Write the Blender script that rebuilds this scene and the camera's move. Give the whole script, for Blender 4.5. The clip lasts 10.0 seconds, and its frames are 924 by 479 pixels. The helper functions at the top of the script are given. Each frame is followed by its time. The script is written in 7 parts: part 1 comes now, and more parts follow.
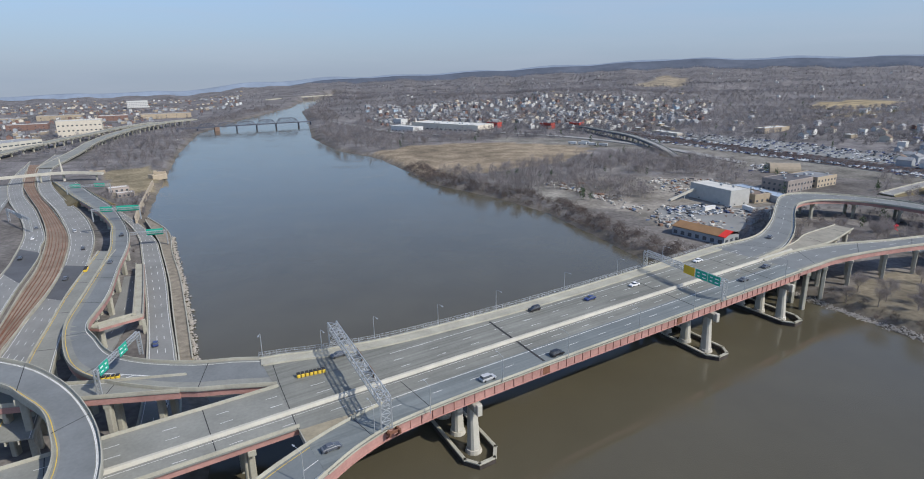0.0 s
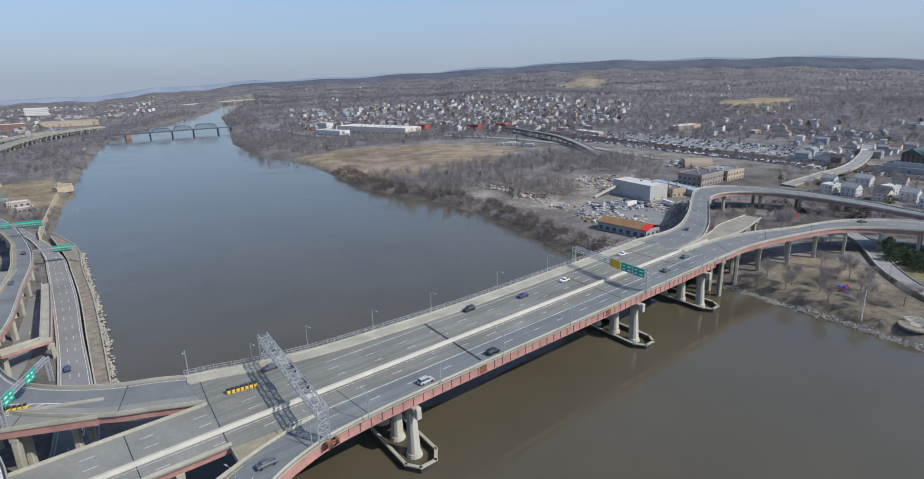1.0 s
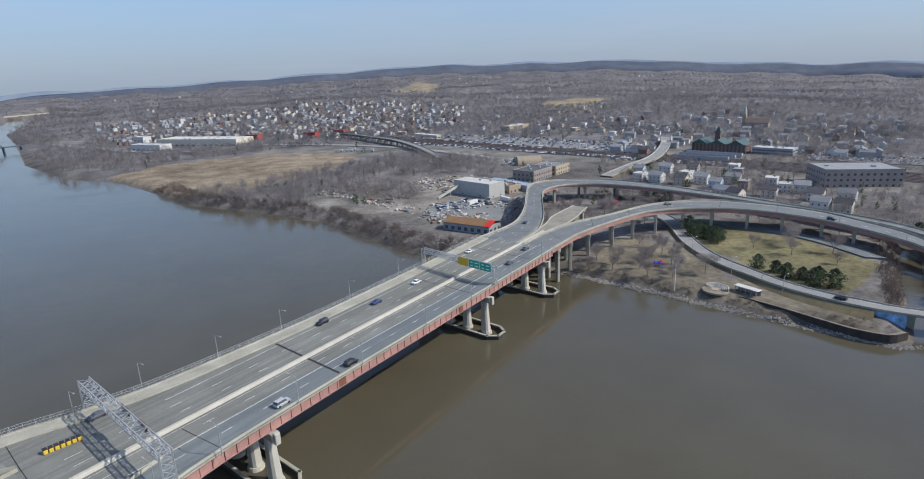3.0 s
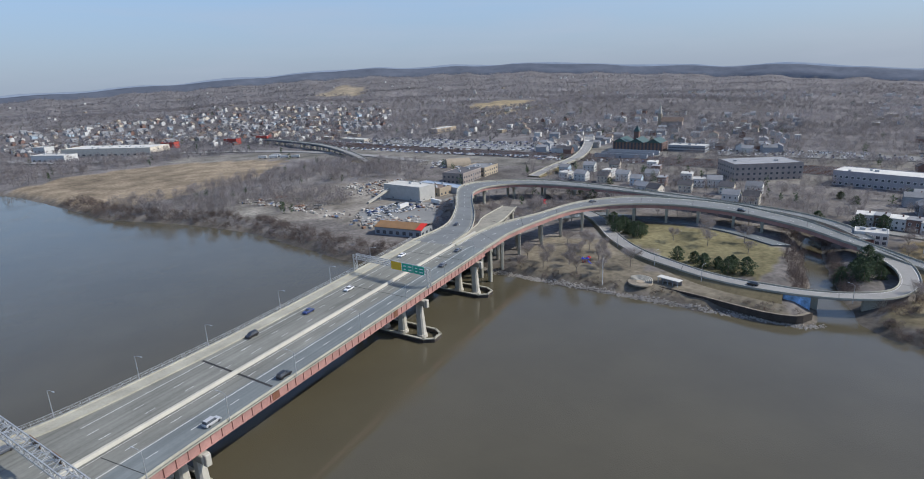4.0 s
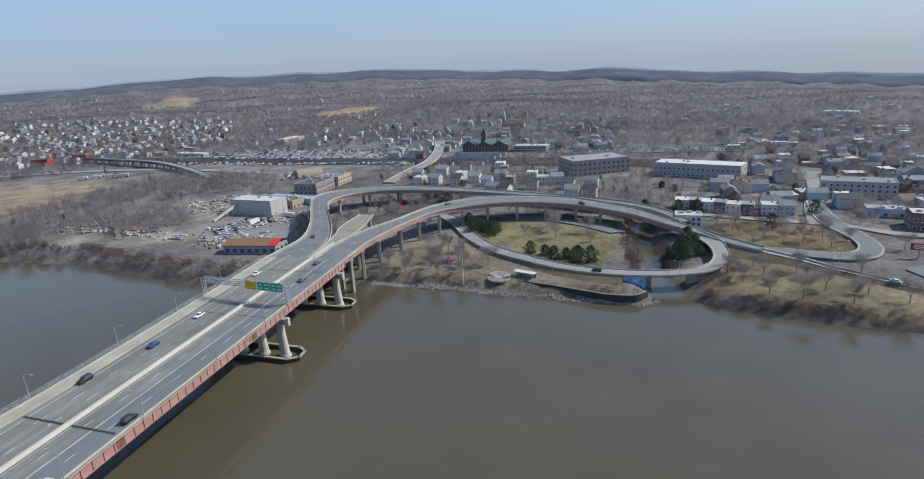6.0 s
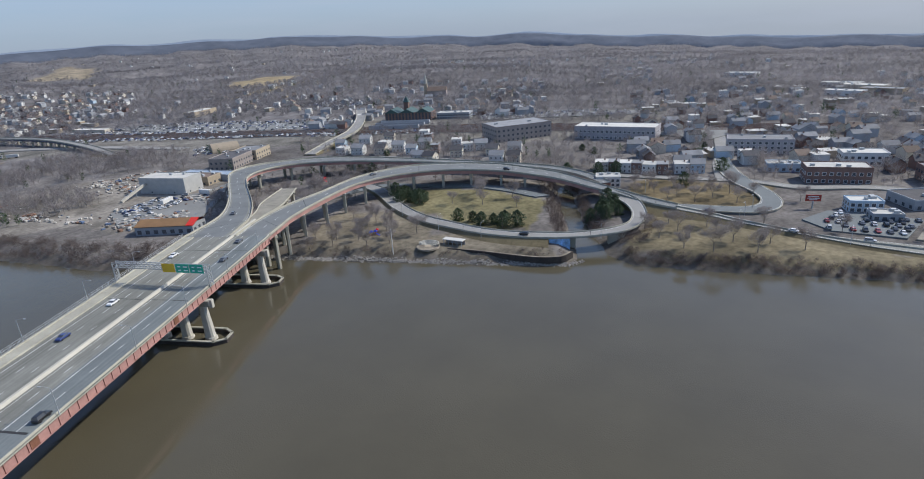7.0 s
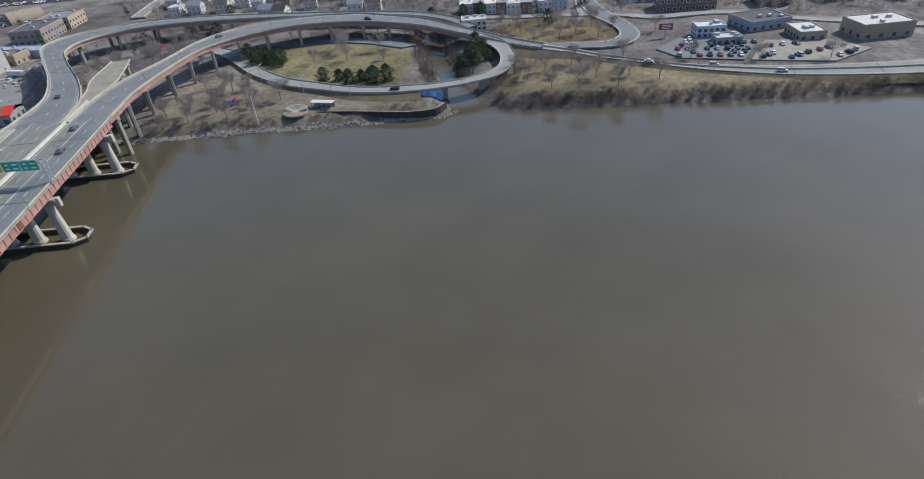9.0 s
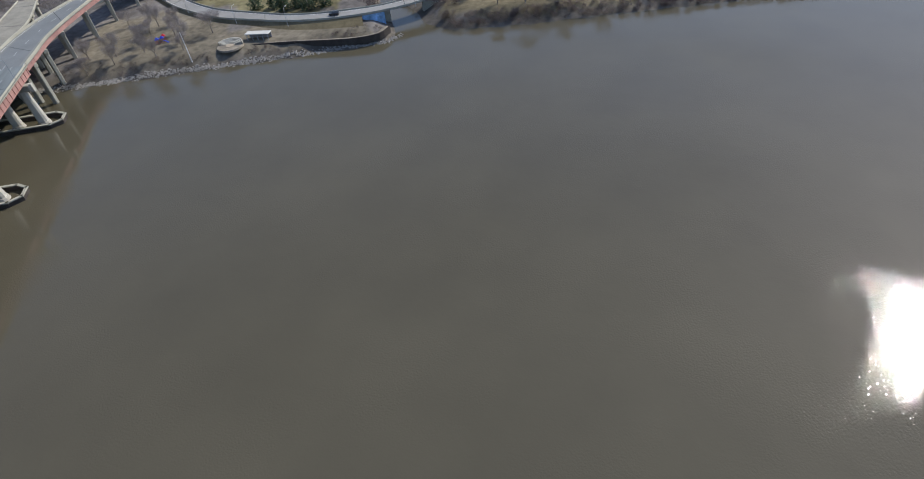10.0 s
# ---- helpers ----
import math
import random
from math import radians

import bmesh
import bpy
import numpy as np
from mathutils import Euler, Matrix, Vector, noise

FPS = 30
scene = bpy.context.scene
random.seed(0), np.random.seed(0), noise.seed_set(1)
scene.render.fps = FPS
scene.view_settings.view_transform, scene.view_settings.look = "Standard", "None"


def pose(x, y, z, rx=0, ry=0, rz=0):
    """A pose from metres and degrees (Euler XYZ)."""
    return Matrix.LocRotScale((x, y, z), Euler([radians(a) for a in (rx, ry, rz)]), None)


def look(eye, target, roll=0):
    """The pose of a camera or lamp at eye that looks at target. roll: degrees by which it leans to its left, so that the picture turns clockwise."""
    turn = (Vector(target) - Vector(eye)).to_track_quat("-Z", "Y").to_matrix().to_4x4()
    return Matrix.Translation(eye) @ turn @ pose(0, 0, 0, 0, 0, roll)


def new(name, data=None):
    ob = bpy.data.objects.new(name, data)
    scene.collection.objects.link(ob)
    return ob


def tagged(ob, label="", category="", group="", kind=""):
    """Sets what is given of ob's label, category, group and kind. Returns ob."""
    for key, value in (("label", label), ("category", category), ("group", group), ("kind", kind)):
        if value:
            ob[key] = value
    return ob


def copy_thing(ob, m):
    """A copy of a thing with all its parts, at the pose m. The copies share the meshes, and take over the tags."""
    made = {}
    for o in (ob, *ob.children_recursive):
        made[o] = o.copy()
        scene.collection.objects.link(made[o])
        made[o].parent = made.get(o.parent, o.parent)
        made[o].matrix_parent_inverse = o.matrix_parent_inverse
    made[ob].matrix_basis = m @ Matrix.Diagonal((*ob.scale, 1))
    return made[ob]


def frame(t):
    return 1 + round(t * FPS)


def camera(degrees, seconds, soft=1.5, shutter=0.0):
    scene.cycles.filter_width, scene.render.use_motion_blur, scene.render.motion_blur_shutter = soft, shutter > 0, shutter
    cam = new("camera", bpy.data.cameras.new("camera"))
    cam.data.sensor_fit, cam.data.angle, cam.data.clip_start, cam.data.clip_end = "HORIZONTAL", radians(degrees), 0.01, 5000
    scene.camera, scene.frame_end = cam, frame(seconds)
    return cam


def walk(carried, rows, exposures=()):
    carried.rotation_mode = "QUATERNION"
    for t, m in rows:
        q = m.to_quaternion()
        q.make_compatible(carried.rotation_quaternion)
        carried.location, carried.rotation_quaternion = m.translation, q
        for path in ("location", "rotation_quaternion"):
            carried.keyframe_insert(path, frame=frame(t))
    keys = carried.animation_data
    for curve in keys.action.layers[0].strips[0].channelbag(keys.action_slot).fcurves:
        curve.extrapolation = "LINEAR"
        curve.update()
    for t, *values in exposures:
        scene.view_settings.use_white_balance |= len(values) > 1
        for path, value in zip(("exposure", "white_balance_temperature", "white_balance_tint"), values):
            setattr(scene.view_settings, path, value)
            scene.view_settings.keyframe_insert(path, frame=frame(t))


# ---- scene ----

# ---------------------------------------------------------------- camera
cam = camera(77.2, 10.0, soft=1.0)
EYE = (0.0, 0.0, 100.0)
TURNS = [
    (0.0, 73.854, 0.870, -0.250), (0.5, 73.911, 1.054, -3.834), (1.0, 73.945, 1.242, -7.337),
    (1.5, 73.998, 1.423, -11.209), (2.0, 74.024, 1.645, -15.313), (2.5, 74.006, 1.792, -19.254),
    (4.0, 74.012, 2.310, -30.125), (4.5, 74.020, 2.430, -33.426), (5.0, 74.008, 2.635, -37.122),
    (5.5, 73.995, 2.783, -40.902), (6.2, 73.985, 3.080, -46.200),
    (6.4, 73.930, 3.140, -47.680), (6.6, 73.270, 3.220, -49.170), (6.8, 71.988, 3.300, -50.652), (7.0, 70.440, 3.434, -52.289),
    (7.5, 66.688, 3.630, -56.076), (8.0, 62.925, 3.750, -59.406), (8.5, 59.207, 4.008, -62.637),
    (9.0, 55.446, 4.327, -65.886), (9.5, 51.648, 4.736, -68.927), (10.0, 47.767, 5.398, -71.889)]
walk(cam, [(t, pose(*EYE, a, b, c)) for t, a, b, c in TURNS])

# ---------------------------------------------------------------- light
SUN_AZ, SUN_EL = 121.0, 41.8
world = bpy.data.worlds.new("sky")
scene.world = world
world.use_nodes = True
wn = world.node_tree
sky = wn.nodes.new("ShaderNodeTexSky")
sky.sky_type = 'NISHITA'
sky.sun_disc = False
sky.sun_elevation = radians(SUN_EL)
sky.sun_rotation = radians(SUN_AZ)
sky.altitude = 300
sky.air_density, sky.dust_density, sky.ozone_density = 1.0, 1.25, 2.5
tint = wn.nodes.new("ShaderNodeMix")
tint.data_type, tint.blend_type = 'RGBA', 'MULTIPLY'
tint.inputs[0].default_value, tint.inputs[7].default_value = 1.0, (0.89, 0.92, 1.01, 1)
wn.links.new(sky.outputs[0], tint.inputs[6])
# thin high cloud, drawn out into wisps
coord, high, veil, thin, cloud = wn.nodes.new("ShaderNodeTexCoord"), wn.nodes.new("ShaderNodeMapping"), wn.nodes.new("ShaderNodeTexNoise"), wn.nodes.new("ShaderNodeMapRange"), wn.nodes.new("ShaderNodeMix")
high.inputs["Scale"].default_value = (2.0, 3.0, 16.0)
high.inputs["Rotation"].default_value = (0.05, 0.03, 0.5)
veil.inputs["Scale"].default_value, veil.inputs["Detail"].default_value, veil.inputs["Roughness"].default_value = 1.3, 6, 0.55
thin.inputs[1].default_value, thin.inputs[2].default_value, thin.inputs[3].default_value, thin.inputs[4].default_value = 0.47, 0.80, 0.0, 0.38
cloud.data_type = 'RGBA'
cloud.inputs[7].default_value = (2.5, 2.8, 3.45, 1)
wn.links.new(coord.outputs["Generated"], high.inputs["Vector"])
wn.links.new(high.outputs[0], veil.inputs["Vector"])
wn.links.new(veil.outputs[0], thin.inputs[0])
wn.links.new(thin.outputs[0], cloud.inputs[0])
# haze that thickens towards the horizon
split, low, haze = wn.nodes.new("ShaderNodeSeparateXYZ"), wn.nodes.new("ShaderNodeMapRange"), wn.nodes.new("ShaderNodeMix")
low.interpolation_type = 'SMOOTHSTEP'
low.inputs[1].default_value, low.inputs[2].default_value, low.inputs[3].default_value, low.inputs[4].default_value = -0.12, 0.55, 0.97, 0.0
haze.data_type = 'RGBA'
depth_, hue = wn.nodes.new("ShaderNodeMapRange"), wn.nodes.new("ShaderNodeMix")
depth_.inputs[1].default_value, depth_.inputs[2].default_value = -0.02, 0.17
hue.data_type = 'RGBA'
hue.inputs[6].default_value, hue.inputs[7].default_value = (1.80, 2.15, 2.70, 1), (1.48, 2.38, 3.70, 1)
wn.links.new(split.outputs[2], depth_.inputs[0])
wn.links.new(depth_.outputs[0], hue.inputs[0])
wn.links.new(hue.outputs[2], haze.inputs[7])
wn.links.new(coord.outputs["Generated"], split.inputs[0])
wn.links.new(split.outputs[2], low.inputs[0])
wn.links.new(low.outputs[0], haze.inputs[0])
wn.links.new(tint.outputs[2], haze.inputs[6])
wn.links.new(haze.outputs[2], cloud.inputs[6])
wn.links.new(cloud.outputs[2], wn.nodes["Background"].inputs[0])
wn.nodes["Background"].inputs[1].default_value = 0.127
sun = new("sun", bpy.data.lights.new("sun", 'SUN'))
sun.data.energy, sun.data.angle, sun.data.color = 2.8, radians(0.55), (1.0, 0.95, 0.86)
sa, se = radians(SUN_AZ), radians(SUN_EL)
SUN_DIR = Vector((math.sin(sa) * math.cos(se), math.cos(sa) * math.cos(se), math.sin(se)))
sun.matrix_world = look(SUN_DIR * 500, (0, 0, 0))
scene.view_settings.exposure = 0.55


# ---------------------------------------------------------------- materials
def mat(name, color, rough=0.85, metal=0.0, vary=0.25, size=8.0, fine=0.6, bump=0.0, rand=0.0, dark=None, spec=0.4):
    """Surface with colour variation at a coarse and a fine scale (metres), optional bump and per-object variation."""
    m = bpy.data.materials.new(name)
    m.use_nodes = True
    nt = m.node_tree
    N, L = nt.nodes, nt.links
    b = N["Principled BSDF"]
    b.inputs["Roughness"].default_value, b.inputs["Metallic"].default_value = rough, metal
    b.inputs["Specular IOR Level"].default_value = spec
    geo = N.new("ShaderNodeNewGeometry")
    n1, n2 = N.new("ShaderNodeTexNoise"), N.new("ShaderNodeTexNoise")
    n1.inputs["Scale"].default_value, n2.inputs["Scale"].default_value = 1 / size, 1 / fine
    n1.inputs["Detail"].default_value, n2.inputs["Detail"].default_value = 6, 3
    L.new(geo.outputs["Position"], n1.inputs["Vector"])
    L.new(geo.outputs["Position"], n2.inputs["Vector"])
    add = N.new("ShaderNodeMath")
    add.operation = 'ADD'
    L.new(n1.outputs[0], add.inputs[0])
    half = N.new("ShaderNodeMath")
    half.operation = 'MULTIPLY'
    half.inputs[1].default_value = 0.5
    L.new(n2.outputs[0], half.inputs[0])
    L.new(half.outputs[0], add.inputs[1])
    last = add.outputs[0]
    ramp = N.new("ShaderNodeMapRange")
    ramp.inputs[1].default_value, ramp.inputs[2].default_value = 0.45, 1.05
    L.new(last, ramp.inputs[0])
    mix = N.new("ShaderNodeMix")
    mix.data_type = 'RGBA'
    lo = dark or tuple(c * (1 - vary) for c in color)
    hi = tuple(min(1, c * (1 + vary)) for c in color)
    mix.inputs[6].default_value, mix.inputs[7].default_value = (*lo, 1), (*hi, 1)
    L.new(ramp.outputs[0], mix.inputs[0])
    out = mix.outputs[2]
    if rand:
        info, hsv = N.new("ShaderNodeObjectInfo"), N.new("ShaderNodeHueSaturation")
        mr = N.new("ShaderNodeMapRange")
        mr.inputs[3].default_value, mr.inputs[4].default_value = 1 - rand, 1 + rand
        L.new(info.outputs["Random"], mr.inputs[0])
        L.new(mr.outputs[0], hsv.inputs["Value"])
        L.new(out, hsv.inputs["Color"])
        out = hsv.outputs[0]
    L.new(out, b.inputs["Base Color"])
    if bump:
        bp = N.new("ShaderNodeBump")
        bp.inputs["Strength"].default_value, bp.inputs["Distance"].default_value = 0.6, bump
        L.new(n2.outputs[0], bp.inputs["Height"])
        L.new(bp.outputs[0], b.inputs["Normal"])
    return m


def water_material():
    """Silty river: still reaches, and patches where a light wind breaks the surface into steep little ripples."""
    m = mat("river_water", (0.083, 0.074, 0.050), rough=0.02, vary=0.12, size=60, fine=20, spec=0.5)
    N, L = m.node_tree.nodes, m.node_tree.links
    b = N["Principled BSDF"]
    b.inputs["IOR"].default_value = 1.333
    geo = N.new("ShaderNodeNewGeometry")

    def math_node(kind, p, q):
        k = N.new("ShaderNodeMath")
        k.operation = kind
        for i, v in enumerate((p, q)):
            if isinstance(v, float):
                k.inputs[i].default_value = v
            else:
                L.new(v, k.inputs[i])
        return k.outputs[0]

    def field(scale, detail=2):
        n = N.new("ShaderNodeTexNoise")
        n.inputs["Scale"].default_value, n.inputs["Detail"].default_value = scale, detail
        L.new(geo.outputs["Position"], n.inputs["Vector"])
        return n.outputs[0]

    swell = math_node('ADD', math_node('MULTIPLY', field(0.12), 0.60), math_node('MULTIPLY', field(0.7), 0.12))
    wind = N.new("ShaderNodeMapRange")
    wind.inputs[1].default_value, wind.inputs[2].default_value, wind.inputs[3].default_value, wind.inputs[4].default_value = 0.44, 0.61, 0.10, 0.62
    L.new(field(0.035, 3), wind.inputs[0])
    ripple = math_node('MULTIPLY', field(2.2, 1), wind.outputs[0])
    bp = N.new("ShaderNodeBump")
    bp.inputs["Strength"].default_value, bp.inputs["Distance"].default_value = 0.35, 0.22
    L.new(math_node('ADD', swell, ripple), bp.inputs["Height"])
    L.new(bp.outputs[0], b.inputs["Normal"])
    return m


def ground_material():
    """Winter ground: the land cover's colour, broken up by patches of litter and by fine grain."""
    m = bpy.data.materials.new("winter_ground")
    m.use_nodes = True
    N, L = m.node_tree.nodes, m.node_tree.links
    b = N["Principled BSDF"]
    b.inputs["Roughness"].default_value, b.inputs["Specular IOR Level"].default_value = 0.95, 0.1
    att, geo = N.new("ShaderNodeAttribute"), N.new("ShaderNodeNewGeometry")
    att.attribute_name = "cover"
    out = att.outputs["Color"]
    for size, lo, hi in ((130, 0.72, 1.25), (22, 0.65, 1.35), (2.5, 0.75, 1.3)):
        n, r, v = N.new("ShaderNodeTexNoise"), N.new("ShaderNodeMapRange"), N.new("ShaderNodeVectorMath")
        n.inputs["Scale"].default_value, n.inputs["Detail"].default_value = 1 / size, 4
        L.new(geo.outputs["Position"], n.inputs["Vector"])
        r.inputs[1].default_value, r.inputs[2].default_value, r.inputs[3].default_value, r.inputs[4].default_value = 0.3, 0.7, lo, hi
        L.new(n.outputs[0], r.inputs[0])
        v.operation = 'SCALE'
        L.new(out, v.inputs[0])
        L.new(r.outputs[0], v.inputs["Scale"])
        out = v.outputs[0]
    L.new(out, b.inputs["Base Color"])
    return m


def streaked(m, turn, amount=0.22):
    """Adds long wheel-track streaks along the road's direction to a road surface."""
    N, L = m.node_tree.nodes, m.node_tree.links
    b = N["Principled BSDF"]
    base = b.inputs["Base Color"].links[0].from_socket
    geo, mp, n, r, v = N.new("ShaderNodeNewGeometry"), N.new("ShaderNodeMapping"), N.new("ShaderNodeTexNoise"), N.new("ShaderNodeMapRange"), N.new("ShaderNodeVectorMath")
    mp.vector_type = 'TEXTURE'
    mp.inputs["Rotation"].default_value = (0, 0, turn)
    mp.inputs["Scale"].default_value = (45, 1.1, 1)
    L.new(geo.outputs["Position"], mp.inputs["Vector"])
    L.new(mp.outputs[0], n.inputs["Vector"])
    n.inputs["Scale"].default_value, n.inputs["Detail"].default_value = 1.0, 4
    r.inputs[1].default_value, r.inputs[2].default_value, r.inputs[3].default_value, r.inputs[4].default_value = 0.3, 0.7, 1 - amount, 1 + amount
    L.new(n.outputs[0], r.inputs[0])
    v.operation = 'SCALE'
    L.new(base, v.inputs[0])
    L.new(r.outputs[0], v.inputs["Scale"])
    L.new(v.outputs[0], b.inputs["Base Color"])
    return m


M_WATER = water_material()
M_GROUND = ground_material()
M_ASPHALT = mat("worn_asphalt", (0.205, 0.206, 0.196), vary=0.18, size=14, fine=0.9)
M_DECK = mat("worn_bridge_deck", (0.213, 0.215, 0.192), vary=0.22, size=12, fine=0.8)
M_BLUEDECK = mat("grey_road", (0.145, 0.162, 0.165), vary=0.16, size=12, fine=0.8)
M_CONC = mat("weathered_concrete", (0.345, 0.332, 0.272), vary=0.22, size=6, fine=0.7, bump=0.01)
M_PALE = mat("pale_concrete", (0.44, 0.42, 0.36), vary=0.15, size=5, fine=0.5)
M_MAINDECK = streaked(mat("streaked_bridge_deck", (0.180, 0.182, 0.160), vary=0.2, size=12, fine=0.8), math.atan2(0.545, 0.838))
M_OUTER = streaked(mat("blue_grey_lanes", (0.150, 0.168, 0.168), vary=0.16, size=12, fine=0.8), math.atan2(0.545, 0.838), 0.16)
M_TANSLAB = mat("tan_stained_concrete", (0.27, 0.235, 0.165), vary=0.25, size=4, fine=0.6)
M_STUB = mat("grey_tan_concrete", (0.245, 0.228, 0.185), vary=0.25, size=4, fine=0.6)
M_RED = mat("faded_red_steel", (0.37, 0.205, 0.178), rough=0.7, vary=0.25, size=5, fine=0.8)
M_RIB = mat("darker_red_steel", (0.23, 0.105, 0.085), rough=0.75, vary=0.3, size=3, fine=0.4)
M_RUST = mat("rusty_steel", (0.17, 0.075, 0.045), rough=0.85, vary=0.4, size=2, fine=0.3)
M_STEEL = mat("galvanised_steel", (0.40, 0.42, 0.43), rough=0.55, metal=0.4, vary=0.12, size=3, fine=0.3)
M_DARK = mat("dark_timber", (0.055, 0.045, 0.038), vary=0.4, size=3, fine=0.4)
M_TRUSS = mat("dark_bridge_steel", (0.085, 0.095, 0.125), rough=0.7, vary=0.25, size=6, fine=1)
M_BROWNPIER = mat("brown_stone_pier", (0.20, 0.135, 0.105), vary=0.3, size=3, fine=0.6)
M_WHITE = mat("white_road_paint", (0.62, 0.62, 0.60), vary=0.25, size=3, fine=0.4)
M_YELLOW = mat("yellow_paint", (0.60, 0.42, 0.05), vary=0.2, size=3, fine=0.4)
M_JOINT = mat("black_joint", (0.03, 0.03, 0.032), vary=0.3, size=2, fine=0.3)


# ---------------------------------------------------------------- mesh helpers
def link_mesh(name, verts, faces, material, parent=None, label="", smooth=False):
    me = bpy.data.meshes.new(name)
    me.from_pydata([tuple(v) for v in verts], [], faces)
    me.update()
    if smooth:
        me.polygons.foreach_set("use_smooth", [True] * len(me.polygons))
    me.materials.append(material)
    ob = new(name, me)
    ob.parent = parent
    if label:
        ob["label"] = label
    return ob


def part(name, bm, material, parent=None, label=""):
    me = bpy.data.meshes.new(name)
    bm.to_mesh(me)
    bm.free()
    me.materials.append(material)
    ob = new(name, me)
    ob.parent = parent
    if label:
        ob["label"] = label
    return ob


def thing(name, label, category, group="", kind="", m=None):
    ob = new(name)
    ob.empty_display_size = 1
    if m is not None:
        ob.matrix_basis = m
    return tagged(ob, label, category, group, kind)


def add_box(bm, cx, cy, cz, sx, sy, sz, rz=0.0, bevel=0.0):
    """A box about its centre; rz in radians."""
    g = bmesh.ops.create_cube(bm, size=1, matrix=Matrix.Translation((cx, cy, cz)) @ Matrix.Rotation(rz, 4, 'Z') @ Matrix.Diagonal((sx, sy, sz, 1)))
    if bevel:
        edges = list({e for v in g["verts"] for e in v.link_edges})
        bmesh.ops.bevel(bm, geom=edges, offset=bevel, segments=1, affect='EDGES')
    return g


def add_bar(bm, a, b, w, h=None):
    """A square bar from a to b."""
    a, b = Vector(a), Vector(b)
    d = b - a
    q = d.to_track_quat('Z', 'Y').to_matrix().to_4x4()
    bmesh.ops.create_cube(bm, size=1, matrix=Matrix.Translation((a + b) / 2) @ q @ Matrix.Diagonal((w, h or w, d.length, 1)))


def add_tube(bm, a, b, r1, r2=None, n=8):
    a, b = Vector(a), Vector(b)
    d = b - a
    q = d.to_track_quat('Z', 'Y').to_matrix().to_4x4()
    bmesh.ops.create_cone(bm, cap_ends=True, segments=n, radius1=r1, radius2=r1 if r2 is None else r2, depth=d.length,
                          matrix=Matrix.Translation((a + b) / 2) @ q)


def spline(pts, step=4.0):
    """A smooth line through the points, with a point about every step metres."""
    p = [Vector((*q, 0)) if len(q) == 2 else Vector(q) for q in pts]
    p = [p[0] * 2 - p[1]] + p + [p[-1] * 2 - p[-2]]
    out = []
    for i in range(1, len(p) - 2):
        k = max(1, round((p[i + 1] - p[i]).length / step))
        for j in range(k):
            t = j / k
            out.append(0.5 * ((2 * p[i]) + (p[i + 1] - p[i - 1]) * t + (2 * p[i - 1] - 5 * p[i] + 4 * p[i + 1] - p[i + 2]) * t * t
                              + (3 * p[i] - p[i - 1] - 3 * p[i + 1] + p[i + 2]) * t ** 3))
    out.append(p[-2])
    return out


def sides(line):
    """The level normal to the left at every point of a line."""
    out = []
    for i in range(len(line)):
        d = line[min(i + 1, len(line) - 1)] - line[max(i - 1, 0)]
        d.z = 0
        d.normalize()
        out.append(Vector((-d.y, d.x, 0)))
    return out


def sweep(name, line, profile, material, parent=None, label="", closed=True):
    """Draws the outline profile [(left, up), ...] along the line."""
    nrm = sides(line)
    verts, faces, n = [], [], len(profile)
    for p, s in zip(line, nrm):
        for u, v in profile:
            verts.append(p + s * u + Vector((0, 0, v)))
    for i in range(len(line) - 1):
        for j in range(n if closed else n - 1):
            a, b = i * n + j, i * n + (j + 1) % n
            faces.append((a, b, b + n, a + n))
    if closed:
        faces += [tuple(range(n))[::-1], tuple(range((len(line) - 1) * n, len(line) * n))]
    return link_mesh(name, verts, faces, material, parent, label)


def ribbon(bm, line, u, w, lift, on=1e9, off=0.0):
    """A painted line at offset u, w wide; on and off give the dashes."""
    nrm = sides(line)
    run, prev = 0.0, None
    for i in range(len(line) - 1):
        d = (line[i + 1] - line[i]).length
        if run % (on + off) < on:
            a, b = line[i], line[i + 1]
            q = [a + nrm[i] * (u - w / 2), b + nrm[i + 1] * (u - w / 2), b + nrm[i + 1] * (u + w / 2), a + nrm[i] * (u + w / 2)]
            bm.faces.new([bm.verts.new(v + Vector((0, 0, lift))) for v in q])
        run += d


# ---------------------------------------------------------------- ground and river
WEST = [(-25, -60), (-50, 60), (-66, 125), (-74, 150), (-99, 192), (-119, 227), (-152, 284), (-185, 338), (-229, 407), (-269, 504),
        (-371, 759), (-471, 1050), (-511, 1341), (-529, 1866), (-640, 2450), (-620, 2950)]
EAST = [(-556, 2808), (-530, 2291), (-441, 1649), (-342, 1325), (-241, 950), (-170, 794), (-103, 713), (-58, 611), (-26, 531), (32, 462), (63, 411),
        (96, 310), (122, 271), (147, 250), (164, 216), (182, 178), (200.5, 140), (206.5, 125.5), (213, 116), (220, 112.5), (226, 114), (265, 142), (323, 179), (338, 186),
        (329, 173), (271, 134), (234, 103), (230, 88), (237, 61), (253, 20), (274, -37), (290, -80), (316, -150)]
RIVER = np.array([(900, -3200), (250, -900), (60, -400)] + WEST + EAST + [(380, -300), (640, -1000), (1500, -3200)], float)
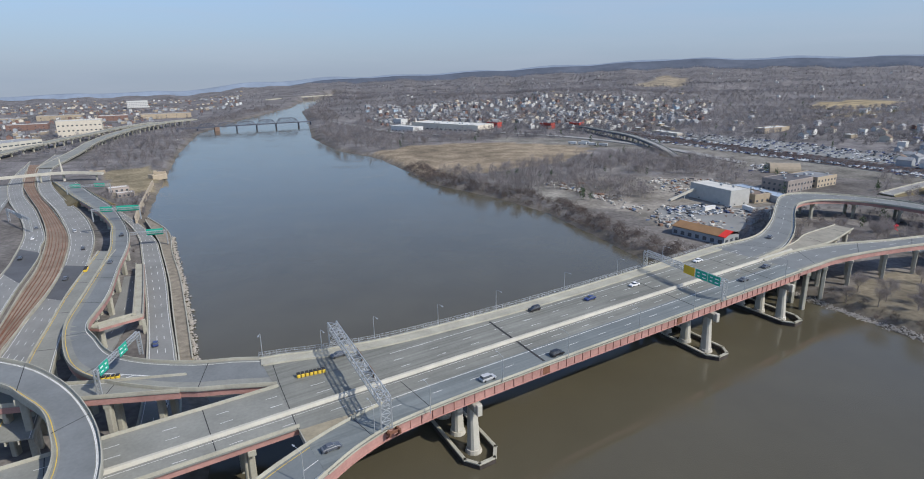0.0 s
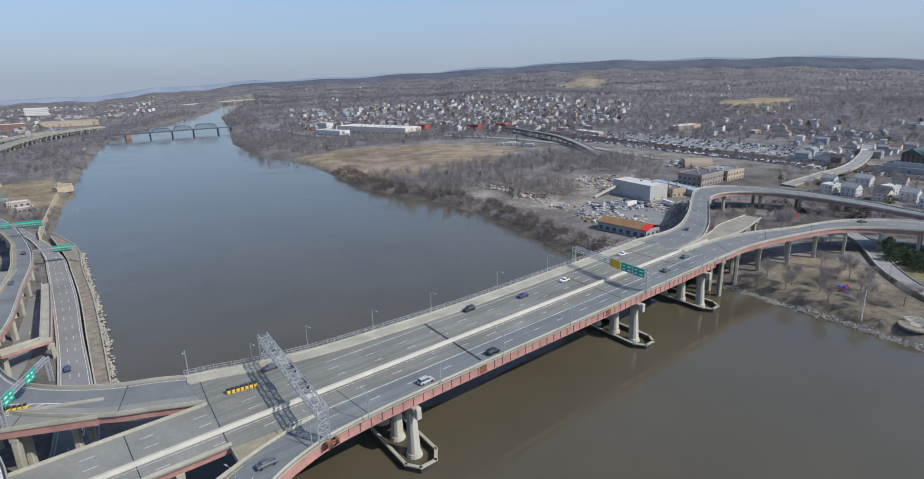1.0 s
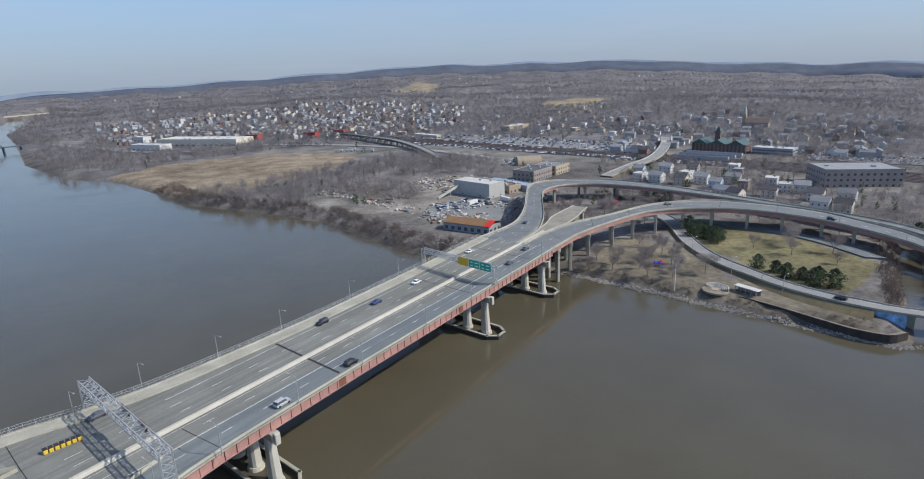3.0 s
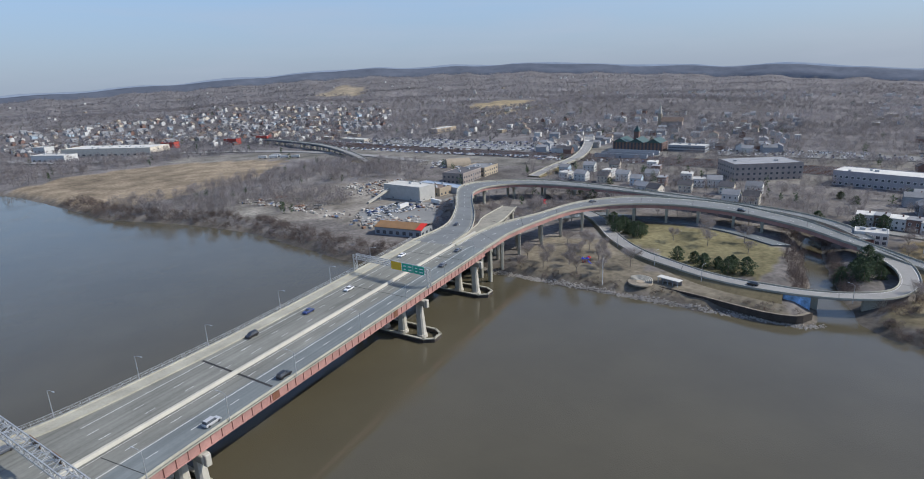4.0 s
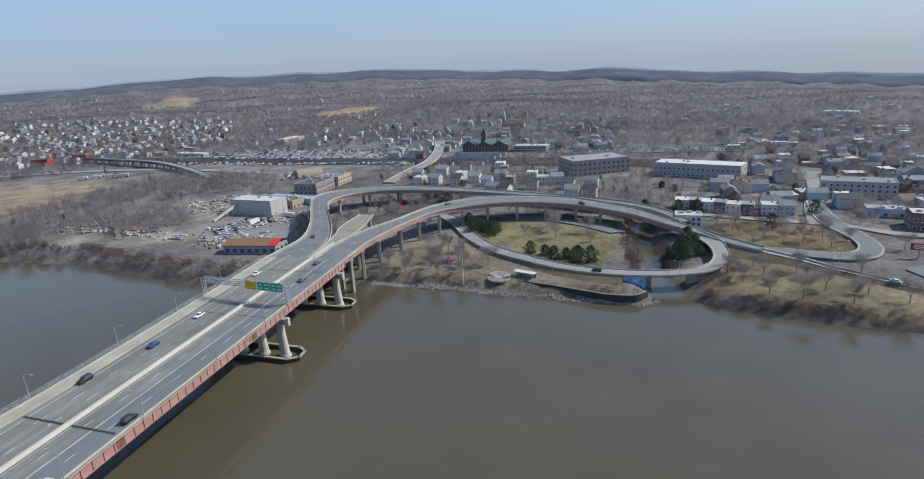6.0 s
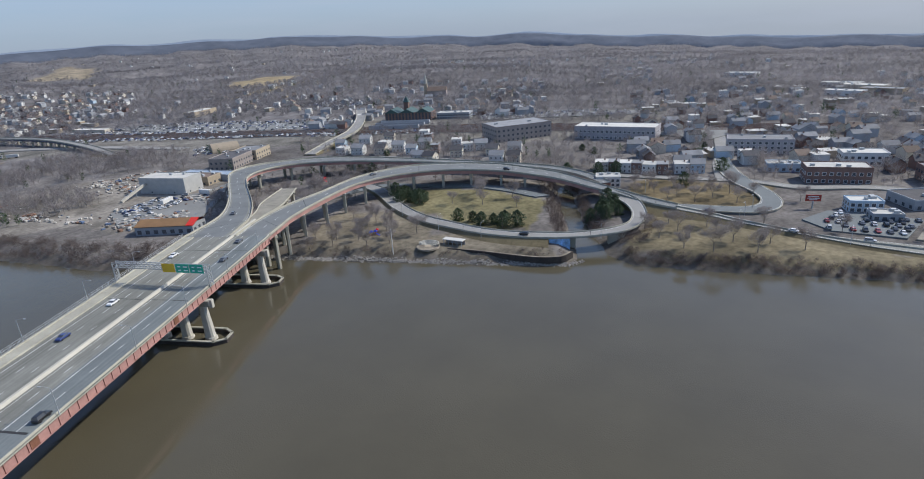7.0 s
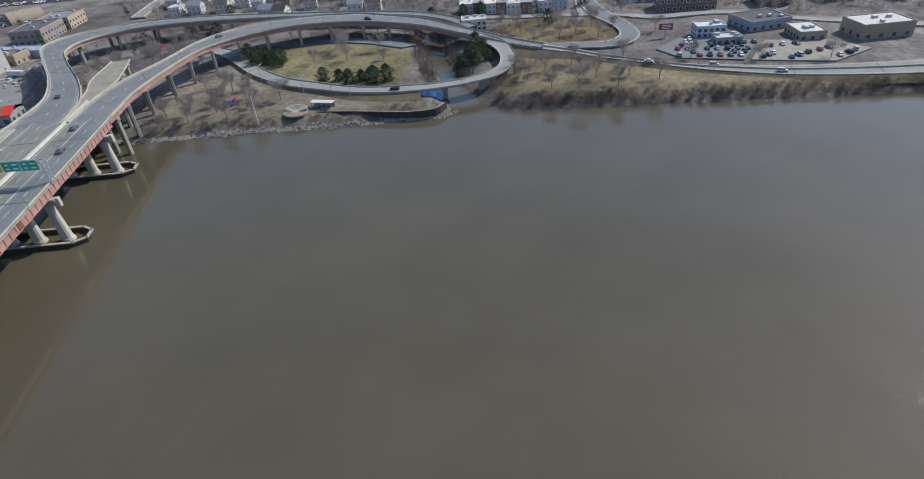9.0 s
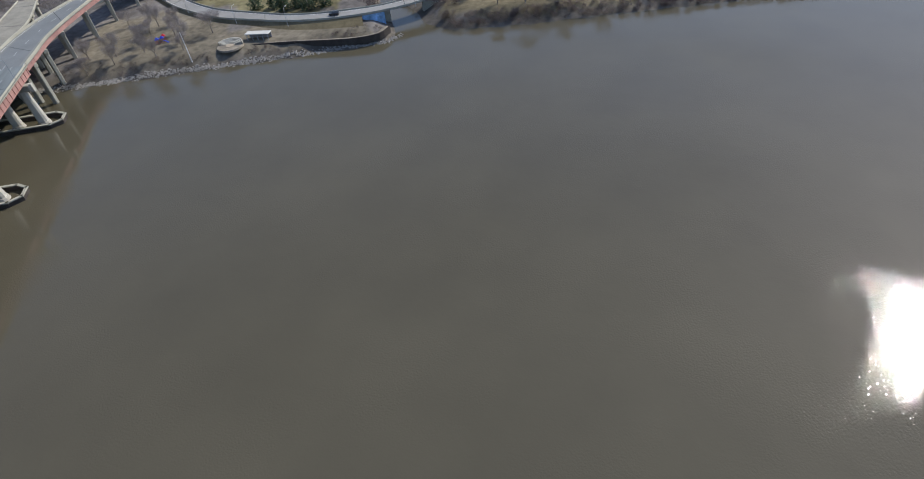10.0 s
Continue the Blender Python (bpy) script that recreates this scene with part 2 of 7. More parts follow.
SKYLINE = [(-180, -1.4), (-60, -1.4), (-34, -1.35), (-25, -1.3), (-20.5, -0.9), (-16, -0.55), (-10, -0.38), (0, -0.12), (10, 0.35), (19, 0.75), (35, 0.65), (42, 0.35), (60, -0.65), (70, -1.2),
           (79, -1.75), (89, -2.1), (110, -2.2), (180, -1.4)]


def river_distance(x, y):
    """Metres to the water's edge: below zero in the river."""
    x, y = np.asarray(x, float), np.asarray(y, float)
    best = np.full(x.shape, 1e9)
    inside = np.zeros(x.shape, bool)
    for (ax, ay), (bx, by) in zip(RIVER, np.roll(RIVER, -1, axis=0)):
        dx, dy = bx - ax, by - ay
        t = np.clip(((x - ax) * dx + (y - ay) * dy) / (dx * dx + dy * dy), 0, 1)
        best = np.minimum(best, np.hypot(x - ax - t * dx, y - ay - t * dy))
        cross = (ay > y) != (by > y)
        inside ^= cross & (x < (bx - ax) * (y - ay) / (by - ay + 1e-12) + ax)
    return np.where(inside, -best, best)


def step01(t):
    t = np.clip(t, 0, 1)
    return t * t * (3 - 2 * t)


WAVES = [(random.uniform(0, 6.28), random.uniform(0.6, 1.8), random.uniform(0, 6.28)) for _ in range(14)]


def waves(x, y):
    """Irregular swells about 40 m long, between about -1 and 1."""
    total = 0
    for turn, k, phase in WAVES:
        total = total + np.sin((x * math.cos(turn) + y * math.sin(turn)) * k / 12 + phase) / k
    return total / 4.5


def in_shape(x, y, shape):
    inside = np.zeros(np.shape(x), bool)
    for (ax, ay), (bx, by) in zip(shape, shape[1:] + shape[:1]):
        cross = (ay > y) != (by > y)
        inside ^= cross & (x < (bx - ax) * (y - ay) / (by - ay + 1e-12) + ax)
    return inside


def height(x, y):
    """The height of the ground."""
    x, y = np.asarray(x, float), np.asarray(y, float)
    d = river_distance(x, y) + 1.0 * waves(x * 4, y * 4)
    r = np.hypot(x, y)
    az = np.degrees(np.arctan2(x, y))
    e = np.interp(az, [a for a, _ in SKYLINE], [b for _, b in SKYLINE])
    bumps = 0.06 * np.sin(az * 0.9 + 0.5) + 0.05 * np.sin(az * 2.1) + 0.02 * np.sin(az * 5.3 + 1)
    rim = 100 + 4700 * np.tan(np.radians(e + bumps - np.interp(az, [-30, -5, 20, 110], [0.25, 0.45, 0.75, 0.75])))
    k = step01((r - 1000) / 3600)
    base = 3.3 + 0.9 * step01((x + 120) / 200)
    land = base + (rim - base) * k + 0.22 * waves(x, y) + 6 * waves(x / 6, y / 6) * step01((r - 900) / 900)
    land += 26 * np.exp(-(((x - 230) / 420) ** 2 + ((y - 1700) / 330) ** 2))
    land += 30 * np.exp(-(((x - 950) / 300) ** 2 + ((y - 900) / 300) ** 2))
    bank = np.where(d > 0, d * 0.42, d * 0.35)
    return np.where(d < 12, np.minimum(np.maximum(bank, -3), land), land)


def gz(x, y):
    return float(height(np.array([x]), np.array([y]))[0])


FIELD = [(-115, 748), (-60, 800), (99, 830), (170, 735), (120, 640), (40, 572), (-30, 552), (-70, 640)]
YARD = [(70, 505), (95, 462), (118, 400), (125, 352), (150, 318), (195, 352), (228, 400), (240, 470), (215, 520), (150, 540)]
LAWN = [(225, 195), (229, 170), (236, 152), (258, 150), (285, 170), (296, 205), (292, 235), (262, 262), (240, 238)]
PARK = [(160, 225), (200, 150), (214, 120), (222, 140), (214, 185), (232, 240), (215, 262), (180, 250)]
MEADOW = [(240, 95), (300, 108), (288, 20), (285, -30), (300, -80), (324, -140), (308, -140), (283, -80), (267, -36), (252, 20), (238, 62)]
GREEN = [(306, 128), (362, 140), (372, 70), (340, 60), (312, 72)]
PLAIN = [(300, 880), (500, 575), (700, 240), (520, 160), (460, 260), (380, 480), (290, 560), (240, 680)]
FORT = [(-386, 612), (-352, 649), (-312, 600), (-284, 540), (-268, 505), (-282, 470), (-310, 500), (-345, 560)]
CLEARINGS = [[(760, 1290), (860, 1420), (1000, 1500), (985, 1310), (900, 1230), (810, 1185)], [(680, 2350), (800, 2160), (1080, 2800), (1000, 3000)]]
COVER = [(FORT, (0.225, 0.190, 0.125)), (CLEARINGS[0], (0.29, 0.235, 0.145)), (CLEARINGS[1], (0.25, 0.21, 0.15)), (FIELD, (0.222, 0.180, 0.128)), (YARD, (0.188, 0.172, 0.148)), (LAWN, (0.150, 0.134, 0.074)), (PARK, (0.168, 0.147, 0.110)),
         (MEADOW, (0.178, 0.152, 0.098)), (GREEN, (0.150, 0.120, 0.070)), (PLAIN, (0.175, 0.165, 0.145)), ([(620, 1030), (680, 1085), (830, 1120), (840, 1060), (720, 1020)], (0.24, 0.195, 0.12)),
         ([(60, 500), (95, 474), (84, 418), (56, 446)], (0.225, 0.212, 0.185)), ([(90, 446), (132, 432), (117, 396), (84, 412)], (0.235, 0.215, 0.185)),
         ([(60, 880), (190, 850), (270, 720), (230, 700), (150, 770), (40, 830)], (0.185, 0.175, 0.155))]


def build_ground():
    az = np.radians(np.concatenate([np.arange(-60, 132, 0.45), np.arange(132, 300, 3.0)]))
    r = np.geomspace(40, 4800, 300)
    A, Rr = np.meshgrid(az, r, indexing="ij")
    X, Y = Rr * np.sin(A), Rr * np.cos(A)
    Z = height(X, Y)
    n, k = X.shape
    verts = np.stack([X, Y, Z], -1).reshape(-1, 3).tolist() + [(0, 0, -3)]
    faces = [(i * k + j, i * k + j + 1, ((i + 1) % n) * k + j + 1, ((i + 1) % n) * k + j) for i in range(n) for j in range(k - 1)]
    faces += [(n * k, i * k, ((i + 1) % n) * k) for i in range(n)]
    ob = link_mesh("ground", verts, faces, M_GROUND, smooth=True)
    x, y = X.ravel(), Y.ravel()
    col = np.tile(np.array([0.150, 0.138, 0.127]), (len(x), 1))
    wob = 5 * waves(x * 2, y * 2)
    town = step01((np.hypot(x, y) - 300) / 200) * (waves(x / 3, y / 3) > 0.15)
    col += town[:, None] * np.array([0.010, 0.012, 0.014])
    # distant ground cooled and greyed, a little haze mixed into its colour
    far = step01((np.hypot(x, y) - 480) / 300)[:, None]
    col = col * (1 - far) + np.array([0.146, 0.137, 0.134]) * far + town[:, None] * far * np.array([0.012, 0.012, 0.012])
    for shape, c in COVER:
        col[in_shape(x + wob, y - wob, shape)] = c
    d = river_distance(x, y)
    col[(d < 5) & (d > -8)] = (0.135, 0.120, 0.100)
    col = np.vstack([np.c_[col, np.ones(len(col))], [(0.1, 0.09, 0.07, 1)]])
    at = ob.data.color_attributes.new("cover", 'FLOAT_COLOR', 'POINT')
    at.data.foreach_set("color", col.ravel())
    return tagged(ob, "winter ground of dry grass and bare earth", "ground", kind="structure")


build_ground()


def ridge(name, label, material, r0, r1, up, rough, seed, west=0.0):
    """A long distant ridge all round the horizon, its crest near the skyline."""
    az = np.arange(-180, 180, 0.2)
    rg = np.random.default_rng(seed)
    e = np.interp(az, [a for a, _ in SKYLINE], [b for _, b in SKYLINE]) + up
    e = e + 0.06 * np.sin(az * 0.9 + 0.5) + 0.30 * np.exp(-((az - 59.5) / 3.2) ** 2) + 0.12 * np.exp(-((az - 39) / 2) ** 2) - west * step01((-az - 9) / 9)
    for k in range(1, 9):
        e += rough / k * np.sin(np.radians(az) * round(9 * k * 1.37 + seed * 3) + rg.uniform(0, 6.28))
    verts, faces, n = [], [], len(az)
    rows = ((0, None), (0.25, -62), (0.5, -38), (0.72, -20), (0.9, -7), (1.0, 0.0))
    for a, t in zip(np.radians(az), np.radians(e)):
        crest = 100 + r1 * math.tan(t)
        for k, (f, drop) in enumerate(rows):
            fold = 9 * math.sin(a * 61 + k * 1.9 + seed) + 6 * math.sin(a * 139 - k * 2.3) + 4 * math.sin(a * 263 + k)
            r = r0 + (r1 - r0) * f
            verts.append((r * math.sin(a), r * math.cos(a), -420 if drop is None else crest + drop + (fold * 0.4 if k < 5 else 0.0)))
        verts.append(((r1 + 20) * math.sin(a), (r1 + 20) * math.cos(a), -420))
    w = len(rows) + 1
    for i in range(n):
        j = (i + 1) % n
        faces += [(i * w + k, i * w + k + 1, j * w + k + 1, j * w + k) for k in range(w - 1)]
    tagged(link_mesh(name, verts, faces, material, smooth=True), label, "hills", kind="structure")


# Blue haze of distance painted into the base colour and a faint emission.
def haze_material(name, color, glow):
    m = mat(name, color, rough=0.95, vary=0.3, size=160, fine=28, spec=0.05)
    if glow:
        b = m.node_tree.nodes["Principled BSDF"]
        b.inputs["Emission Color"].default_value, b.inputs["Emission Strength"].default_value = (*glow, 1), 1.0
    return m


ridge("backdrop_ridge", "dark wooded ridge on the horizon, blue with painted haze", haze_material("far_evergreen_ridge", (0.080, 0.088, 0.104), (0.018, 0.025, 0.042)), 4420, 4800, -0.02, 0.030, 3, 0.42)
ridge("backdrop_hills", "hills far beyond the ridge, pale blue with painted haze", haze_material("far_blue_hills", (0.10, 0.12, 0.15), (0.095, 0.122, 0.172)), 4860, 4930, 0.10, 0.035, 8)
CREEK = [(226, 114), (265, 142), (323, 179), (338, 186), (329, 173), (271, 134)]
rim = [Vector((x, y, 0)) for x, y in RIVER if (x, y) not in CREEK]
shift = []
for i, p in enumerate(rim):
    a, c = rim[i - 1], rim[(i + 1) % len(rim)]
    t = (c - a).normalized()
    shift.append(p + Vector((-t.y, t.x, 0)) * 14)
area = sum(p.x * q.y - q.x * p.y for p, q in zip(rim, rim[1:] + rim[:1]))
if area > 0:
    shift = [p - (q - p) for p, q in zip(rim, shift)]
wm = bmesh.new()
wf = wm.faces.new([wm.verts.new(p) for p in shift])
for (ax, ay), (bx, by) in (((224, 106), (271, 138)), ((271, 138), (345, 190))):
    wm.faces.new([wm.verts.new((px, py + dy, 0.012)) for px, py, dy in ((ax, ay, -12), (bx, by, -12), (bx, by, 12), (ax, ay, 12))])
wm.normal_update()
bmesh.ops.triangulate(wm, faces=[wf])
wm.normal_update()
bmesh.ops.reverse_faces(wm, faces=[f for f in wm.faces if f.normal.z < 0])
wm.normal_update()
tagged(part("water", wm, M_WATER), "calm brown river water with fine ripples", "river", kind="structure")

# ---------------------------------------------------------------- the main bridge
BA, BU = Vector((-29.3, 135.0, 0)), Vector((0.838, 0.545, 0)).normalized()
BN = Vector((-BU.y, BU.x, 0))
DECK = 19.5
BRZ = math.atan2(BU.y, BU.x)


def on_bridge(s, n, z=DECK):
    """A place s metres along the bridge and n metres to its upstream side."""
    return BA + BU * s + BN * n + Vector((0, 0, z))


def straight(s0, s1, z=DECK, n=0.0, step=2.0):
    k = max(1, round((s1 - s0) / step))
    return [on_bridge(s0 + (s1 - s0) * i / k, n, z) for i in range(k + 1)]



def on_deck(pairs, z=DECK):
    return [tuple(on_bridge(s, n, z)) for s, n in pairs]


def resample(pts, k):
    """k points at even distances along the smooth line through pts."""
    line = spline(pts, 2.0)
    run = [0.0]
    for a, b in zip(line, line[1:]):
        run.append(run[-1] + (b - a).length)
    want = np.linspace(0, run[-1], k)
    return [Vector([float(np.interp(w, run, [p[i] for p in line])) for i in range(3)]) for w in want]


def match(left, right, step=4.0):
    """Two edges of a road, drawn point against point between the plan's points."""
    la, ra = [Vector(p) for p in left], [Vector(p) for p in right]
    out = []
    for pts in (la, ra):
        p = [pts[0] * 2 - pts[1]] + pts + [pts[-1] * 2 - pts[-2]]
        line = []
        for i in range(1, len(p) - 2):
            k = max(1, round(((la[i] - la[i - 1]).length + (ra[i] - ra[i - 1]).length) / 2 / step))
            for j in range(k):
                t = j / k
                line.append(0.5 * ((2 * p[i]) + (p[i + 1] - p[i - 1]) * t + (2 * p[i - 1] - 5 * p[i] + 4 * p[i + 1] - p[i + 2]) * t * t
                                   + (3 * p[i] - p[i - 1] - 3 * p[i + 1] + p[i + 2]) * t ** 3))
        line.append(p[-2])
        out.append(line)
    return out


def between(l, r, f):
    return [a.lerp(b, f) for a, b in zip(l, r)]


def slab(name, l, r, top, thick, material, parent, label=""):
    """A slab between two edge lines."""
    verts, faces = [], []
    up = Vector((0, 0, top))
    for a, b in zip(l, r):
        verts += [a + up, b + up, b + up - Vector((0, 0, thick)), a + up - Vector((0, 0, thick))]
    for i in range(len(l) - 1):
        for j in range(4):
            p, q = i * 4 + j, i * 4 + (j + 1) % 4
            faces.append((p, p + 4, q + 4, q))
    faces += [(0, 1, 2, 3), tuple(4 * (len(l) - 1) + k for k in (3, 2, 1, 0))]
    ob = link_mesh(name, verts, faces, material, parent, label)
    bm = bmesh.new()
    bm.from_mesh(ob.data)
    bmesh.ops.recalc_face_normals(bm, faces=bm.faces[:])
    bm.to_mesh(ob.data)
    bm.free()
    return ob


def fine(line, step=1.0):
    out = []
    for a, b in zip(line, line[1:]):
        k = max(1, round((b - a).length / step))
        out += [a.lerp(b, i / k) for i in range(k)]
    return out + [line[-1]]


def paint(parent, l, r, dashed=(), white=(0.07, 0.93), yellow=(), w=0.17, lift=0.012, name="lane_marking"):
    """Painted lines at fractions of the width between the two edges."""
    if dashed or white:
        bm = bmesh.new()
        for f in dashed:
            ribbon(bm, fine(between(l, r, f)), 0, w, lift, 3.4, 8.8)
        for f in white:
            ribbon(bm, between(l, r, f), 0, w, lift)
        ob = part(name, bm, M_WHITE, parent, "white painted lane lines")
        ob["kind"] = "stuff"
    if yellow:
        bm = bmesh.new()
        for f in yellow:
            ribbon(bm, between(l, r, f), 0, w, lift)
        part("edge_line", bm, M_YELLOW, parent, "yellow painted edge line")


def barrier(parent, line, h=0.85, w=0.42, material=None, name="parapet"):
    return sweep(name, line, [(-w / 2, -0.25), (-w / 2, 0.2), (-w / 4, h), (w / 4, h), (w / 2, 0.2), (w / 2, -0.25)], material or M_CONC, parent)


def bent(parent, a, b, top, columns, w=1.9, cap=1.6, over=0.0):
    """A pier across a ramp from edge a to edge b, its cap's top at height top."""
    a, b = Vector(a), Vector(b)
    mid, d = (a + b) / 2, b - a
    d.z = 0
    rz, length = math.atan2(d.y, d.x), d.length
    bm = bmesh.new()
    add_box(bm, mid.x, mid.y, top - cap / 2, length - 1.0 + over, w, cap, rz, 0.12)
    c = part("pier_cap", bm, M_CONC, parent)
    for f in columns:
        p = a.lerp(b, f)
        g = min(gz(p.x, p.y), 4) - 0.8
        bm = bmesh.new()
        hgt = top - cap - g + 0.2
        add_box(bm, p.x, p.y, g + hgt / 2, w * 1.15, w * 0.85, hgt, rz, 0.25)
        part("column", bm, M_CONC, c)


def ramp(name, label, left, right, z_off=0.0, thick=0.45, surface=None, girder=None, depth=1.7, dashed=(0.5,), yellow=(), white=(0.08, 0.92), bents=0.0, first=8.0, last=1e9,
         columns=(0.2, 0.8), rails=True, category="ramp", fill_below=None, wall=0.85, joints=34.0, lane=None):
    """An elevated road between two edges, with parapets, girders and piers."""
    ob = thing(name, label, category)
    l, r = match(left, right)
    l, r = [p + Vector((0, 0, z_off)) for p in l], [p + Vector((0, 0, z_off)) for p in r]
    slab("deck", l, r, 0, thick, surface or M_DECK, ob, "worn grey road surface")
    if lane:
        slab("lane_surface", between(l, r, lane[0]), between(l, r, lane[1]), 0.006, 0.005, M_LANE, ob, "darker worn driving lanes")
    if rails:
        barrier(ob, between(l, r, 0.012), wall)
        barrier(ob, between(l, r, 0.988), wall)
    if girder:
        for f in (0.04, 0.96):
            sweep("girder", between(l, r, f), [(-0.2, -thick), (0.2, -thick), (0.2, -thick - depth), (-0.2, -thick - depth)], girder, ob)
        for f in (0.35, 0.65):
            sweep("girder", between(l, r, f), [(-0.2, -thick), (0.2, -thick), (0.2, -thick - depth), (-0.2, -thick - depth)], girder, ob)
    paint(ob, l, r, dashed, white, yellow)
    if joints:
        bm, run, nxt = bmesh.new(), 0.0, joints * 0.6
        for i in range(len(l) - 1):
            run += (between(l, r, 0.5)[i + 1] - between(l, r, 0.5)[i]).length
            if run >= nxt:
                add_bar(bm, l[i].lerp(r[i], 0.03) + Vector((0, 0, 0.008)), l[i].lerp(r[i], 0.97) + Vector((0, 0, 0.008)), 0.22, 0.016)
                nxt += joints
        part("expansion_joint", bm, M_JOINT, ob, "thin dark expansion joints")["kind"] = "stuff"
    if bents:
        run, nxt = 0.0, first
        for i in range(len(l) - 1):
            run += (between(l, r, 0.5)[i + 1] - between(l, r, 0.5)[i]).length
            if run >= nxt and run < last:
                g = gz(*between(l, r, 0.5)[i].xy)
                if l[i].z - g > thick + depth + 2.5:
                    bent(ob, l[i], r[i], l[i].z - thick - (depth if girder else 0), columns)
                nxt += bents
    if fill_below is not None:
        keep = [i for i in range(len(l)) if l[i].z < fill_below]
        if keep:
            i0, i1 = keep[0], keep[-1] + 1
            verts, faces, nl = [], [], sides(between(l, r, 0.5))
            for i in range(i0, i1):
                out = max(0.6, (l[i].z - 3.4) * 2.6)
                side = (l[i] - r[i]).normalized()
                side.z = 0
                verts += [l[i] - Vector((0, 0, thick * 0.6)), r[i] - Vector((0, 0, thick * 0.6)), r[i] - side * out - Vector((0, 0, r[i].z - 2.6)), l[i] + side * out - Vector((0, 0, l[i].z - 2.6))]
            for i in range(i1 - i0 - 1):
                for j in range(4):
                    p, q = i * 4 + j, i * 4 + (j + 1) % 4
                    faces.append((p, p + 4, q + 4, q))
            faces += [(0, 1, 2, 3), tuple(4 * (i1 - i0 - 1) + k for k in (3, 2, 1, 0))]
            link_mesh("embankment", verts, faces, M_EARTH, ob, "grassy earth embankment")
    return ob, l, r


M_LANE = mat("worn_driving_lane", (0.158, 0.168, 0.168), vary=0.2, size=10, fine=0.8)
M_EARTH = mat("dry_grass_slope", (0.150, 0.125, 0.075), rough=0.95, vary=0.4, size=14, fine=1.2, spec=0.1)
M_BALLAST = mat("rusty_ballast", (0.225, 0.175, 0.135), rough=0.95, vary=0.3, size=9, fine=0.7, spec=0.1)
M_PROM = mat("tan_paving", (0.215, 0.185, 0.140), vary=0.45, size=3, fine=0.6)
M_DARKROAD = mat("new_dark_asphalt", (0.085, 0.088, 0.095), vary=0.2, size=9, fine=0.6)
M_LIGHTROAD = mat("pale_road", (0.250, 0.245, 0.230), vary=0.16, size=12, fine=0.8)

bridge = thing("road_bridge", "long highway bridge with faded red steel girders on concrete piers", "bridge")
near_edge = on_deck([(-17.2, -26.8), (-12.5, -24.3), (-8, -22.25), (0, -19.7), (8, -18.6), (24, -17.8), (62, -17.4), (93, -17.4), (132, -17.4), (160, -17.4), (190, -17.4)])
far_edge = on_deck([(-15.5, 33.4), (-12.5, 32.7), (-8, 31.5), (0, 28.6), (8, 26.7), (24, 23.8), (62, 21.6), (93, 21.4), (132, 22.2), (160, 22.9), (190, 24.0)])
bl, br = match(far_edge, near_edge, 3.0)
slab("deck", bl, br, 0, 0.5, M_MAINDECK, bridge, "worn grey road surface with dark joints")
slab("outer_lane", *match(on_deck([(-17.2, -15.2), (-8, -12.1), (4, -9.8), (20, -8.4), (60, -7.6), (190, -7.2)], DECK), on_deck([(-17.2, -26.2), (-8, -21.7), (4, -18.4), (20, -17.3), (60, -16.6), (190, -16.6)], DECK), 3.0), 0.006, 0.005, M_OUTER, bridge,
     "blue-grey resurfaced outer lanes")
GIRD = [(-0.22, -0.5), (0.22, -0.5), (0.22, -3.5), (0.5, -3.5), (0.5, -3.65), (-0.5, -3.65), (-0.5, -3.5), (-0.22, -3.5)]
edge_run = [p + (q - p).normalized() * 0.9 for p, q in zip(br, bl)]
START = 0
sweep("girder", edge_run[START:], GIRD, M_RED, bridge)
sweep("girder", [p + (q - p).normalized() * 0.9 for p, q in zip(bl, br)], GIRD, M_RED, bridge)
for n in (-8, 1, 10):
    sweep("girder", straight(-14, 190, n=n), GIRD, M_RED, bridge)
sweep("fascia", edge_run[START:], [(-0.95, -0.3), (-0.95, -0.62), (-0.5, -0.75), (-0.5, -0.3)], M_CONC, bridge)
sweep("median_barrier", straight(-120, 214), [(-0.75, 0), (-0.6, 0.4), (-0.4, 0.85), (0.4, 0.85), (0.6, 0.4), (0.75, 0)], M_PALE, bridge, "pale concrete median barrier")
barrier(bridge, [p + (q - p).normalized() * 0.3 for p, q in zip(br, bl)][START:], 0.55)
barrier(bridge, [Vector(p) for p in on_deck([(4.3, -9.2), (0, -9.9), (-4, -10.8), (-8, -11.8), (-11.2, -12.7), (-17.3, -14.9)])], 0.7)
slab("gore", *match(on_deck([(-16.9, -8.3), (-8, -8.8), (2, -9.6)]), on_deck([(-17.1, -14.4), (-8, -11.6), (2, -9.8)]), 3.0), 0.012, 0.01, M_TANSLAB, bridge, "tan concrete wedge between the road and the exit ramp")
bm = bmesh.new()
for s0, s1, n0, n1 in ((-17.2, -16.8, -14.6, -7.8),):
    add_bar(bm, on_bridge(s0, n0, DECK - 0.9), on_bridge(s1, n1, DECK - 0.9), 0.5, 1.7)
part("end_wall", bm, M_CONC, bridge)
barrier(bridge, [p + (q - p).normalized() * 0.3 for p, q in zip(bl, br)], 0.6)
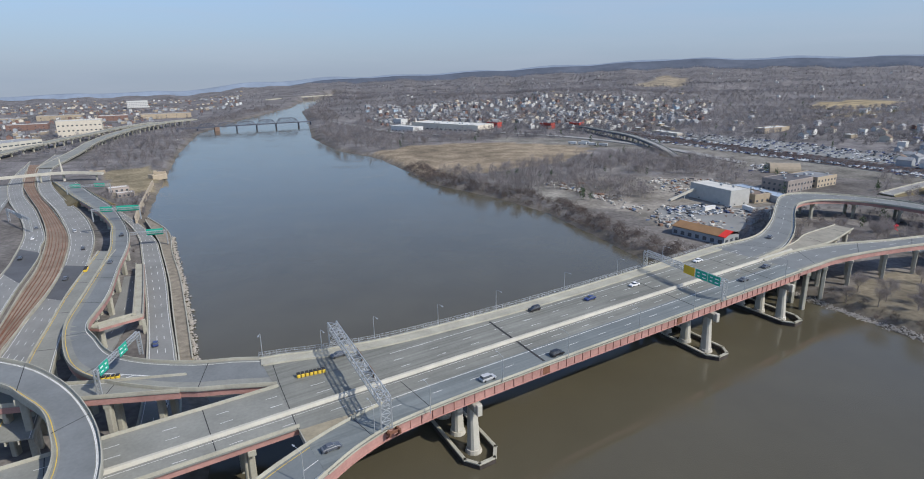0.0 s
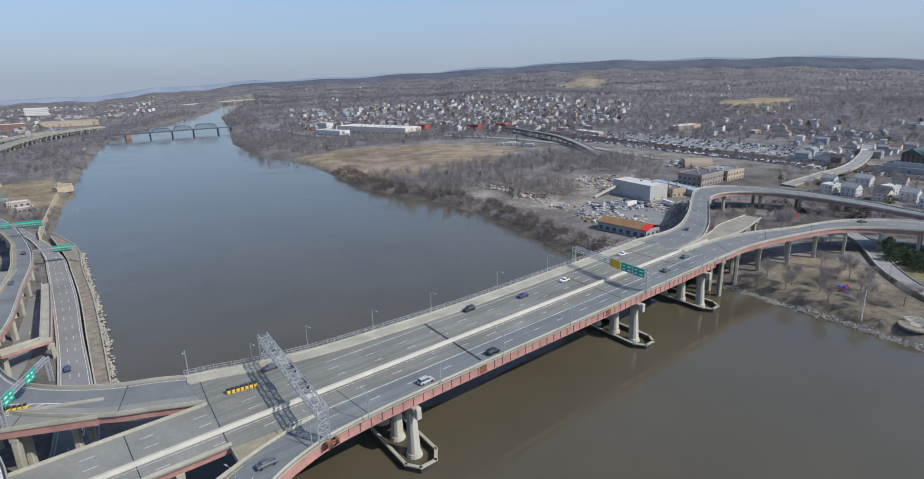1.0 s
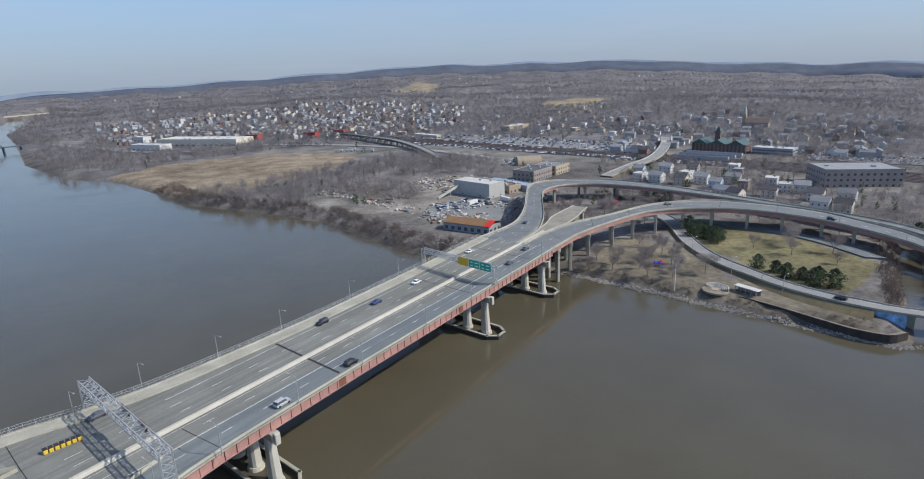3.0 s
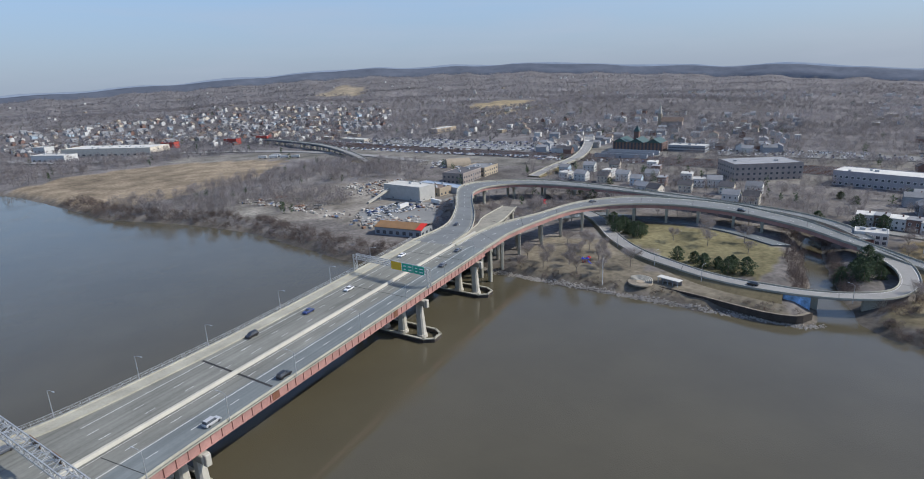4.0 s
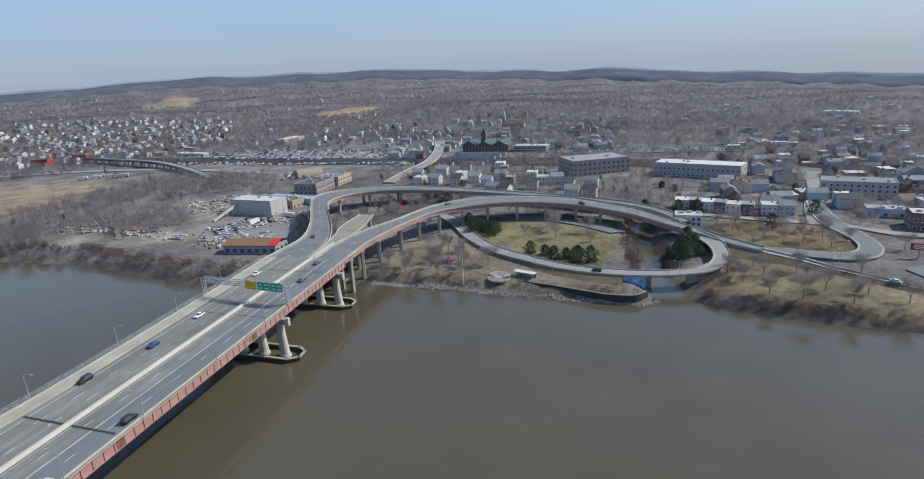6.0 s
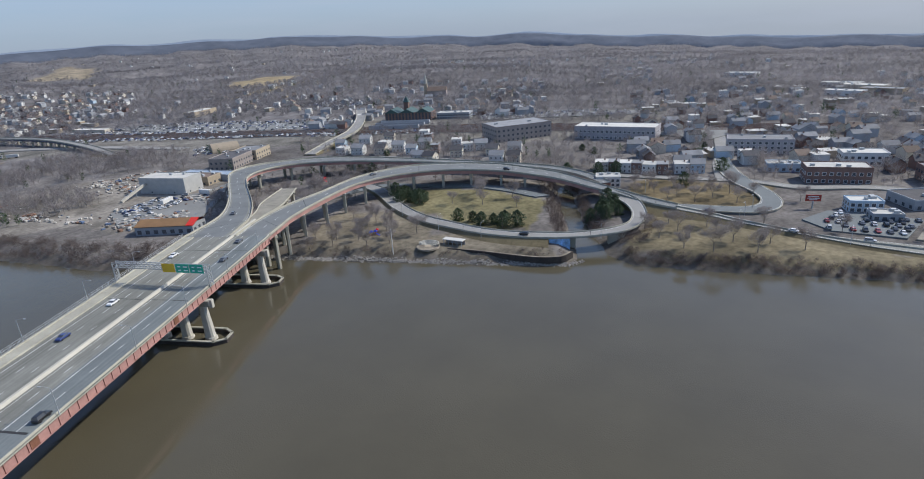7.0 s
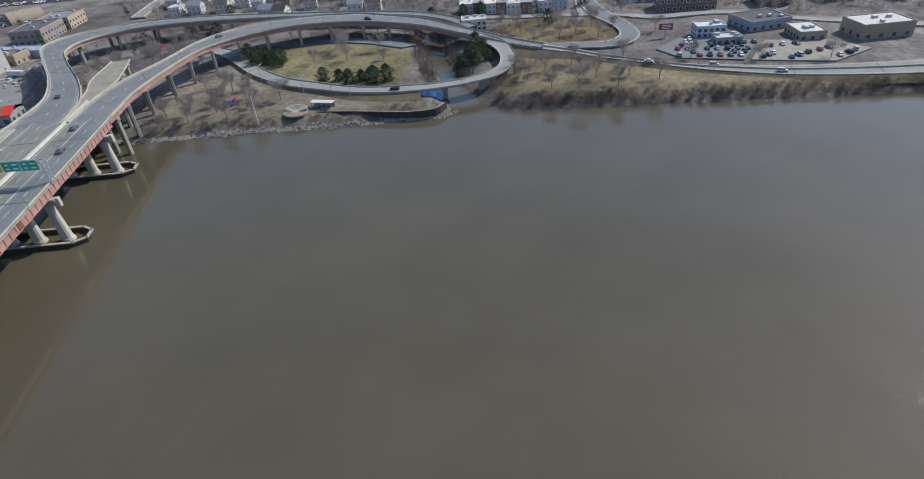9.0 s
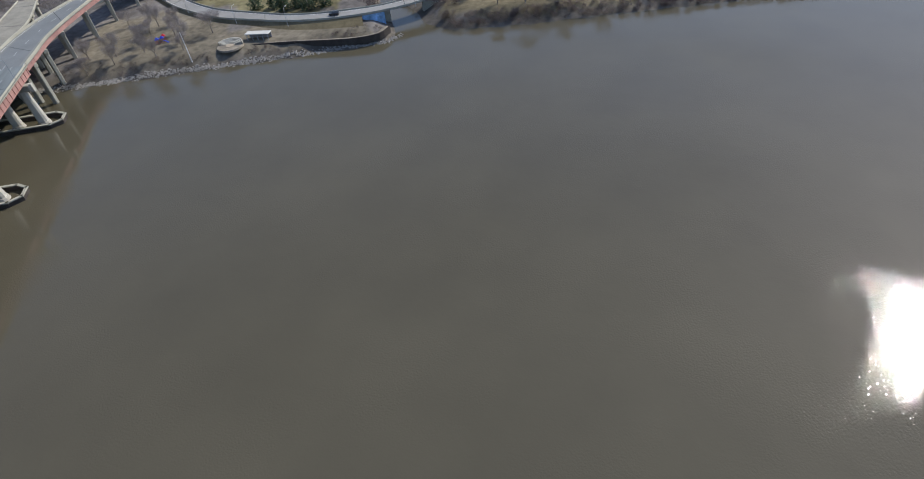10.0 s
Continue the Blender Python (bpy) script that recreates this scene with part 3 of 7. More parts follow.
sweep("sidewalk", [p + (q - p).normalized() * 2.6 for p, q in zip(bl, br)], [(-2.1, 0), (-2.1, 0.22), (2.1, 0.22), (2.1, 0)], M_CONC, bridge, "raised concrete sidewalk")
sweep("curb", [p + (q - p).normalized() * 4.95 for p, q in zip(bl, br)], [(-0.25, 0), (-0.2, 0.5), (0.2, 0.5), (0.25, 0)], M_CONC, bridge)
# web stiffeners on the near girder, with rusted splices
rib = bmesh.new()
add_box(rib, 0, 0, 0, 0.11, 0.24, 2.9)
rib_me = bpy.data.meshes.new("stiffener")
rib.to_mesh(rib_me)
rib.free()
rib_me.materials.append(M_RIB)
for i in range(60):
    s = 4 + i * 3.3
    ob = new("stiffener", rib_me)
    q = on_bridge(s, 0)
    j = min(range(len(br)), key=lambda k: (br[k] - on_bridge(s, -17.4)).length)
    w = br[j] + (bl[j] - br[j]).normalized() * 0.62
    off = (w - BA).dot(BN)
    ob.matrix_basis = Matrix.Translation(on_bridge(s, off, DECK - 2.05)) @ Matrix.Rotation(BRZ, 4, 'Z')
    ob.parent = bridge
for s in (52.3, 112.3):
    bm = bmesh.new()
    add_box(bm, *on_bridge(s, -16.85 if s > 20 else -18.9, DECK - 2.0), 2.6, 0.12, 2.8, BRZ)
    part("rusted_splice", bm, M_RUST, bridge, "rust-stained girder splice")
bm = bmesh.new()
for s in (0.4, 3.0):
    add_box(bm, *on_bridge(s, -20.0, DECK - 1.0), 0.5, 2.4, 1.1, BRZ, 0.05)
    add_bar(bm, on_bridge(s, -20.9, DECK - 1.2), on_bridge(s, -18.7, DECK - 3.3), 0.4)
add_box(bm, *on_bridge(1.7, -20.4, DECK - 0.9), 3.6, 0.5, 0.7, BRZ, 0.05)
part("gantry_bracket", bm, M_RUST, bridge, "red-brown steel bracket under the gantry")
for p, q in (((-12.8, 29.5), (-14.6, 16.1)), ((-14.6, 16.1), (-17.2, -7.6)), ((-4.8, -10.2), (-3.8, -20.0)), ((13.0, -2.0), (13.4, -16.8))):
    bm = bmesh.new()
    add_bar(bm, on_bridge(*p, DECK + 0.012), on_bridge(*q, DECK + 0.012), 0.2, 0.02)
    part("expansion_joint", bm, M_JOINT, bridge, "thin dark expansion joint")
for s, w in ((54.0, 0.8), (124, 0.35), (172, 0.35)):
    for n0, n1 in ((-15.6, -1.0), (1.0, 15.8)):
        bm = bmesh.new()
        add_bar(bm, on_bridge(s + 0.1 * n0, n0, DECK + 0.012), on_bridge(s + 0.1 * n1, n1, DECK + 0.012), w, 0.014)
        part("expansion_joint", bm, M_JOINT, bridge, "dark expansion joint")
# painted lanes
bm = bmesh.new()
for n in (5.2, 9.7):
    ribbon(bm, straight(-118, 205, n=n, step=1.0), 0, 0.17, 0.014, 3.4, 8.8)
ribbon(bm, straight(18, 195, n=14.2), 0, 0.20, 0.014)
ribbon(bm, straight(-118, 200, n=1.6), 0, 0.14, 0.014)
ribbon(bm, straight(-118, 205, n=-1.7), 0, 0.14, 0.014)
ribbon(bm, straight(-118, 190, n=-4.8, step=1.0), 0, 0.17, 0.014, 3.4, 8.8)
ribbon(bm, straight(-3, 190, n=-8.4), 0, 0.22, 0.014)
ribbon(bm, straight(4, 190, n=-12.2, step=1.0), 0, 0.17, 0.014, 3.4, 8.8)
part("lane_marking", bm, M_WHITE, bridge, "white painted lane lines")["kind"] = "stuff"


def fender(s):
    """A pier in the river: columns, cap and a pointed timber and concrete fender ring."""
    def on_bridge(u, n, z=DECK):
        return BA + BU * (u + 0.1 * (n + 15)) + BN * n + Vector((0, 0, z))

    turn = BRZ - 0.1
    pier = thing("bridge_pier", "concrete river pier with tapered columns inside a pointed fender ring", "pier", "bridge piers")
    bm = bmesh.new()
    add_box(bm, *on_bridge(s, 1.0, DECK - 4.9), 2.4, 39.5, 2.3, turn, 0.2)
    part("pier_cap", bm, M_CONC, pier)
    for n in (-18.9, 20.7):
        bm = bmesh.new()
        add_box(bm, *on_bridge(s, n, DECK - 5.1), 1.5, 1.4, 3.2, turn, 0.15)
        part("cap_end", bm, M_PALE, pier)
    for n in (-15.2, -6.0, 3.2, 12.2, 18.5):
        bm = bmesh.new()
        lo, hi = on_bridge(s, n * 1.04, -1.0), on_bridge(s, n, DECK - 6.0)
        q = [[c + BU * (x * w) + BN * (y * w * 1.1) for x, y in ((-1, -0.6), (-0.6, -1), (0.6, -1), (1, -0.6), (1, 0.6), (0.6, 1), (-0.6, 1), (-1, 0.6))] for c, w in ((lo, 1.6), (hi, 1.1))]
        va, vb = [bm.verts.new(p) for p in q[0]], [bm.verts.new(p) for p in q[1]]
        for i in range(8):
            bm.faces.new([va[i], va[(i + 1) % 8], vb[(i + 1) % 8], vb[i]])
        part("column", bm, M_PALE, pier)
        bm = bmesh.new()
        add_tube(bm, on_bridge(s, n * 1.04, -1.0), on_bridge(s, n * 1.04, 1.1), 2.6, 2.1, 14)
        part("footing", bm, M_PALE, pier)
    ring = [(-5, -19.5), (-2.4, -23.2), (2.4, -23.2), (5, -19.5), (5, 25), (2.4, 28.5), (-2.4, 28.5), (-5, 25)]
    for (a0, b0), (a1, b1) in zip(ring, ring[1:] + ring[:1]):
        p, q = on_bridge(s + a0, b0, 0), on_bridge(s + a1, b1, 0)
        d = (q - p)
        rz, mid = math.atan2(d.y, d.x), (p + q) / 2
        bm = bmesh.new()
        add_box(bm, mid.x, mid.y, 0.2, d.length + 0.5, 0.7, 2.4, rz, 0.08)
        part("fender_wall", bm, M_DARK, pier, "dark timber fender wall")
        bm = bmesh.new()
        add_box(bm, mid.x, mid.y, 1.62, d.length + 0.9, 1.0, 0.45, rz, 0.06)
        part("fender_coping", bm, M_CONC, pier)
    bm = bmesh.new()
    add_box(bm, *on_bridge(s, 1.3, -0.6), 8.5, 46, 1.0, turn)
    part("pile_cap", bm, M_CONC, pier)
    return pier


for s in (27.5, 131, 181):
    fender(s)

# chain-link fence on the upstream side
fence = thing("chain_link_fence", "grey chain-link fence along the bridge sidewalk", "fence")
fl = [p + (q - p).normalized() * 0.15 for p, q in zip(bl, br)]
for h in (0.7, 1.4, 2.1):
    sweep("rail", fl, [(-0.035, h - 0.035), (-0.035, h + 0.035), (0.035, h + 0.035), (0.035, h - 0.035)], M_STEEL, fence)
post_me = bpy.data.meshes.new("post")
bm = bmesh.new()
add_tube(bm, (0, 0, 0), (0, 0, 2.2), 0.05, 0.05, 6)
bm.to_mesh(post_me)
bm.free()
post_me.materials.append(M_STEEL)
for p in fl:
    ob = new("post", post_me)
    ob.matrix_basis, ob.parent = Matrix.Translation(p), fence
bm = bmesh.new()
fine_fl = fine(fl, 0.5)
for a, b in zip(fine_fl, fine_fl[1:]):
    d = (b - a)
    for k in range(4):
        z0 = 0.6 + k * 0.4
        for u, v in ((0, 1), (1, 0)):
            p, q = a + d * u + Vector((0, 0, z0)), a + d * v + Vector((0, 0, z0 + 0.4))
            w = Vector((0, 0, 0.018))
            bm.faces.new([bm.verts.new(x) for x in (p - w, q - w, q + w, p + w)])
part("wire_mesh", bm, M_STEEL, fence)["kind"] = "stuff"

# ---------------------------------------------------------------- ramps east of the river
gore, gl, gr = ramp("unfinished_ramp_stub", "unused concrete ramp stub between two roads", [tuple(on_bridge(190, 2.0)), (158, 264, 19.3), (174, 282, 18.2), (203, 304, 17)],
                    [tuple(on_bridge(190, -1.6)), (154, 253, 19.3), (178, 268, 18.2), (208, 296, 17)], -0.06, 0.6, M_STUB, None, dashed=(), white=(), bents=18, first=22, columns=(0.25, 0.75), wall=0.5)
s_ramp, sl, sr = ramp(
    "curved_highway_ramp", "long curved concrete ramp with red girders on tall columns",
    [tuple(on_bridge(190, -0.8)), (153, 252, 19.2), (178, 262, 18.9), (204, 267, 18.7), (237, 276, 18.3), (263, 276, 17.8), (286, 270, 17), (302, 257, 16), (315, 242, 15), (324, 223, 14), (326, 201, 13),
     (325, 178, 12), (318, 154, 10.5), (312, 132, 9), (306, 112, 8), (303, 95, 7.2)],
    [tuple(on_bridge(190, -17.4)), (150, 231, 19.2), (166, 241, 19), (195, 253, 18.7), (225, 262, 18.3), (248, 261, 17.8), (268, 254, 17), (285, 243, 16), (297, 229, 15), (306, 211, 14), (309, 190, 13),
     (309, 169, 12), (305, 148, 10.5), (302, 128, 9), (296, 109, 8), (295, 93, 7.2)],
    girder=M_RED, depth=2.0, lane=(0.14, 0.84), bents=20, first=13, last=250, columns=(0.1, 0.5, 0.9), fill_below=9.2)
riverside, s2l, s2r = ramp("riverside_highway", "grey riverside highway on a low grassy bank", [(303.2, 96, 7.25), (301, 79, 6.5), (297, 64, 6), (294, 50, 5.8), (290, 25, 5.6), (292, 4, 5.5), (298, -28, 5.4), (316, -78, 5.3), (345, -140, 5.3)],
                           [(295.1, 94, 7.25), (294, 77, 6.5), (291, 63, 6), (289, 49, 5.8), (285, 25, 5.6), (283, 3, 5.5), (285, -30, 5.4), (299, -80, 5.3), (326, -140, 5.3)], -0.04, rails=False, fill_below=9, category="road")
barrier(riverside, between(s2l, s2r, 0.5), 0.7, 0.45, M_CONC, "median_barrier")
n_ramp, nl, nr = ramp(
    "highway_ramp", "concrete highway ramp curving over yards on columns",
    [tuple(on_bridge(190, 24.0)), (125, 263, 19.4), (147, 278, 19), (169, 307, 18.5), (193, 347, 18), (212, 376, 17.5), (233, 387, 17), (259, 383, 16), (284, 369, 15), (299, 350, 14), (311, 328, 13), (322, 300, 12),
     (334, 260, 11.3), (342, 220, 11), (345, 190, 10.5), (338, 163, 10), (325, 143, 9.4)],
    [tuple(on_bridge(190, 1.0)), (146, 252, 19.4), (159, 268, 19), (174, 291, 18.5), (196, 330, 18), (212, 353, 17.5), (232, 364, 17), (255, 363, 16), (274, 350, 15), (289, 333, 14), (301, 315, 13), (313, 292, 12),
     (325, 255, 11.3), (333, 218, 11), (336, 192, 10.5), (331, 168, 10), (320, 148, 9.4)],
    girder=M_RED, depth=1.8, lane=(0.16, 0.84), bents=26, first=14, columns=(0.2, 0.8), dashed=(0.5,))
loop, ll, lr = ramp(
    "loop_ramp", "pale loop ramp curving round a park lawn and over a creek",
    [(311, 137, 8.9), (304, 121, 8.6), (292.8, 110.5, 8.4), (271.7, 100.1, 8.0), (251.6, 100.8, 7.6), (238.5, 110.4, 7.2), (229.8, 121.6, 7), (223.2, 133.8, 6.9), (219, 147.8, 6.6), (217, 163.7, 6.2), (217.6, 182.6, 5.9), (219.8, 205, 5.6),
     (231.7, 238, 5.3), (254, 277, 5.1), (262, 305, 5)],
    [(304, 141, 8.9), (295, 126, 8.6), (283.5, 114.4, 8.4), (269.8, 107.2, 8.0), (257.9, 106.3, 7.6), (245.6, 114.2, 7.2), (236.2, 125.3, 7), (230.4, 137.9, 6.9), (226, 151.8, 6.6), (224.3, 167.8, 6.2), (226.2, 188.5, 5.9), (229.4, 210.5, 5.6),
     (240.4, 236.7, 5.3), (263, 274, 5.1), (272, 303, 5)],
    surface=M_LIGHTROAD, girder=None, dashed=(), white=(0.12, 0.88), wall=0.6, fill_below=6.95)

# ---------------------------------------------------------------- ramps west of the river
main_w, ml, mr = ramp("main_road", "elevated highway with a pale median and red girders", on_deck([(-15.3, 14.6), (-60, 14.3), (-125, 14)], 19.48), on_deck([(-16.6, -7.3), (-60, -7.0), (-125, -6.5)], 19.48),
                      girder=M_RED, depth=1.8, dashed=(), white=(), bents=30, first=14, columns=(0.15, 0.5, 0.85))
ramp("exit_ramp", "one-way exit ramp with concrete walls beside the bridge", on_deck([(-17.2, -14.9), (-23.7, -17.6)]) + [(-42.9, 101.9, 19.5), (-55, 82, 19), (-66, 60, 18.5)],
     on_deck([(-17.2, -26.9), (-20.5, -28.7)]) + [ (-36, 91, 19.4), (-47, 74, 19), (-57, 52, 18.5)], -0.02, surface=M_BLUEDECK, girder=M_RED, depth=3.0, dashed=(0.55,), yellow=(0.1,), white=(0.9,), bents=30, first=34)
a_ramp, al, ar = ramp(
    "river_ramp", "curving elevated ramp with concrete parapets beside the river",
    on_deck([(-15.3, 33.4)]) + [(-68, 154.5, 19.5), (-79, 153, 19.5), (-95, 155, 19.4), (-108, 161, 19), (-119, 172, 18.6), (-130, 185, 18), (-141, 216, 16.8), (-160, 257, 15.7), (-174, 289, 14.8),
                                         (-188, 316, 14), (-208, 347, 13), (-234, 385, 11), (-256, 415, 9.5), (-305, 473, 7), (-362, 540, 5.5)],
    on_deck([(-15.3, 15.6)]) + [(-64, 138.5, 19.5), (-76, 137.5, 19.5), (-97, 142, 19.4), (-112, 150, 19), (-124, 163, 18.6), (-138, 185, 18), (-152, 217, 16.8), (-169, 258, 15.7), (-184, 290, 14.8),
                                        (-199, 316, 14), (-216, 345, 13), (-251, 390, 11), (-274, 416, 9.5), (-322, 470, 7), (-390, 548, 5.5)],
    -0.05, girder=M_RED, depth=1.8, lane=(0.12, 0.72), dashed=(), yellow=(0.9,), white=(0.1,), bents=28, first=30, columns=(0.25, 0.75), fill_below=8.0)
bm = bmesh.new()
tip, wa, wb = Vector((-87.1, 145.5, 19.45)), Vector((-103.3, 147.9, 19.36)), Vector((-105.7, 142.6, 19.30))
ribbon(bm, [tip, wa], 0, 0.3, 0)
ribbon(bm, [tip, wb], 0, 0.3, 0)
for f in (0.35, 0.55, 0.75):
    ribbon(bm, [tip.lerp(wa, f), tip.lerp(wb, f + 0.08)], 0, 0.35, 0)
part("gore_marking", bm, M_WHITE, a_ramp, "white painted wedge with bars")["kind"] = "stuff"
ramp("branch_ramp", "short elevated branch road under the loop", [(-78, 146, 19.4), (-100, 143, 19.3), (-125, 142, 19), (-160, 142, 18.5)], [(-76, 137.3, 19.4), (-99, 134.5, 19.3), (-125, 131, 19), (-160, 128, 18.5)],
     -0.12, girder=M_RED, depth=1.8, dashed=(), bents=26, first=22)
ramp("service_ramp", "single-lane ramp with a yellow edge line", [(-119, 125, 13), (-128, 145, 14), (-139, 168, 14.5), (-149, 192, 15), (-161, 220, 15.5), (-172, 249, 15.8), (-186, 283, 14.9)],
     [(-109, 127, 13), (-119, 147, 14), (-131.5, 170, 14.5), (-143, 193, 15), (-154, 221, 15.5), (-165, 249, 15.6), (-178, 285, 14.7)], -0.10, girder=M_CONC, depth=1.2, dashed=(), yellow=(0.1,), white=(0.9,), bents=26, first=20, wall=0.6)
ramp("overhead_loop", "wide overhead loop ramp with a bold white edge line",
     [(-165, 150, 26), (-142, 148, 26), (-127, 144, 26), (-114, 139, 26), (-99, 129, 26), (-86, 117, 26), (-77, 106, 26), (-70, 94, 26), (-65, 78, 26), (-63, 58, 26)],
     [(-165, 136, 26), (-138, 135.5, 26), (-117, 130, 26), (-107, 124, 26), (-97, 117, 26), (-90, 109, 26), (-84, 101, 26), (-80, 92, 26), (-77, 78, 26), (-76, 58, 26)],
     girder=M_CONC, depth=1.5, lane=(0.14, 0.84), dashed=(), yellow=(0.9,), white=(0.09, 0.115), bents=30, first=26, columns=(0.3, 0.7))

# ---------------------------------------------------------------- roads on the ground
def ground_road(name, label, left, right, z, surface, dashed=(0.35, 0.65), white=(0.08, 0.92), yellow=(), curb=0.0, kind="structure", category="road", thick=1.4):
    """A road that lies on the ground; its edges are given in plan."""
    ob = thing(name, label, category, kind=kind)
    l, r = match([(x, y, z) for x, y in left], [(x, y, z) for x, y in right], 6.0)
    slab("road_surface", l, r, 0, thick, surface, ob)
    if curb:
        for f in (0.0, 1.0):
            sweep("curb", between(l, r, f), [(-0.25, -0.5), (-0.25, curb), (0.25, curb), (0.25, -0.5)], M_CONC, ob)
    paint(ob, l, r, dashed, white, yellow)
    return ob, l, r


north, nwl, nwr = ground_road("road_inner", "worn grey highway lanes beside the railway", [(-160, 165), (-167, 189), (-181, 221), (-198, 263), (-219, 305), (-250, 355), (-303, 423), (-363, 492), (-408, 552), (-470, 640), (-530, 760)],
                              [(-143, 162), (-154, 186), (-166, 217), (-184, 258), (-205, 304), (-233, 354), (-276, 412), (-335, 478), (-393, 550), (-452, 640), (-510, 760)], 4.0, M_ASPHALT, (0.25, 0.5, 0.75), curb=0.6)
south, swl, swr = ground_road("road_outer", "wide grey highway lanes with curving white lines", [(-215, 235), (-234, 277), (-249, 306), (-279, 356), (-317, 405), (-373, 469), (-440, 560), (-520, 700)],
                              [(-192, 220), (-212, 259), (-235, 306), (-250, 330), (-265, 355), (-319, 424), (-389, 507), (-480, 640)], 4.0, M_ASPHALT, (0.3, 0.5, 0.7), curb=0.6)
ground_road("road_side", "grey side road with parked cars", [(-290, 290), (-330, 350), (-380, 430), (-450, 540)], [(-262, 285), (-300, 350), (-350, 430), (-415, 540)], 3.9, M_ASPHALT, (0.5,))
# one darker stretch on each carriageway
for l, r, a, b in ((nwl, nwr, 0.13, 0.21), (swl, swr, 0.10, 0.2)):
    i0, i1 = int(len(l) * a), int(len(l) * b) + 1
    slab("new_surface", between(l, r, 0.05)[i0:i1], between(l, r, 0.95)[i0:i1], 0.02, 0.015, M_DARKROAD, north, "dark patch of asphalt across the lanes")
river_road, rvl, rvr = ground_road("road_riverside", "straight grey riverside road", [(-60, 40), (-80, 105), (-96, 150), (-113, 187), (-131, 222), (-155, 266), (-183, 316), (-201, 347), (-232, 389), (-290, 455)],
                                   [(-48, 44), (-70, 108), (-84, 150), (-102, 186), (-123, 225), (-147, 271), (-172, 315), (-189, 343), (-222, 385), (-282, 452)], 3.9, M_ASPHALT, (0.36, 0.64), curb=0.25)
ground_road("pavement_riverside", "pale riverside promenade with a low wall", [(-100, 184), (-121, 224), (-145, 270), (-170, 314), (-187, 343), (-222, 395)], [(-96.5, 186.5), (-116.8, 226.5), (-140.8, 272.5), (-166, 317), (-190, 362), (-224, 402)], 3.5, M_PROM, (), (), curb=0.5, category="promenade")
ground_road("road_under_ramps", "narrow road under the ramps", [(-128, 160), (-140, 200), (-152, 235), (-170, 275)], [(-121, 162), (-132, 203), (-144, 238), (-162, 278)], 3.7, M_ASPHALT, (0.5,), ())

railway = thing("railway", "railway line of rusty rails on brown ballast", "railway", kind="structure")
rl, rr = match([(-170, 180, 4), (-185, 212, 4), (-205, 251, 4), (-227, 295, 4), (-264, 355, 4), (-316, 423, 4), (-375, 493, 4), (-427, 559, 4), (-500, 670, 4)],
               [(-157, 170, 4), (-169, 192, 4), (-192, 251, 4), (-213, 294, 4), (-250, 355, 4), (-305, 423, 4), (-364, 492, 4), (-414, 558, 4), (-487, 670, 4)], 5.0)
slab("ballast", rl, rr, 0.1, 1.5, M_BALLAST, railway)
for f in (0.2, 0.5, 0.8):
    for d in (-0.75, 0.75):
        sweep("rail", between(rl, rr, f), [(d - 0.14, 0.1), (d - 0.14, 0.32), (d + 0.14, 0.32), (d + 0.14, 0.1)], M_RUST, railway)
for f in (0.0, 1.0):
    barrier(railway, between(rl, rr, f), 0.9, 0.5, M_CONC, "side_wall")

ground_road("road_park", "grey park road under the ramp", [(230, 300), (272, 290), (286, 262), (300, 233), (303, 205), (298, 170)], [(228, 293), (266, 284), (279, 258), (292, 231), (295, 206), (291, 176)], 4.9, M_BLUEDECK, (0.5,), ())
ground_road("road_crescent", "curving grey street joining the highway", [(449, 118), (398, 100), (372, 86), (352, 69), (337, 61.5), (325, 62), (318, 70), (314.5, 83), (310, 98)], [(455, 110), (409, 92.5), (379, 76), (357, 60), (338, 51), (322, 51), (312, 59), (307, 73), (303, 90)], 5.35, M_BLUEDECK, (), (0.06, 0.94), curb=0.15)
ground_road("road_street", "town street with pale kerbs", [(352, 240), (358, 190), (366, 143), (376, 101), (382, 76), (379, 48), (394, 12), (385, -31), (380, -90)], [(345, 240), (351, 190), (359, 142), (369, 100), (375, 76), (371, 48), (386, 11), (377, -31), (372, -90)], 4.9, M_LIGHTROAD, (0.5,), (), curb=0.12)
ground_road("road_cross_street", "town street between brick blocks", [(376, 96), (420, 110), (470, 122), (560, 150)], [(378, 88), (422, 101), (473, 113), (562, 141)], 4.94, M_LIGHTROAD, (0.5,), ())
ground_road("road_lower", "grey street between houses and the ramps", [(240, 420), (290, 415), (330, 390), (352, 340), (362, 280), (350, 240)], [(236, 412), (286, 407), (323, 384), (345, 338), (354, 280), (344, 240)], 4.9, M_LIGHTROAD, (0.5,), ())
st_road, stl, str_ = ramp("overpass_road", "pale overpass road leading over the railway station tracks", [(535, 600, 12), (470, 530, 12), (410, 478, 10.5), (365, 458, 8), (322, 437, 5.6)], [(544, 592, 12), (478, 522, 12), (417, 469, 10.5), (370, 449, 8), (326, 427, 5.6)],
                          surface=M_LIGHTROAD, girder=M_CONC, depth=1.0, bents=26, first=12, fill_below=8.5)

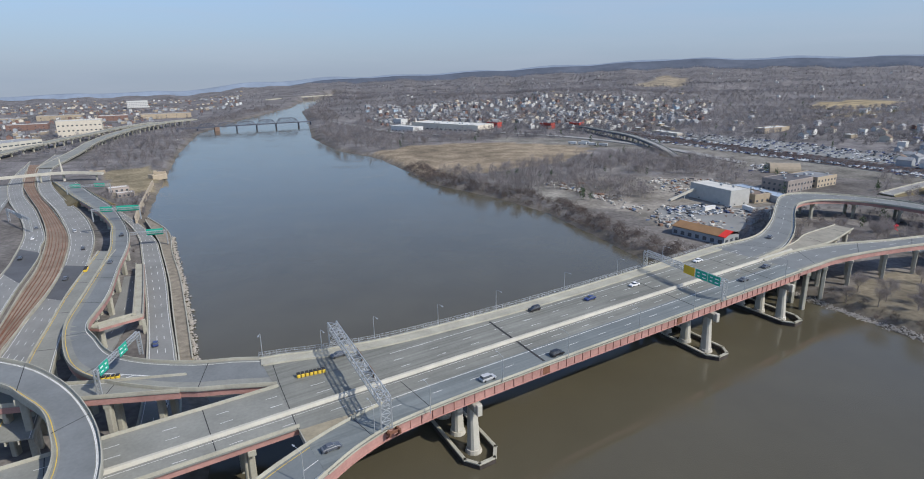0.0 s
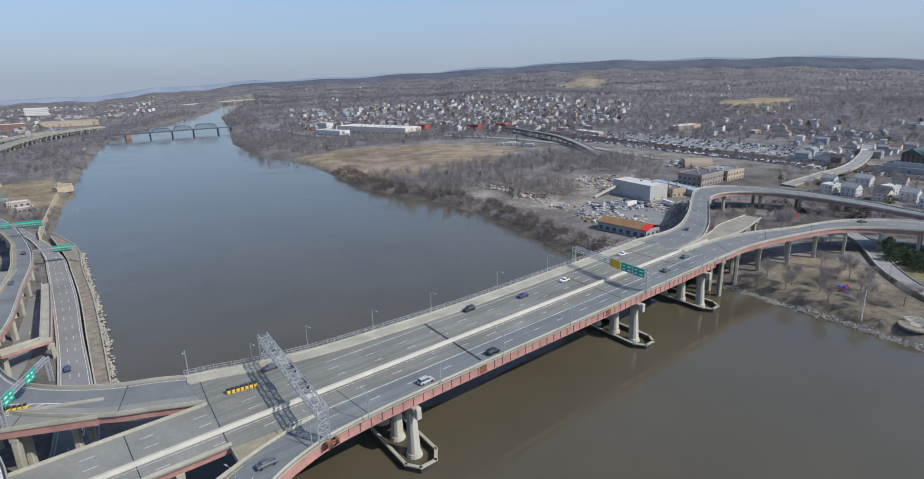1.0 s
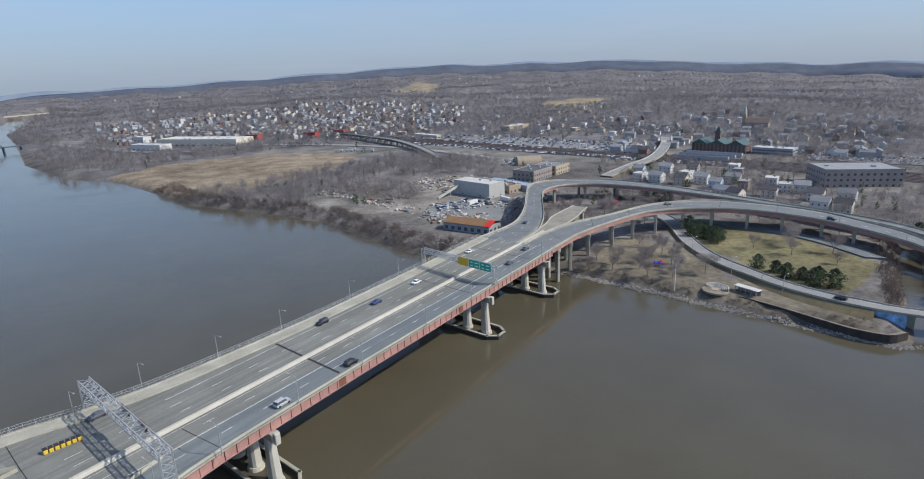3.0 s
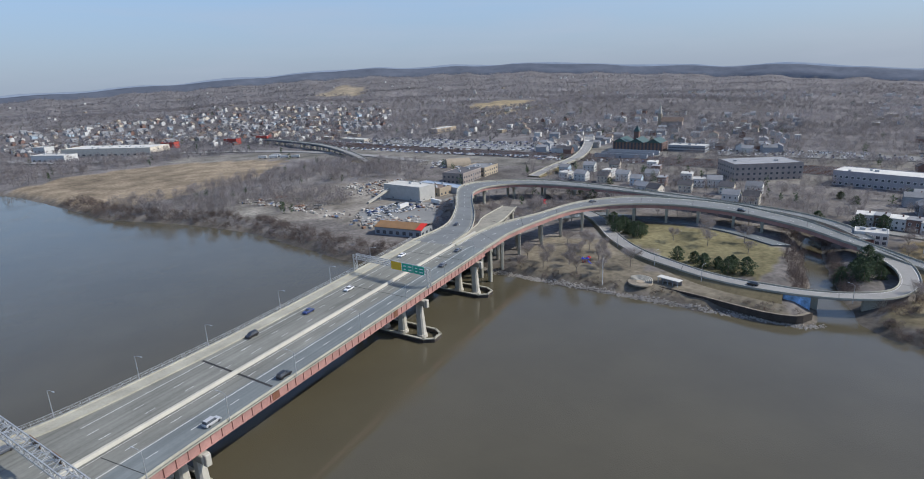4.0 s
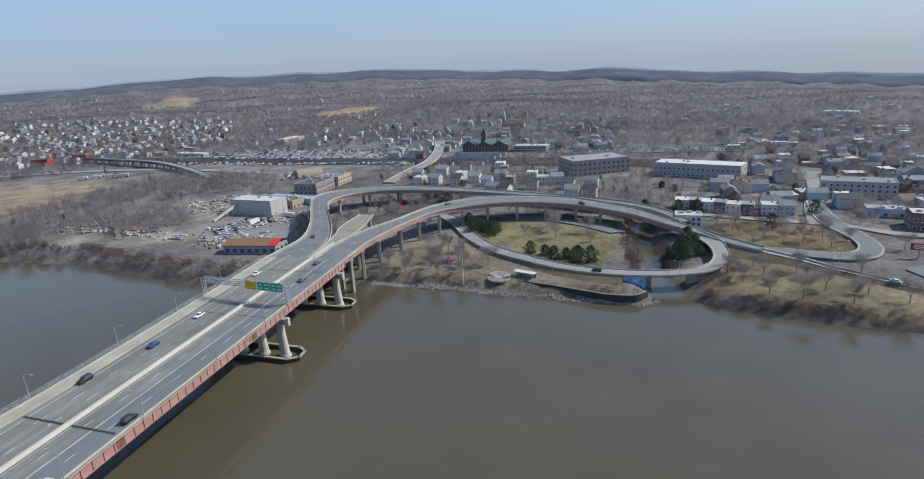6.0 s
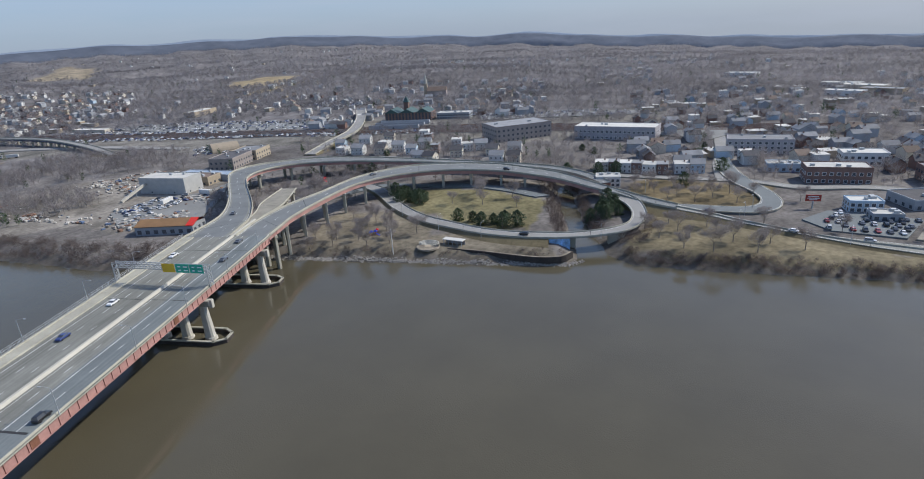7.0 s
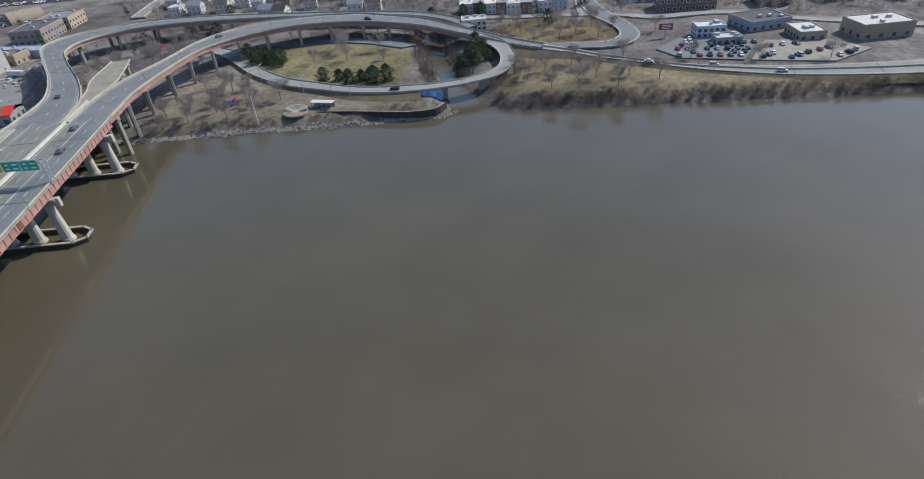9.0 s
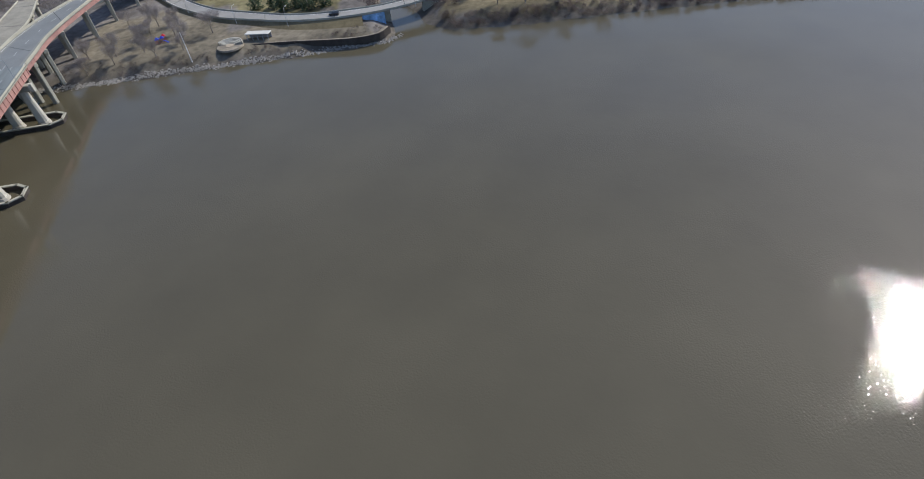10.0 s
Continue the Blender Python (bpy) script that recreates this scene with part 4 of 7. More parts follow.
# far viaducts on the west bank and bridges up the river
ramp("far_viaduct", "long grey elevated highway on many columns", [(-470, 640, 5), (-510, 760, 8), (-546, 863, 11), (-582, 1000, 12), (-601, 1120, 12), (-596, 1210, 12), (-572, 1270, 12)],
     [(-452, 640, 5), (-493, 760, 8), (-530, 863, 11), (-566, 1000, 12), (-585, 1120, 12), (-580, 1204, 12), (-560, 1258, 12)], girder=M_CONC, depth=1.4, bents=20, first=150, dashed=(), white=(), wall=0.6)
ramp("far_viaduct", "grey elevated highway branch above a rail yard", [(-580, 640, 8), (-596, 780, 11), (-604, 865, 12.5), (-612, 950, 12.5), (-628, 1079, 12.5), (-622, 1190, 12.3)], [(-565, 640, 8), (-581, 780, 11), (-589, 865, 12.5), (-597, 950, 12.5), (-612, 1079, 12.5), (-606, 1186, 12.3)],
     girder=M_CONC, depth=1.4, bents=24, first=20, dashed=(), white=(), wall=0.6)
ramp("far_road_bridge", "low pale road bridge far up the river", [(-728, 2229, 12), (-670, 2418, 12), (-572, 2630, 12), (-470, 2888, 12)], [(-716, 2226, 12), (-658, 2415, 12), (-560, 2627, 12), (-458, 2885, 12)],
     surface=M_PALE, girder=M_PALE, depth=2, bents=70, first=30, dashed=(), white=())

rail_bridge = thing("railway_truss_bridge", "dark steel railway truss bridge low across the river", "bridge")
pa, pb = Vector((-517, 1072, 8)), Vector((-305, 1201, 8))
du = (pb - pa).normalized()
dn = Vector((-du.y, du.x, 0))
span = (pb - pa).length
bm = bmesh.new()
add_box(bm, *((pa + pb) / 2), span, 6.0, 1.6, math.atan2(du.y, du.x))
part("deck", bm, M_TRUSS, rail_bridge)
STEPS = (0.0, 0.14, 0.275, 0.42, 0.57, 0.72, 0.90, 1.0)
for k, (f0, f1) in enumerate(zip(STEPS[1:-2], STEPS[2:-1])):
    for side in (-3.6, 3.6):
        bm = bmesh.new()
        a0, run_ = pa + du * (span * f0 + 1) + dn * side, span * (f1 - f0) - 2
        nb = 6 if k < 4 else 8
        rise_ = 6.5 if k < 3 else 8.5 + (k - 3)
        low = [a0 + du * (run_ * i / nb) for i in range(nb + 1)]
        top = [p + Vector((0, 0, rise_ if 2 <= i <= nb - 2 else rise_ * 0.82)) for i, p in enumerate(low)][1:-1]
        chain = [low[0]] + top + [low[-1]]
        for p, q in zip(chain, chain[1:]):
            add_bar(bm, p, q, 0.8)
        for i, p in enumerate(top):
            add_bar(bm, p, low[i + 1], 0.4)
            add_bar(bm, p, low[i] if i >= nb // 2 else low[i + 2], 0.4)
        part("truss", bm, M_TRUSS, rail_bridge)["kind"] = "stuff"
for k, f in enumerate(STEPS):
    bm = bmesh.new()
    c = pa + du * (span * f)
    add_box(bm, c.x, c.y, 2.6, 9 if k == 2 else 1.6, 9, 9, math.atan2(du.y, du.x), 0.4)
    part("pier", bm, M_BROWNPIER if k == 2 else M_TRUSS, rail_bridge)
boat = thing("moored_boat", "small dark boat with a white cabin moored at the bank", "boat", m=Matrix.Translation((-449, 930, 0)) @ Matrix.Rotation(radians(118), 4, 'Z'))
bm = bmesh.new()
hull = [(-9, -2.4), (6, -2.4), (11, 0), (6, 2.4), (-9, 2.4)]
lo_, hi_ = [bm.verts.new((x * 0.92, y * 0.8, -0.6)) for x, y in hull], [bm.verts.new((x, y, 1.6)) for x, y in hull]
bm.faces.new(hi_)
bm.faces.new(lo_[::-1])
for i in range(5):
    bm.faces.new([lo_[i], lo_[(i + 1) % 5], hi_[(i + 1) % 5], hi_[i]])
part("hull", bm, M_TRUSS, boat)
bm = bmesh.new()
add_box(bm, -2.5, 0, 2.9, 8, 3.6, 2.6, 0, 0.15)
part("cabin", bm, M_PALE, boat, "white cabin")

footbridge = thing("footbridge", "white footbridge with a tall mast over the highway", "footbridge")
fb = spline([(-450, 520, 11), (-390, 559, 11.5), (-352, 566, 9.5)], 6)
sweep("deck", fb, [(-2.5, 0), (-2.5, 1.2), (-2.2, 1.2), (-2.2, 0.2), (2.2, 0.2), (2.2, 1.2), (2.5, 1.2), (2.5, 0), (2.5, -1.0), (-2.5, -1.0)], M_PALE, footbridge)
bm = bmesh.new()
add_tube(bm, (-388, 562, 3), (-391, 564, 25), 1.2, 0.6, 10)
part("mast", bm, M_PALE, footbridge)
for p in (fb[2], fb[len(fb) // 2], fb[-2]):
    bm = bmesh.new()
    add_tube(bm, (p.x, p.y, 2.5), (p.x, p.y, p.z - 0.9), 0.9, 0.9, 8)
    part("column", bm, M_CONC, footbridge)

walkway = thing("pedestrian_ramp", "concrete pedestrian ramp with red side beams", "ramp")
for pts in ([(-168, 287, 6.5), (-147, 248, 9.5), (-131, 217, 10), (-127.5, 210, 10)], [(-127.5, 211, 10.0), (-131, 202, 11.5), (-133, 192, 13.5)]):
    wl = spline(pts, 3)
    sweep("deck", wl, [(-1.9, -0.4), (-1.9, 1.0), (-1.6, 1.0), (-1.6, 0), (1.6, 0), (1.6, 1.0), (1.9, 1.0), (1.9, -0.4)], M_CONC, walkway)
    sweep("beam", wl, [(-1.95, -0.4), (-1.95, -1.4), (1.95, -1.4), (1.95, -0.4)], M_RED, walkway)
for x, y, h in ((-125, 209, 9), (-131, 217, 9), (-140, 235, 8.5), (-152, 257, 7.5), (-133, 196, 11.5)):
    bm = bmesh.new()
    add_box(bm, x, y, (h + 2.6) / 2, 1.4, 1.4, h - 2.6, 0.5, 0.1)
    part("column", bm, M_CONC, walkway)


ground_road("road_far_highway", "grey highway along the foot of the town", [(-260, 1230), (-120, 1010), (-31, 930), (31, 962), (100, 932), (196, 840), (262, 722), (300, 600)], [(-272, 1222), (-132, 1000), (-34, 916), (31, 946), (94, 916), (186, 830), (250, 716), (288, 597)], 5.2, M_LIGHTROAD, (), ())
ramp("dark_viaduct", "long dark steel viaduct beyond the field", [(190, 1000, 9), (206, 961, 11), (225, 881, 12), (242, 800, 12), (246, 708, 10), (244, 639, 6)], [(182, 998, 9), (198, 960, 11), (216, 880, 12), (233, 799, 12), (237, 708, 10), (236, 639, 6)],
     surface=M_LIGHTROAD, girder=M_TRUSS, depth=1.8, bents=20, first=14, dashed=(), white=(), fill_below=8)

# ---------------------------------------------------------------- street furniture
M_GREEN = mat("green_sign", (0.015, 0.36, 0.25), rough=0.5, vary=0.08, size=2, fine=0.4)
M_SIGNW = mat("white_sign_paint", (0.75, 0.78, 0.76), rough=0.5, vary=0.05)
M_BROWNSIGN = mat("brown_sign_back", (0.20, 0.115, 0.055), rough=0.7, vary=0.2, size=2, fine=0.4)
M_GOLD = mat("yellow_sign", (0.62, 0.40, 0.03), rough=0.5, vary=0.1)


def lamp_post(h=7.4, arm=2.6):
    """A lamp post at the origin whose arm reaches along +x."""
    ob = thing("street_lamp", "slim grey street lamp with a short arm", "street lamp", "street lamps")
    bm = bmesh.new()
    add_tube(bm, (0, 0, 0), (0, 0, h), 0.14, 0.08, 8)
    part("pole", bm, M_STEEL, ob)
    bm = bmesh.new()
    add_tube(bm, (0, 0, h - 0.05), (arm * 0.5, 0, h + 0.35), 0.05, 0.05, 6)
    add_tube(bm, (arm * 0.5, 0, h + 0.35), (arm, 0, h + 0.4), 0.05, 0.05, 6)
    part("arm", bm, M_STEEL, ob)
    bm = bmesh.new()
    add_box(bm, arm + 0.3, 0, h + 0.38, 0.85, 0.34, 0.18, 0, 0.05)
    part("lamp_head", bm, M_STEEL, ob)
    return ob


proto_lamp = lamp_post()
lamp_spots = [(on_bridge(s, 22.2 if s > 55 else 23.2 if s > 25 else 26.6 if s > 0 else 29.6), BRZ - math.pi / 2) for s in (1.4, 18.6, 40.1, 63.2, 95.3, 124, 152)]
lamp_spots += [(on_bridge(s, -17.9 if s > 20 else -19.9), BRZ + math.pi / 2) for s in (-3, 12, 35.7, 59.6, 90.2, 118, 148, 176)]
lamp_spots += [(Vector((-60, 156.3, 19.5)), -1.4), (Vector((-33, 100, 19.5)), 2.4)]
lamp_spots += [(Vector((x, y, z)), a) for x, y, z, a in ((172, 313, 18.4, -0.4), (196, 352, 18, -0.4), (232, 388, 17, -1.6), (214, 188, 5.4, 0.2), (224, 223, 5.2, 0.2), (213, 160, 5.8, 0.2), (236, 108, 7, 1.3), (303, 62, 5.6, 3.1), (282, 15, 5.4, 0.1), (283, 60, 6, 0.1), (316, 118, 8, 3.4), (320, 62, 5, 3))]
proto_lamp.matrix_basis = Matrix.Translation(lamp_spots[0][0]) @ Matrix.Rotation(lamp_spots[0][1], 4, 'Z')
for p, a in lamp_spots[1:]:
    copy_thing(proto_lamp, Matrix.Translation(p) @ Matrix.Rotation(a, 4, 'Z'))


def gantry(a, b, z, height_, label, panels, deep=2.0, wide=2.2):
    """A box truss over the road from a to b; panels: (fraction, width, height, material, side)."""
    ob = thing("sign_gantry", label, "sign gantry", "sign gantries")
    a, b = Vector((a[0], a[1], z)), Vector((b[0], b[1], z))
    d = (b - a).normalized()
    s = Vector((-d.y, d.x, 0)) * wide / 2
    up = Vector((0, 0, 1))
    L = (b - a).length
    for end in (a, b):
        for k in (-1, 1):
            bm = bmesh.new()
            add_bar(bm, end + s * k, end + s * k + up * height_, 0.34)
            part("leg", bm, M_STEEL, ob)
        for h0 in np.arange(0.3, height_ - 1.8, 2.0):
            for p, q, w_ in ((end - s + up * h0, end + s + up * (h0 + 1.9), 0.14), (end + s + up * h0, end - s + up * (h0 + 1.9), 0.14), (end + s + up * h0, end - s + up * h0, 0.16)):
                bm = bmesh.new()
                add_bar(bm, p, q, w_)
                part("brace", bm, M_STEEL, ob)
    for k in (-1, 1):
        for h0 in (height_ - deep, height_):
            bm = bmesh.new()
            add_bar(bm, a + s * k + up * h0, b + s * k + up * h0, 0.24)
            part("chord", bm, M_STEEL, ob)
    n = max(4, round(L / 2.4))
    bm = bmesh.new()
    for i in range(n):
        p, q = a + d * (L * i / n), a + d * (L * (i + 1) / n)
        flip = i % 2 == 0
        for k in (-1, 1):
            add_bar(bm, p + s * k + up * (height_ - (deep if flip else 0)), q + s * k + up * (height_ - (0 if flip else deep)), 0.13)
            add_bar(bm, p + s * k + up * (height_ - deep), p + s * k + up * height_, 0.12)
        for h0 in (height_ - deep, height_):
            add_bar(bm, p + s * (1 if flip else -1) + up * h0, q + s * (-1 if flip else 1) + up * h0, 0.12)
            add_bar(bm, p - s + up * h0, p + s + up * h0, 0.12)
    part("lattice", bm, M_STEEL, ob, "grey diagonal lattice")["kind"] = "stuff"
    for f, w, h, material, side in panels:
        p = a + d * (L * f) + s * side * 1.15 + up * (height_ - deep * 0.55)
        bm = bmesh.new()
        add_box(bm, *p, w, 0.12, h, math.atan2(d.y, d.x))
        panel = part("sign_panel", bm, material, ob)
        if material is M_GREEN:
            for j in range(2):
                for m in range(2):
                    bm = bmesh.new()
                    off = d * (w * (-0.24 + 0.46 * m)) + up * (h * (0.2 - 0.42 * j)) + s.normalized() * side * 0.08
                    add_box(bm, *(p + off), w * (0.30 if m == 0 else 0.2), 0.05, h * 0.12, math.atan2(d.y, d.x))
                    part("bar", bm, M_SIGNW, panel)
    return ob


g1a, g1b = on_bridge(0.1, -20.0), on_bridge(5.6, 27.6)
gantry(g1a, g1b, DECK, 8.6, "grey lattice sign gantry with brown sign backs", [(0.30, 4.2, 2.6, M_BROWNSIGN, -1), (0.52, 4.6, 2.6, M_BROWNSIGN, -1)], wide=2.6)
g2a, g2b = on_bridge(135.2, -17.9), on_bridge(141.5, 22.6)
gantry(g2a, g2b, DECK, 7.6, "grey lattice sign gantry with green and yellow signs", [(0.10, 5.6, 3.3, M_GREEN, 1), (0.245, 5.6, 3.3, M_GREEN, 1), (0.39, 5.4, 3.3, M_GOLD, 1)], deep=1.7, wide=2.0)
gantry((-96, 135.5), (-97.8, 159.5), 19.2, 7.5, "sign gantry with two green signs over a ramp", [(0.13, 4.4, 2.9, M_GREEN, -1), (0.57, 4.4, 2.9, M_GREEN, -1)], deep=1.0, wide=1.0)
gantry((-196, 327), (-176, 333), 3.9, 8.5, "sign gantry with a green sign over the riverside road", [(0.7, 9, 3.6, M_GREEN, 1)], deep=1.2, wide=1.0)
gantry((-233, 356), (-206, 362), 12.5, 8, "sign gantry with green signs over the ramp", [(0.3, 7, 3.4, M_GREEN, 1), (0.75, 13, 3.6, M_GREEN, 1)], deep=1.2, wide=1.0)
gantry((-330, 478), (-298, 486), 5.5, 8, "sign gantry with small green signs", [(0.2, 8, 3, M_GREEN, 1), (0.75, 8, 3, M_GREEN, 1)], deep=1.2, wide=1.0)
gantry((-318, 396), (-281, 366), 4, 9, "grey cantilever sign gantry with blank sign backs", [(0.6, 12, 3.4, M_STEEL, -1)], deep=1.2, wide=1.0)


def crash_cushion(p, rz, n=7):
    ob = thing("crash_cushion", "yellow and black crash cushion of stacked barrels", "crash cushion", "crash cushions", m=Matrix.Translation(p) @ Matrix.Rotation(rz, 4, 'Z'))
    for i in range(n):
        bm = bmesh.new()
        add_box(bm, i * 1.15, 0, 0.5, 0.9, 1.5, 1.0, 0, 0.12)
        part("barrel", bm, M_YELLOW, ob)
    bm = bmesh.new()
    for i in range(n):
        add_box(bm, i * 1.15, 0, 1.12, 0.95, 1.3, 0.2, 0, 0.05)
    part("lid", bm, M_JOINT, ob, "black lids")
    return ob


crash_cushion(on_bridge(-9.2, 16.2), BRZ - 0.16, 7)
crash_cushion(Vector((-101, 143.5, 19.32)), 0.3, 5)
crash_cushion(Vector((-170.5, 248, 15.85)), 2.0, 5)

# ---------------------------------------------------------------- buildings
M_GLASS = mat("dark_window_glass", (0.075, 0.085, 0.10), rough=0.12, vary=0.2, size=3, fine=1, spec=0.6)
M_BRICK = mat("red_brown_brick", (0.190, 0.118, 0.098), vary=0.2, size=4, fine=0.4, rand=0.12)
M_BROWN = mat("brown_brick", (0.300, 0.262, 0.238), vary=0.18, size=4, fine=0.4, rand=0.12)
M_MAUVE = mat("pale_grey_brick", (0.385, 0.365, 0.372), vary=0.15, size=4, fine=0.4, rand=0.1)
M_TAN = mat("tan_masonry", (0.36, 0.30, 0.22), vary=0.15, size=4, fine=0.5, rand=0.12)
M_WHITEWALL = mat("white_siding", (0.56, 0.56, 0.54), vary=0.08, size=4, fine=0.3, rand=0.10)
M_CREAM = mat("cream_siding", (0.56, 0.51, 0.42), vary=0.10, size=4, fine=0.3, rand=0.12)
M_GREYWALL = mat("grey_siding", (0.33, 0.35, 0.37), vary=0.12, size=4, fine=0.3, rand=0.15)
M_BLUEWALL = mat("pale_blue_siding", (0.40, 0.50, 0.58), vary=0.1, size=4, fine=0.3, rand=0.1)
M_REDWALL = mat("red_painted_wall", (0.36, 0.06, 0.045), vary=0.15, size=4, fine=0.3, rand=0.1)
M_ROOFGREY = mat("grey_roof", (0.23, 0.235, 0.24), vary=0.2, size=6, fine=0.5, rand=0.2)
M_ROOFDARK = mat("dark_shingle", (0.085, 0.082, 0.085), vary=0.25, size=3, fine=0.3, rand=0.25)
M_ROOFBROWN = mat("brown_shingle", (0.155, 0.115, 0.090), vary=0.25, size=3, fine=0.3, rand=0.25)
M_ROOFPALE = mat("pale_membrane_roof", (0.50, 0.49, 0.45), vary=0.15, size=8, fine=0.6, rand=0.12)
M_RUSTROOF = mat("orange_brown_metal_roof", (0.235, 0.135, 0.062), rough=0.7, vary=0.18, size=5, fine=0.5)
M_REDROOF = mat("bright_red_roof_end", (0.62, 0.035, 0.022), rough=0.6, vary=0.1, size=5, fine=0.5)
M_GREENROOF = mat("green_copper_roof", (0.045, 0.090, 0.085), rough=0.6, vary=0.2, size=5, fine=0.5)
M_BLUEROOF = mat("blue_grey_metal_roof", (0.30, 0.36, 0.43), rough=0.5, vary=0.12, size=6, fine=0.4)
M_PLANT = mat("pale_metal_cladding", (0.41, 0.41, 0.39), rough=0.6, vary=0.12, size=3, fine=0.5)
M_TRIM = mat("white_trim", (0.70, 0.69, 0.66), vary=0.06)

WINDOW_MESHES = {}


def window_mesh(w, h):
    key = (round(w, 2), round(h, 2))
    if key not in WINDOW_MESHES:
        bm = bmesh.new()
        add_box(bm, 0, 0, 0, w, 0.12, h)
        me = bpy.data.meshes.new("window")
        bm.to_mesh(me)
        bm.free()
        me.materials.append(M_GLASS)
        fm = bmesh.new()
        for x, z, sx, sz in ((0, h / 2 + 0.08, w + 0.36, 0.16), (0, -h / 2 - 0.1, w + 0.44, 0.2), (-w / 2 - 0.09, 0, 0.18, h), (w / 2 + 0.09, 0, 0.18, h)):
            add_box(fm, x, 0, z, sx, 0.2, sz)
        fe = bpy.data.meshes.new("window_frame")
        fm.to_mesh(fe)
        fm.free()
        fe.materials.append(M_TRIM)
        WINDOW_MESHES[key] = (me, fe)
    return WINDOW_MESHES[key]


def put_windows(ob, w, d, h, floors, bays, side_bays, ww=1.3, wh=1.6, frames=True, base=0.9):
    """Windows in rows on all four walls of a box w by d by h about the thing's origin."""
    me, fe = window_mesh(ww, wh)
    for length, off, turn, nb in ((w, d / 2, 0, bays), (w, d / 2, math.pi, bays), (d, w / 2, math.pi / 2, side_bays), (d, w / 2, -math.pi / 2, side_bays)):
        for f in range(floors):
            z = base + wh / 2 + f * (h - base) / floors
            for i in range(nb):
                u = (i + 0.5) / nb * length - length / 2
                m = Matrix.Rotation(turn, 4, 'Z') @ Matrix.Translation((u, -off - 0.01, z))
                win = new("window", me)
                win.matrix_basis, win.parent = m, ob
                if frames:
                    fr = new("window_frame", fe)
                    fr.parent = win


def block(name, label, x, y, rz, w, d, h, wall, roof, floors=2, bays=6, side_bays=4, frames=False, group="", ww=1.8, wh=1.7, plant=3, z=None):
    """A flat-roofed building."""
    ob = thing(name, label, "building", group, m=Matrix.Translation((x, y, (gz(x, y) if z is None else z) - 0.3)) @ Matrix.Rotation(radians(rz), 4, 'Z'))
    bm = bmesh.new()
    add_box(bm, 0, 0, h / 2, w, d, h)
    part("wall", bm, wall, ob)
    bm = bmesh.new()
    add_box(bm, 0, 0, h + 0.1, w - 0.6, d - 0.6, 0.2)
    part("roof", bm, roof, ob)
    for px, py, sx, sy in ((0, -d / 2 + 0.15, w + 0.1, 0.4), (0, d / 2 - 0.15, w + 0.1, 0.4), (-w / 2 + 0.15, 0, 0.4, d - 0.5), (w / 2 - 0.15, 0, 0.4, d - 0.5)):
        bm = bmesh.new()
        add_box(bm, px, py, h + 0.3, sx, sy, 0.7)
        part("roof_parapet", bm, wall, ob)
    rng = random.Random(round(x * 7 + y))
    for _ in range(plant):
        bm = bmesh.new()
        add_box(bm, rng.uniform(-0.38, 0.38) * w, rng.uniform(-0.35, 0.35) * d, h + 0.8, rng.uniform(1.5, 3), rng.uniform(1.2, 2.4), 1.3, 0, 0.08)
        part("roof_unit", bm, M_STEEL, ob)
    put_windows(ob, w, d, h, floors, bays, side_bays, ww, wh, frames)
    return ob


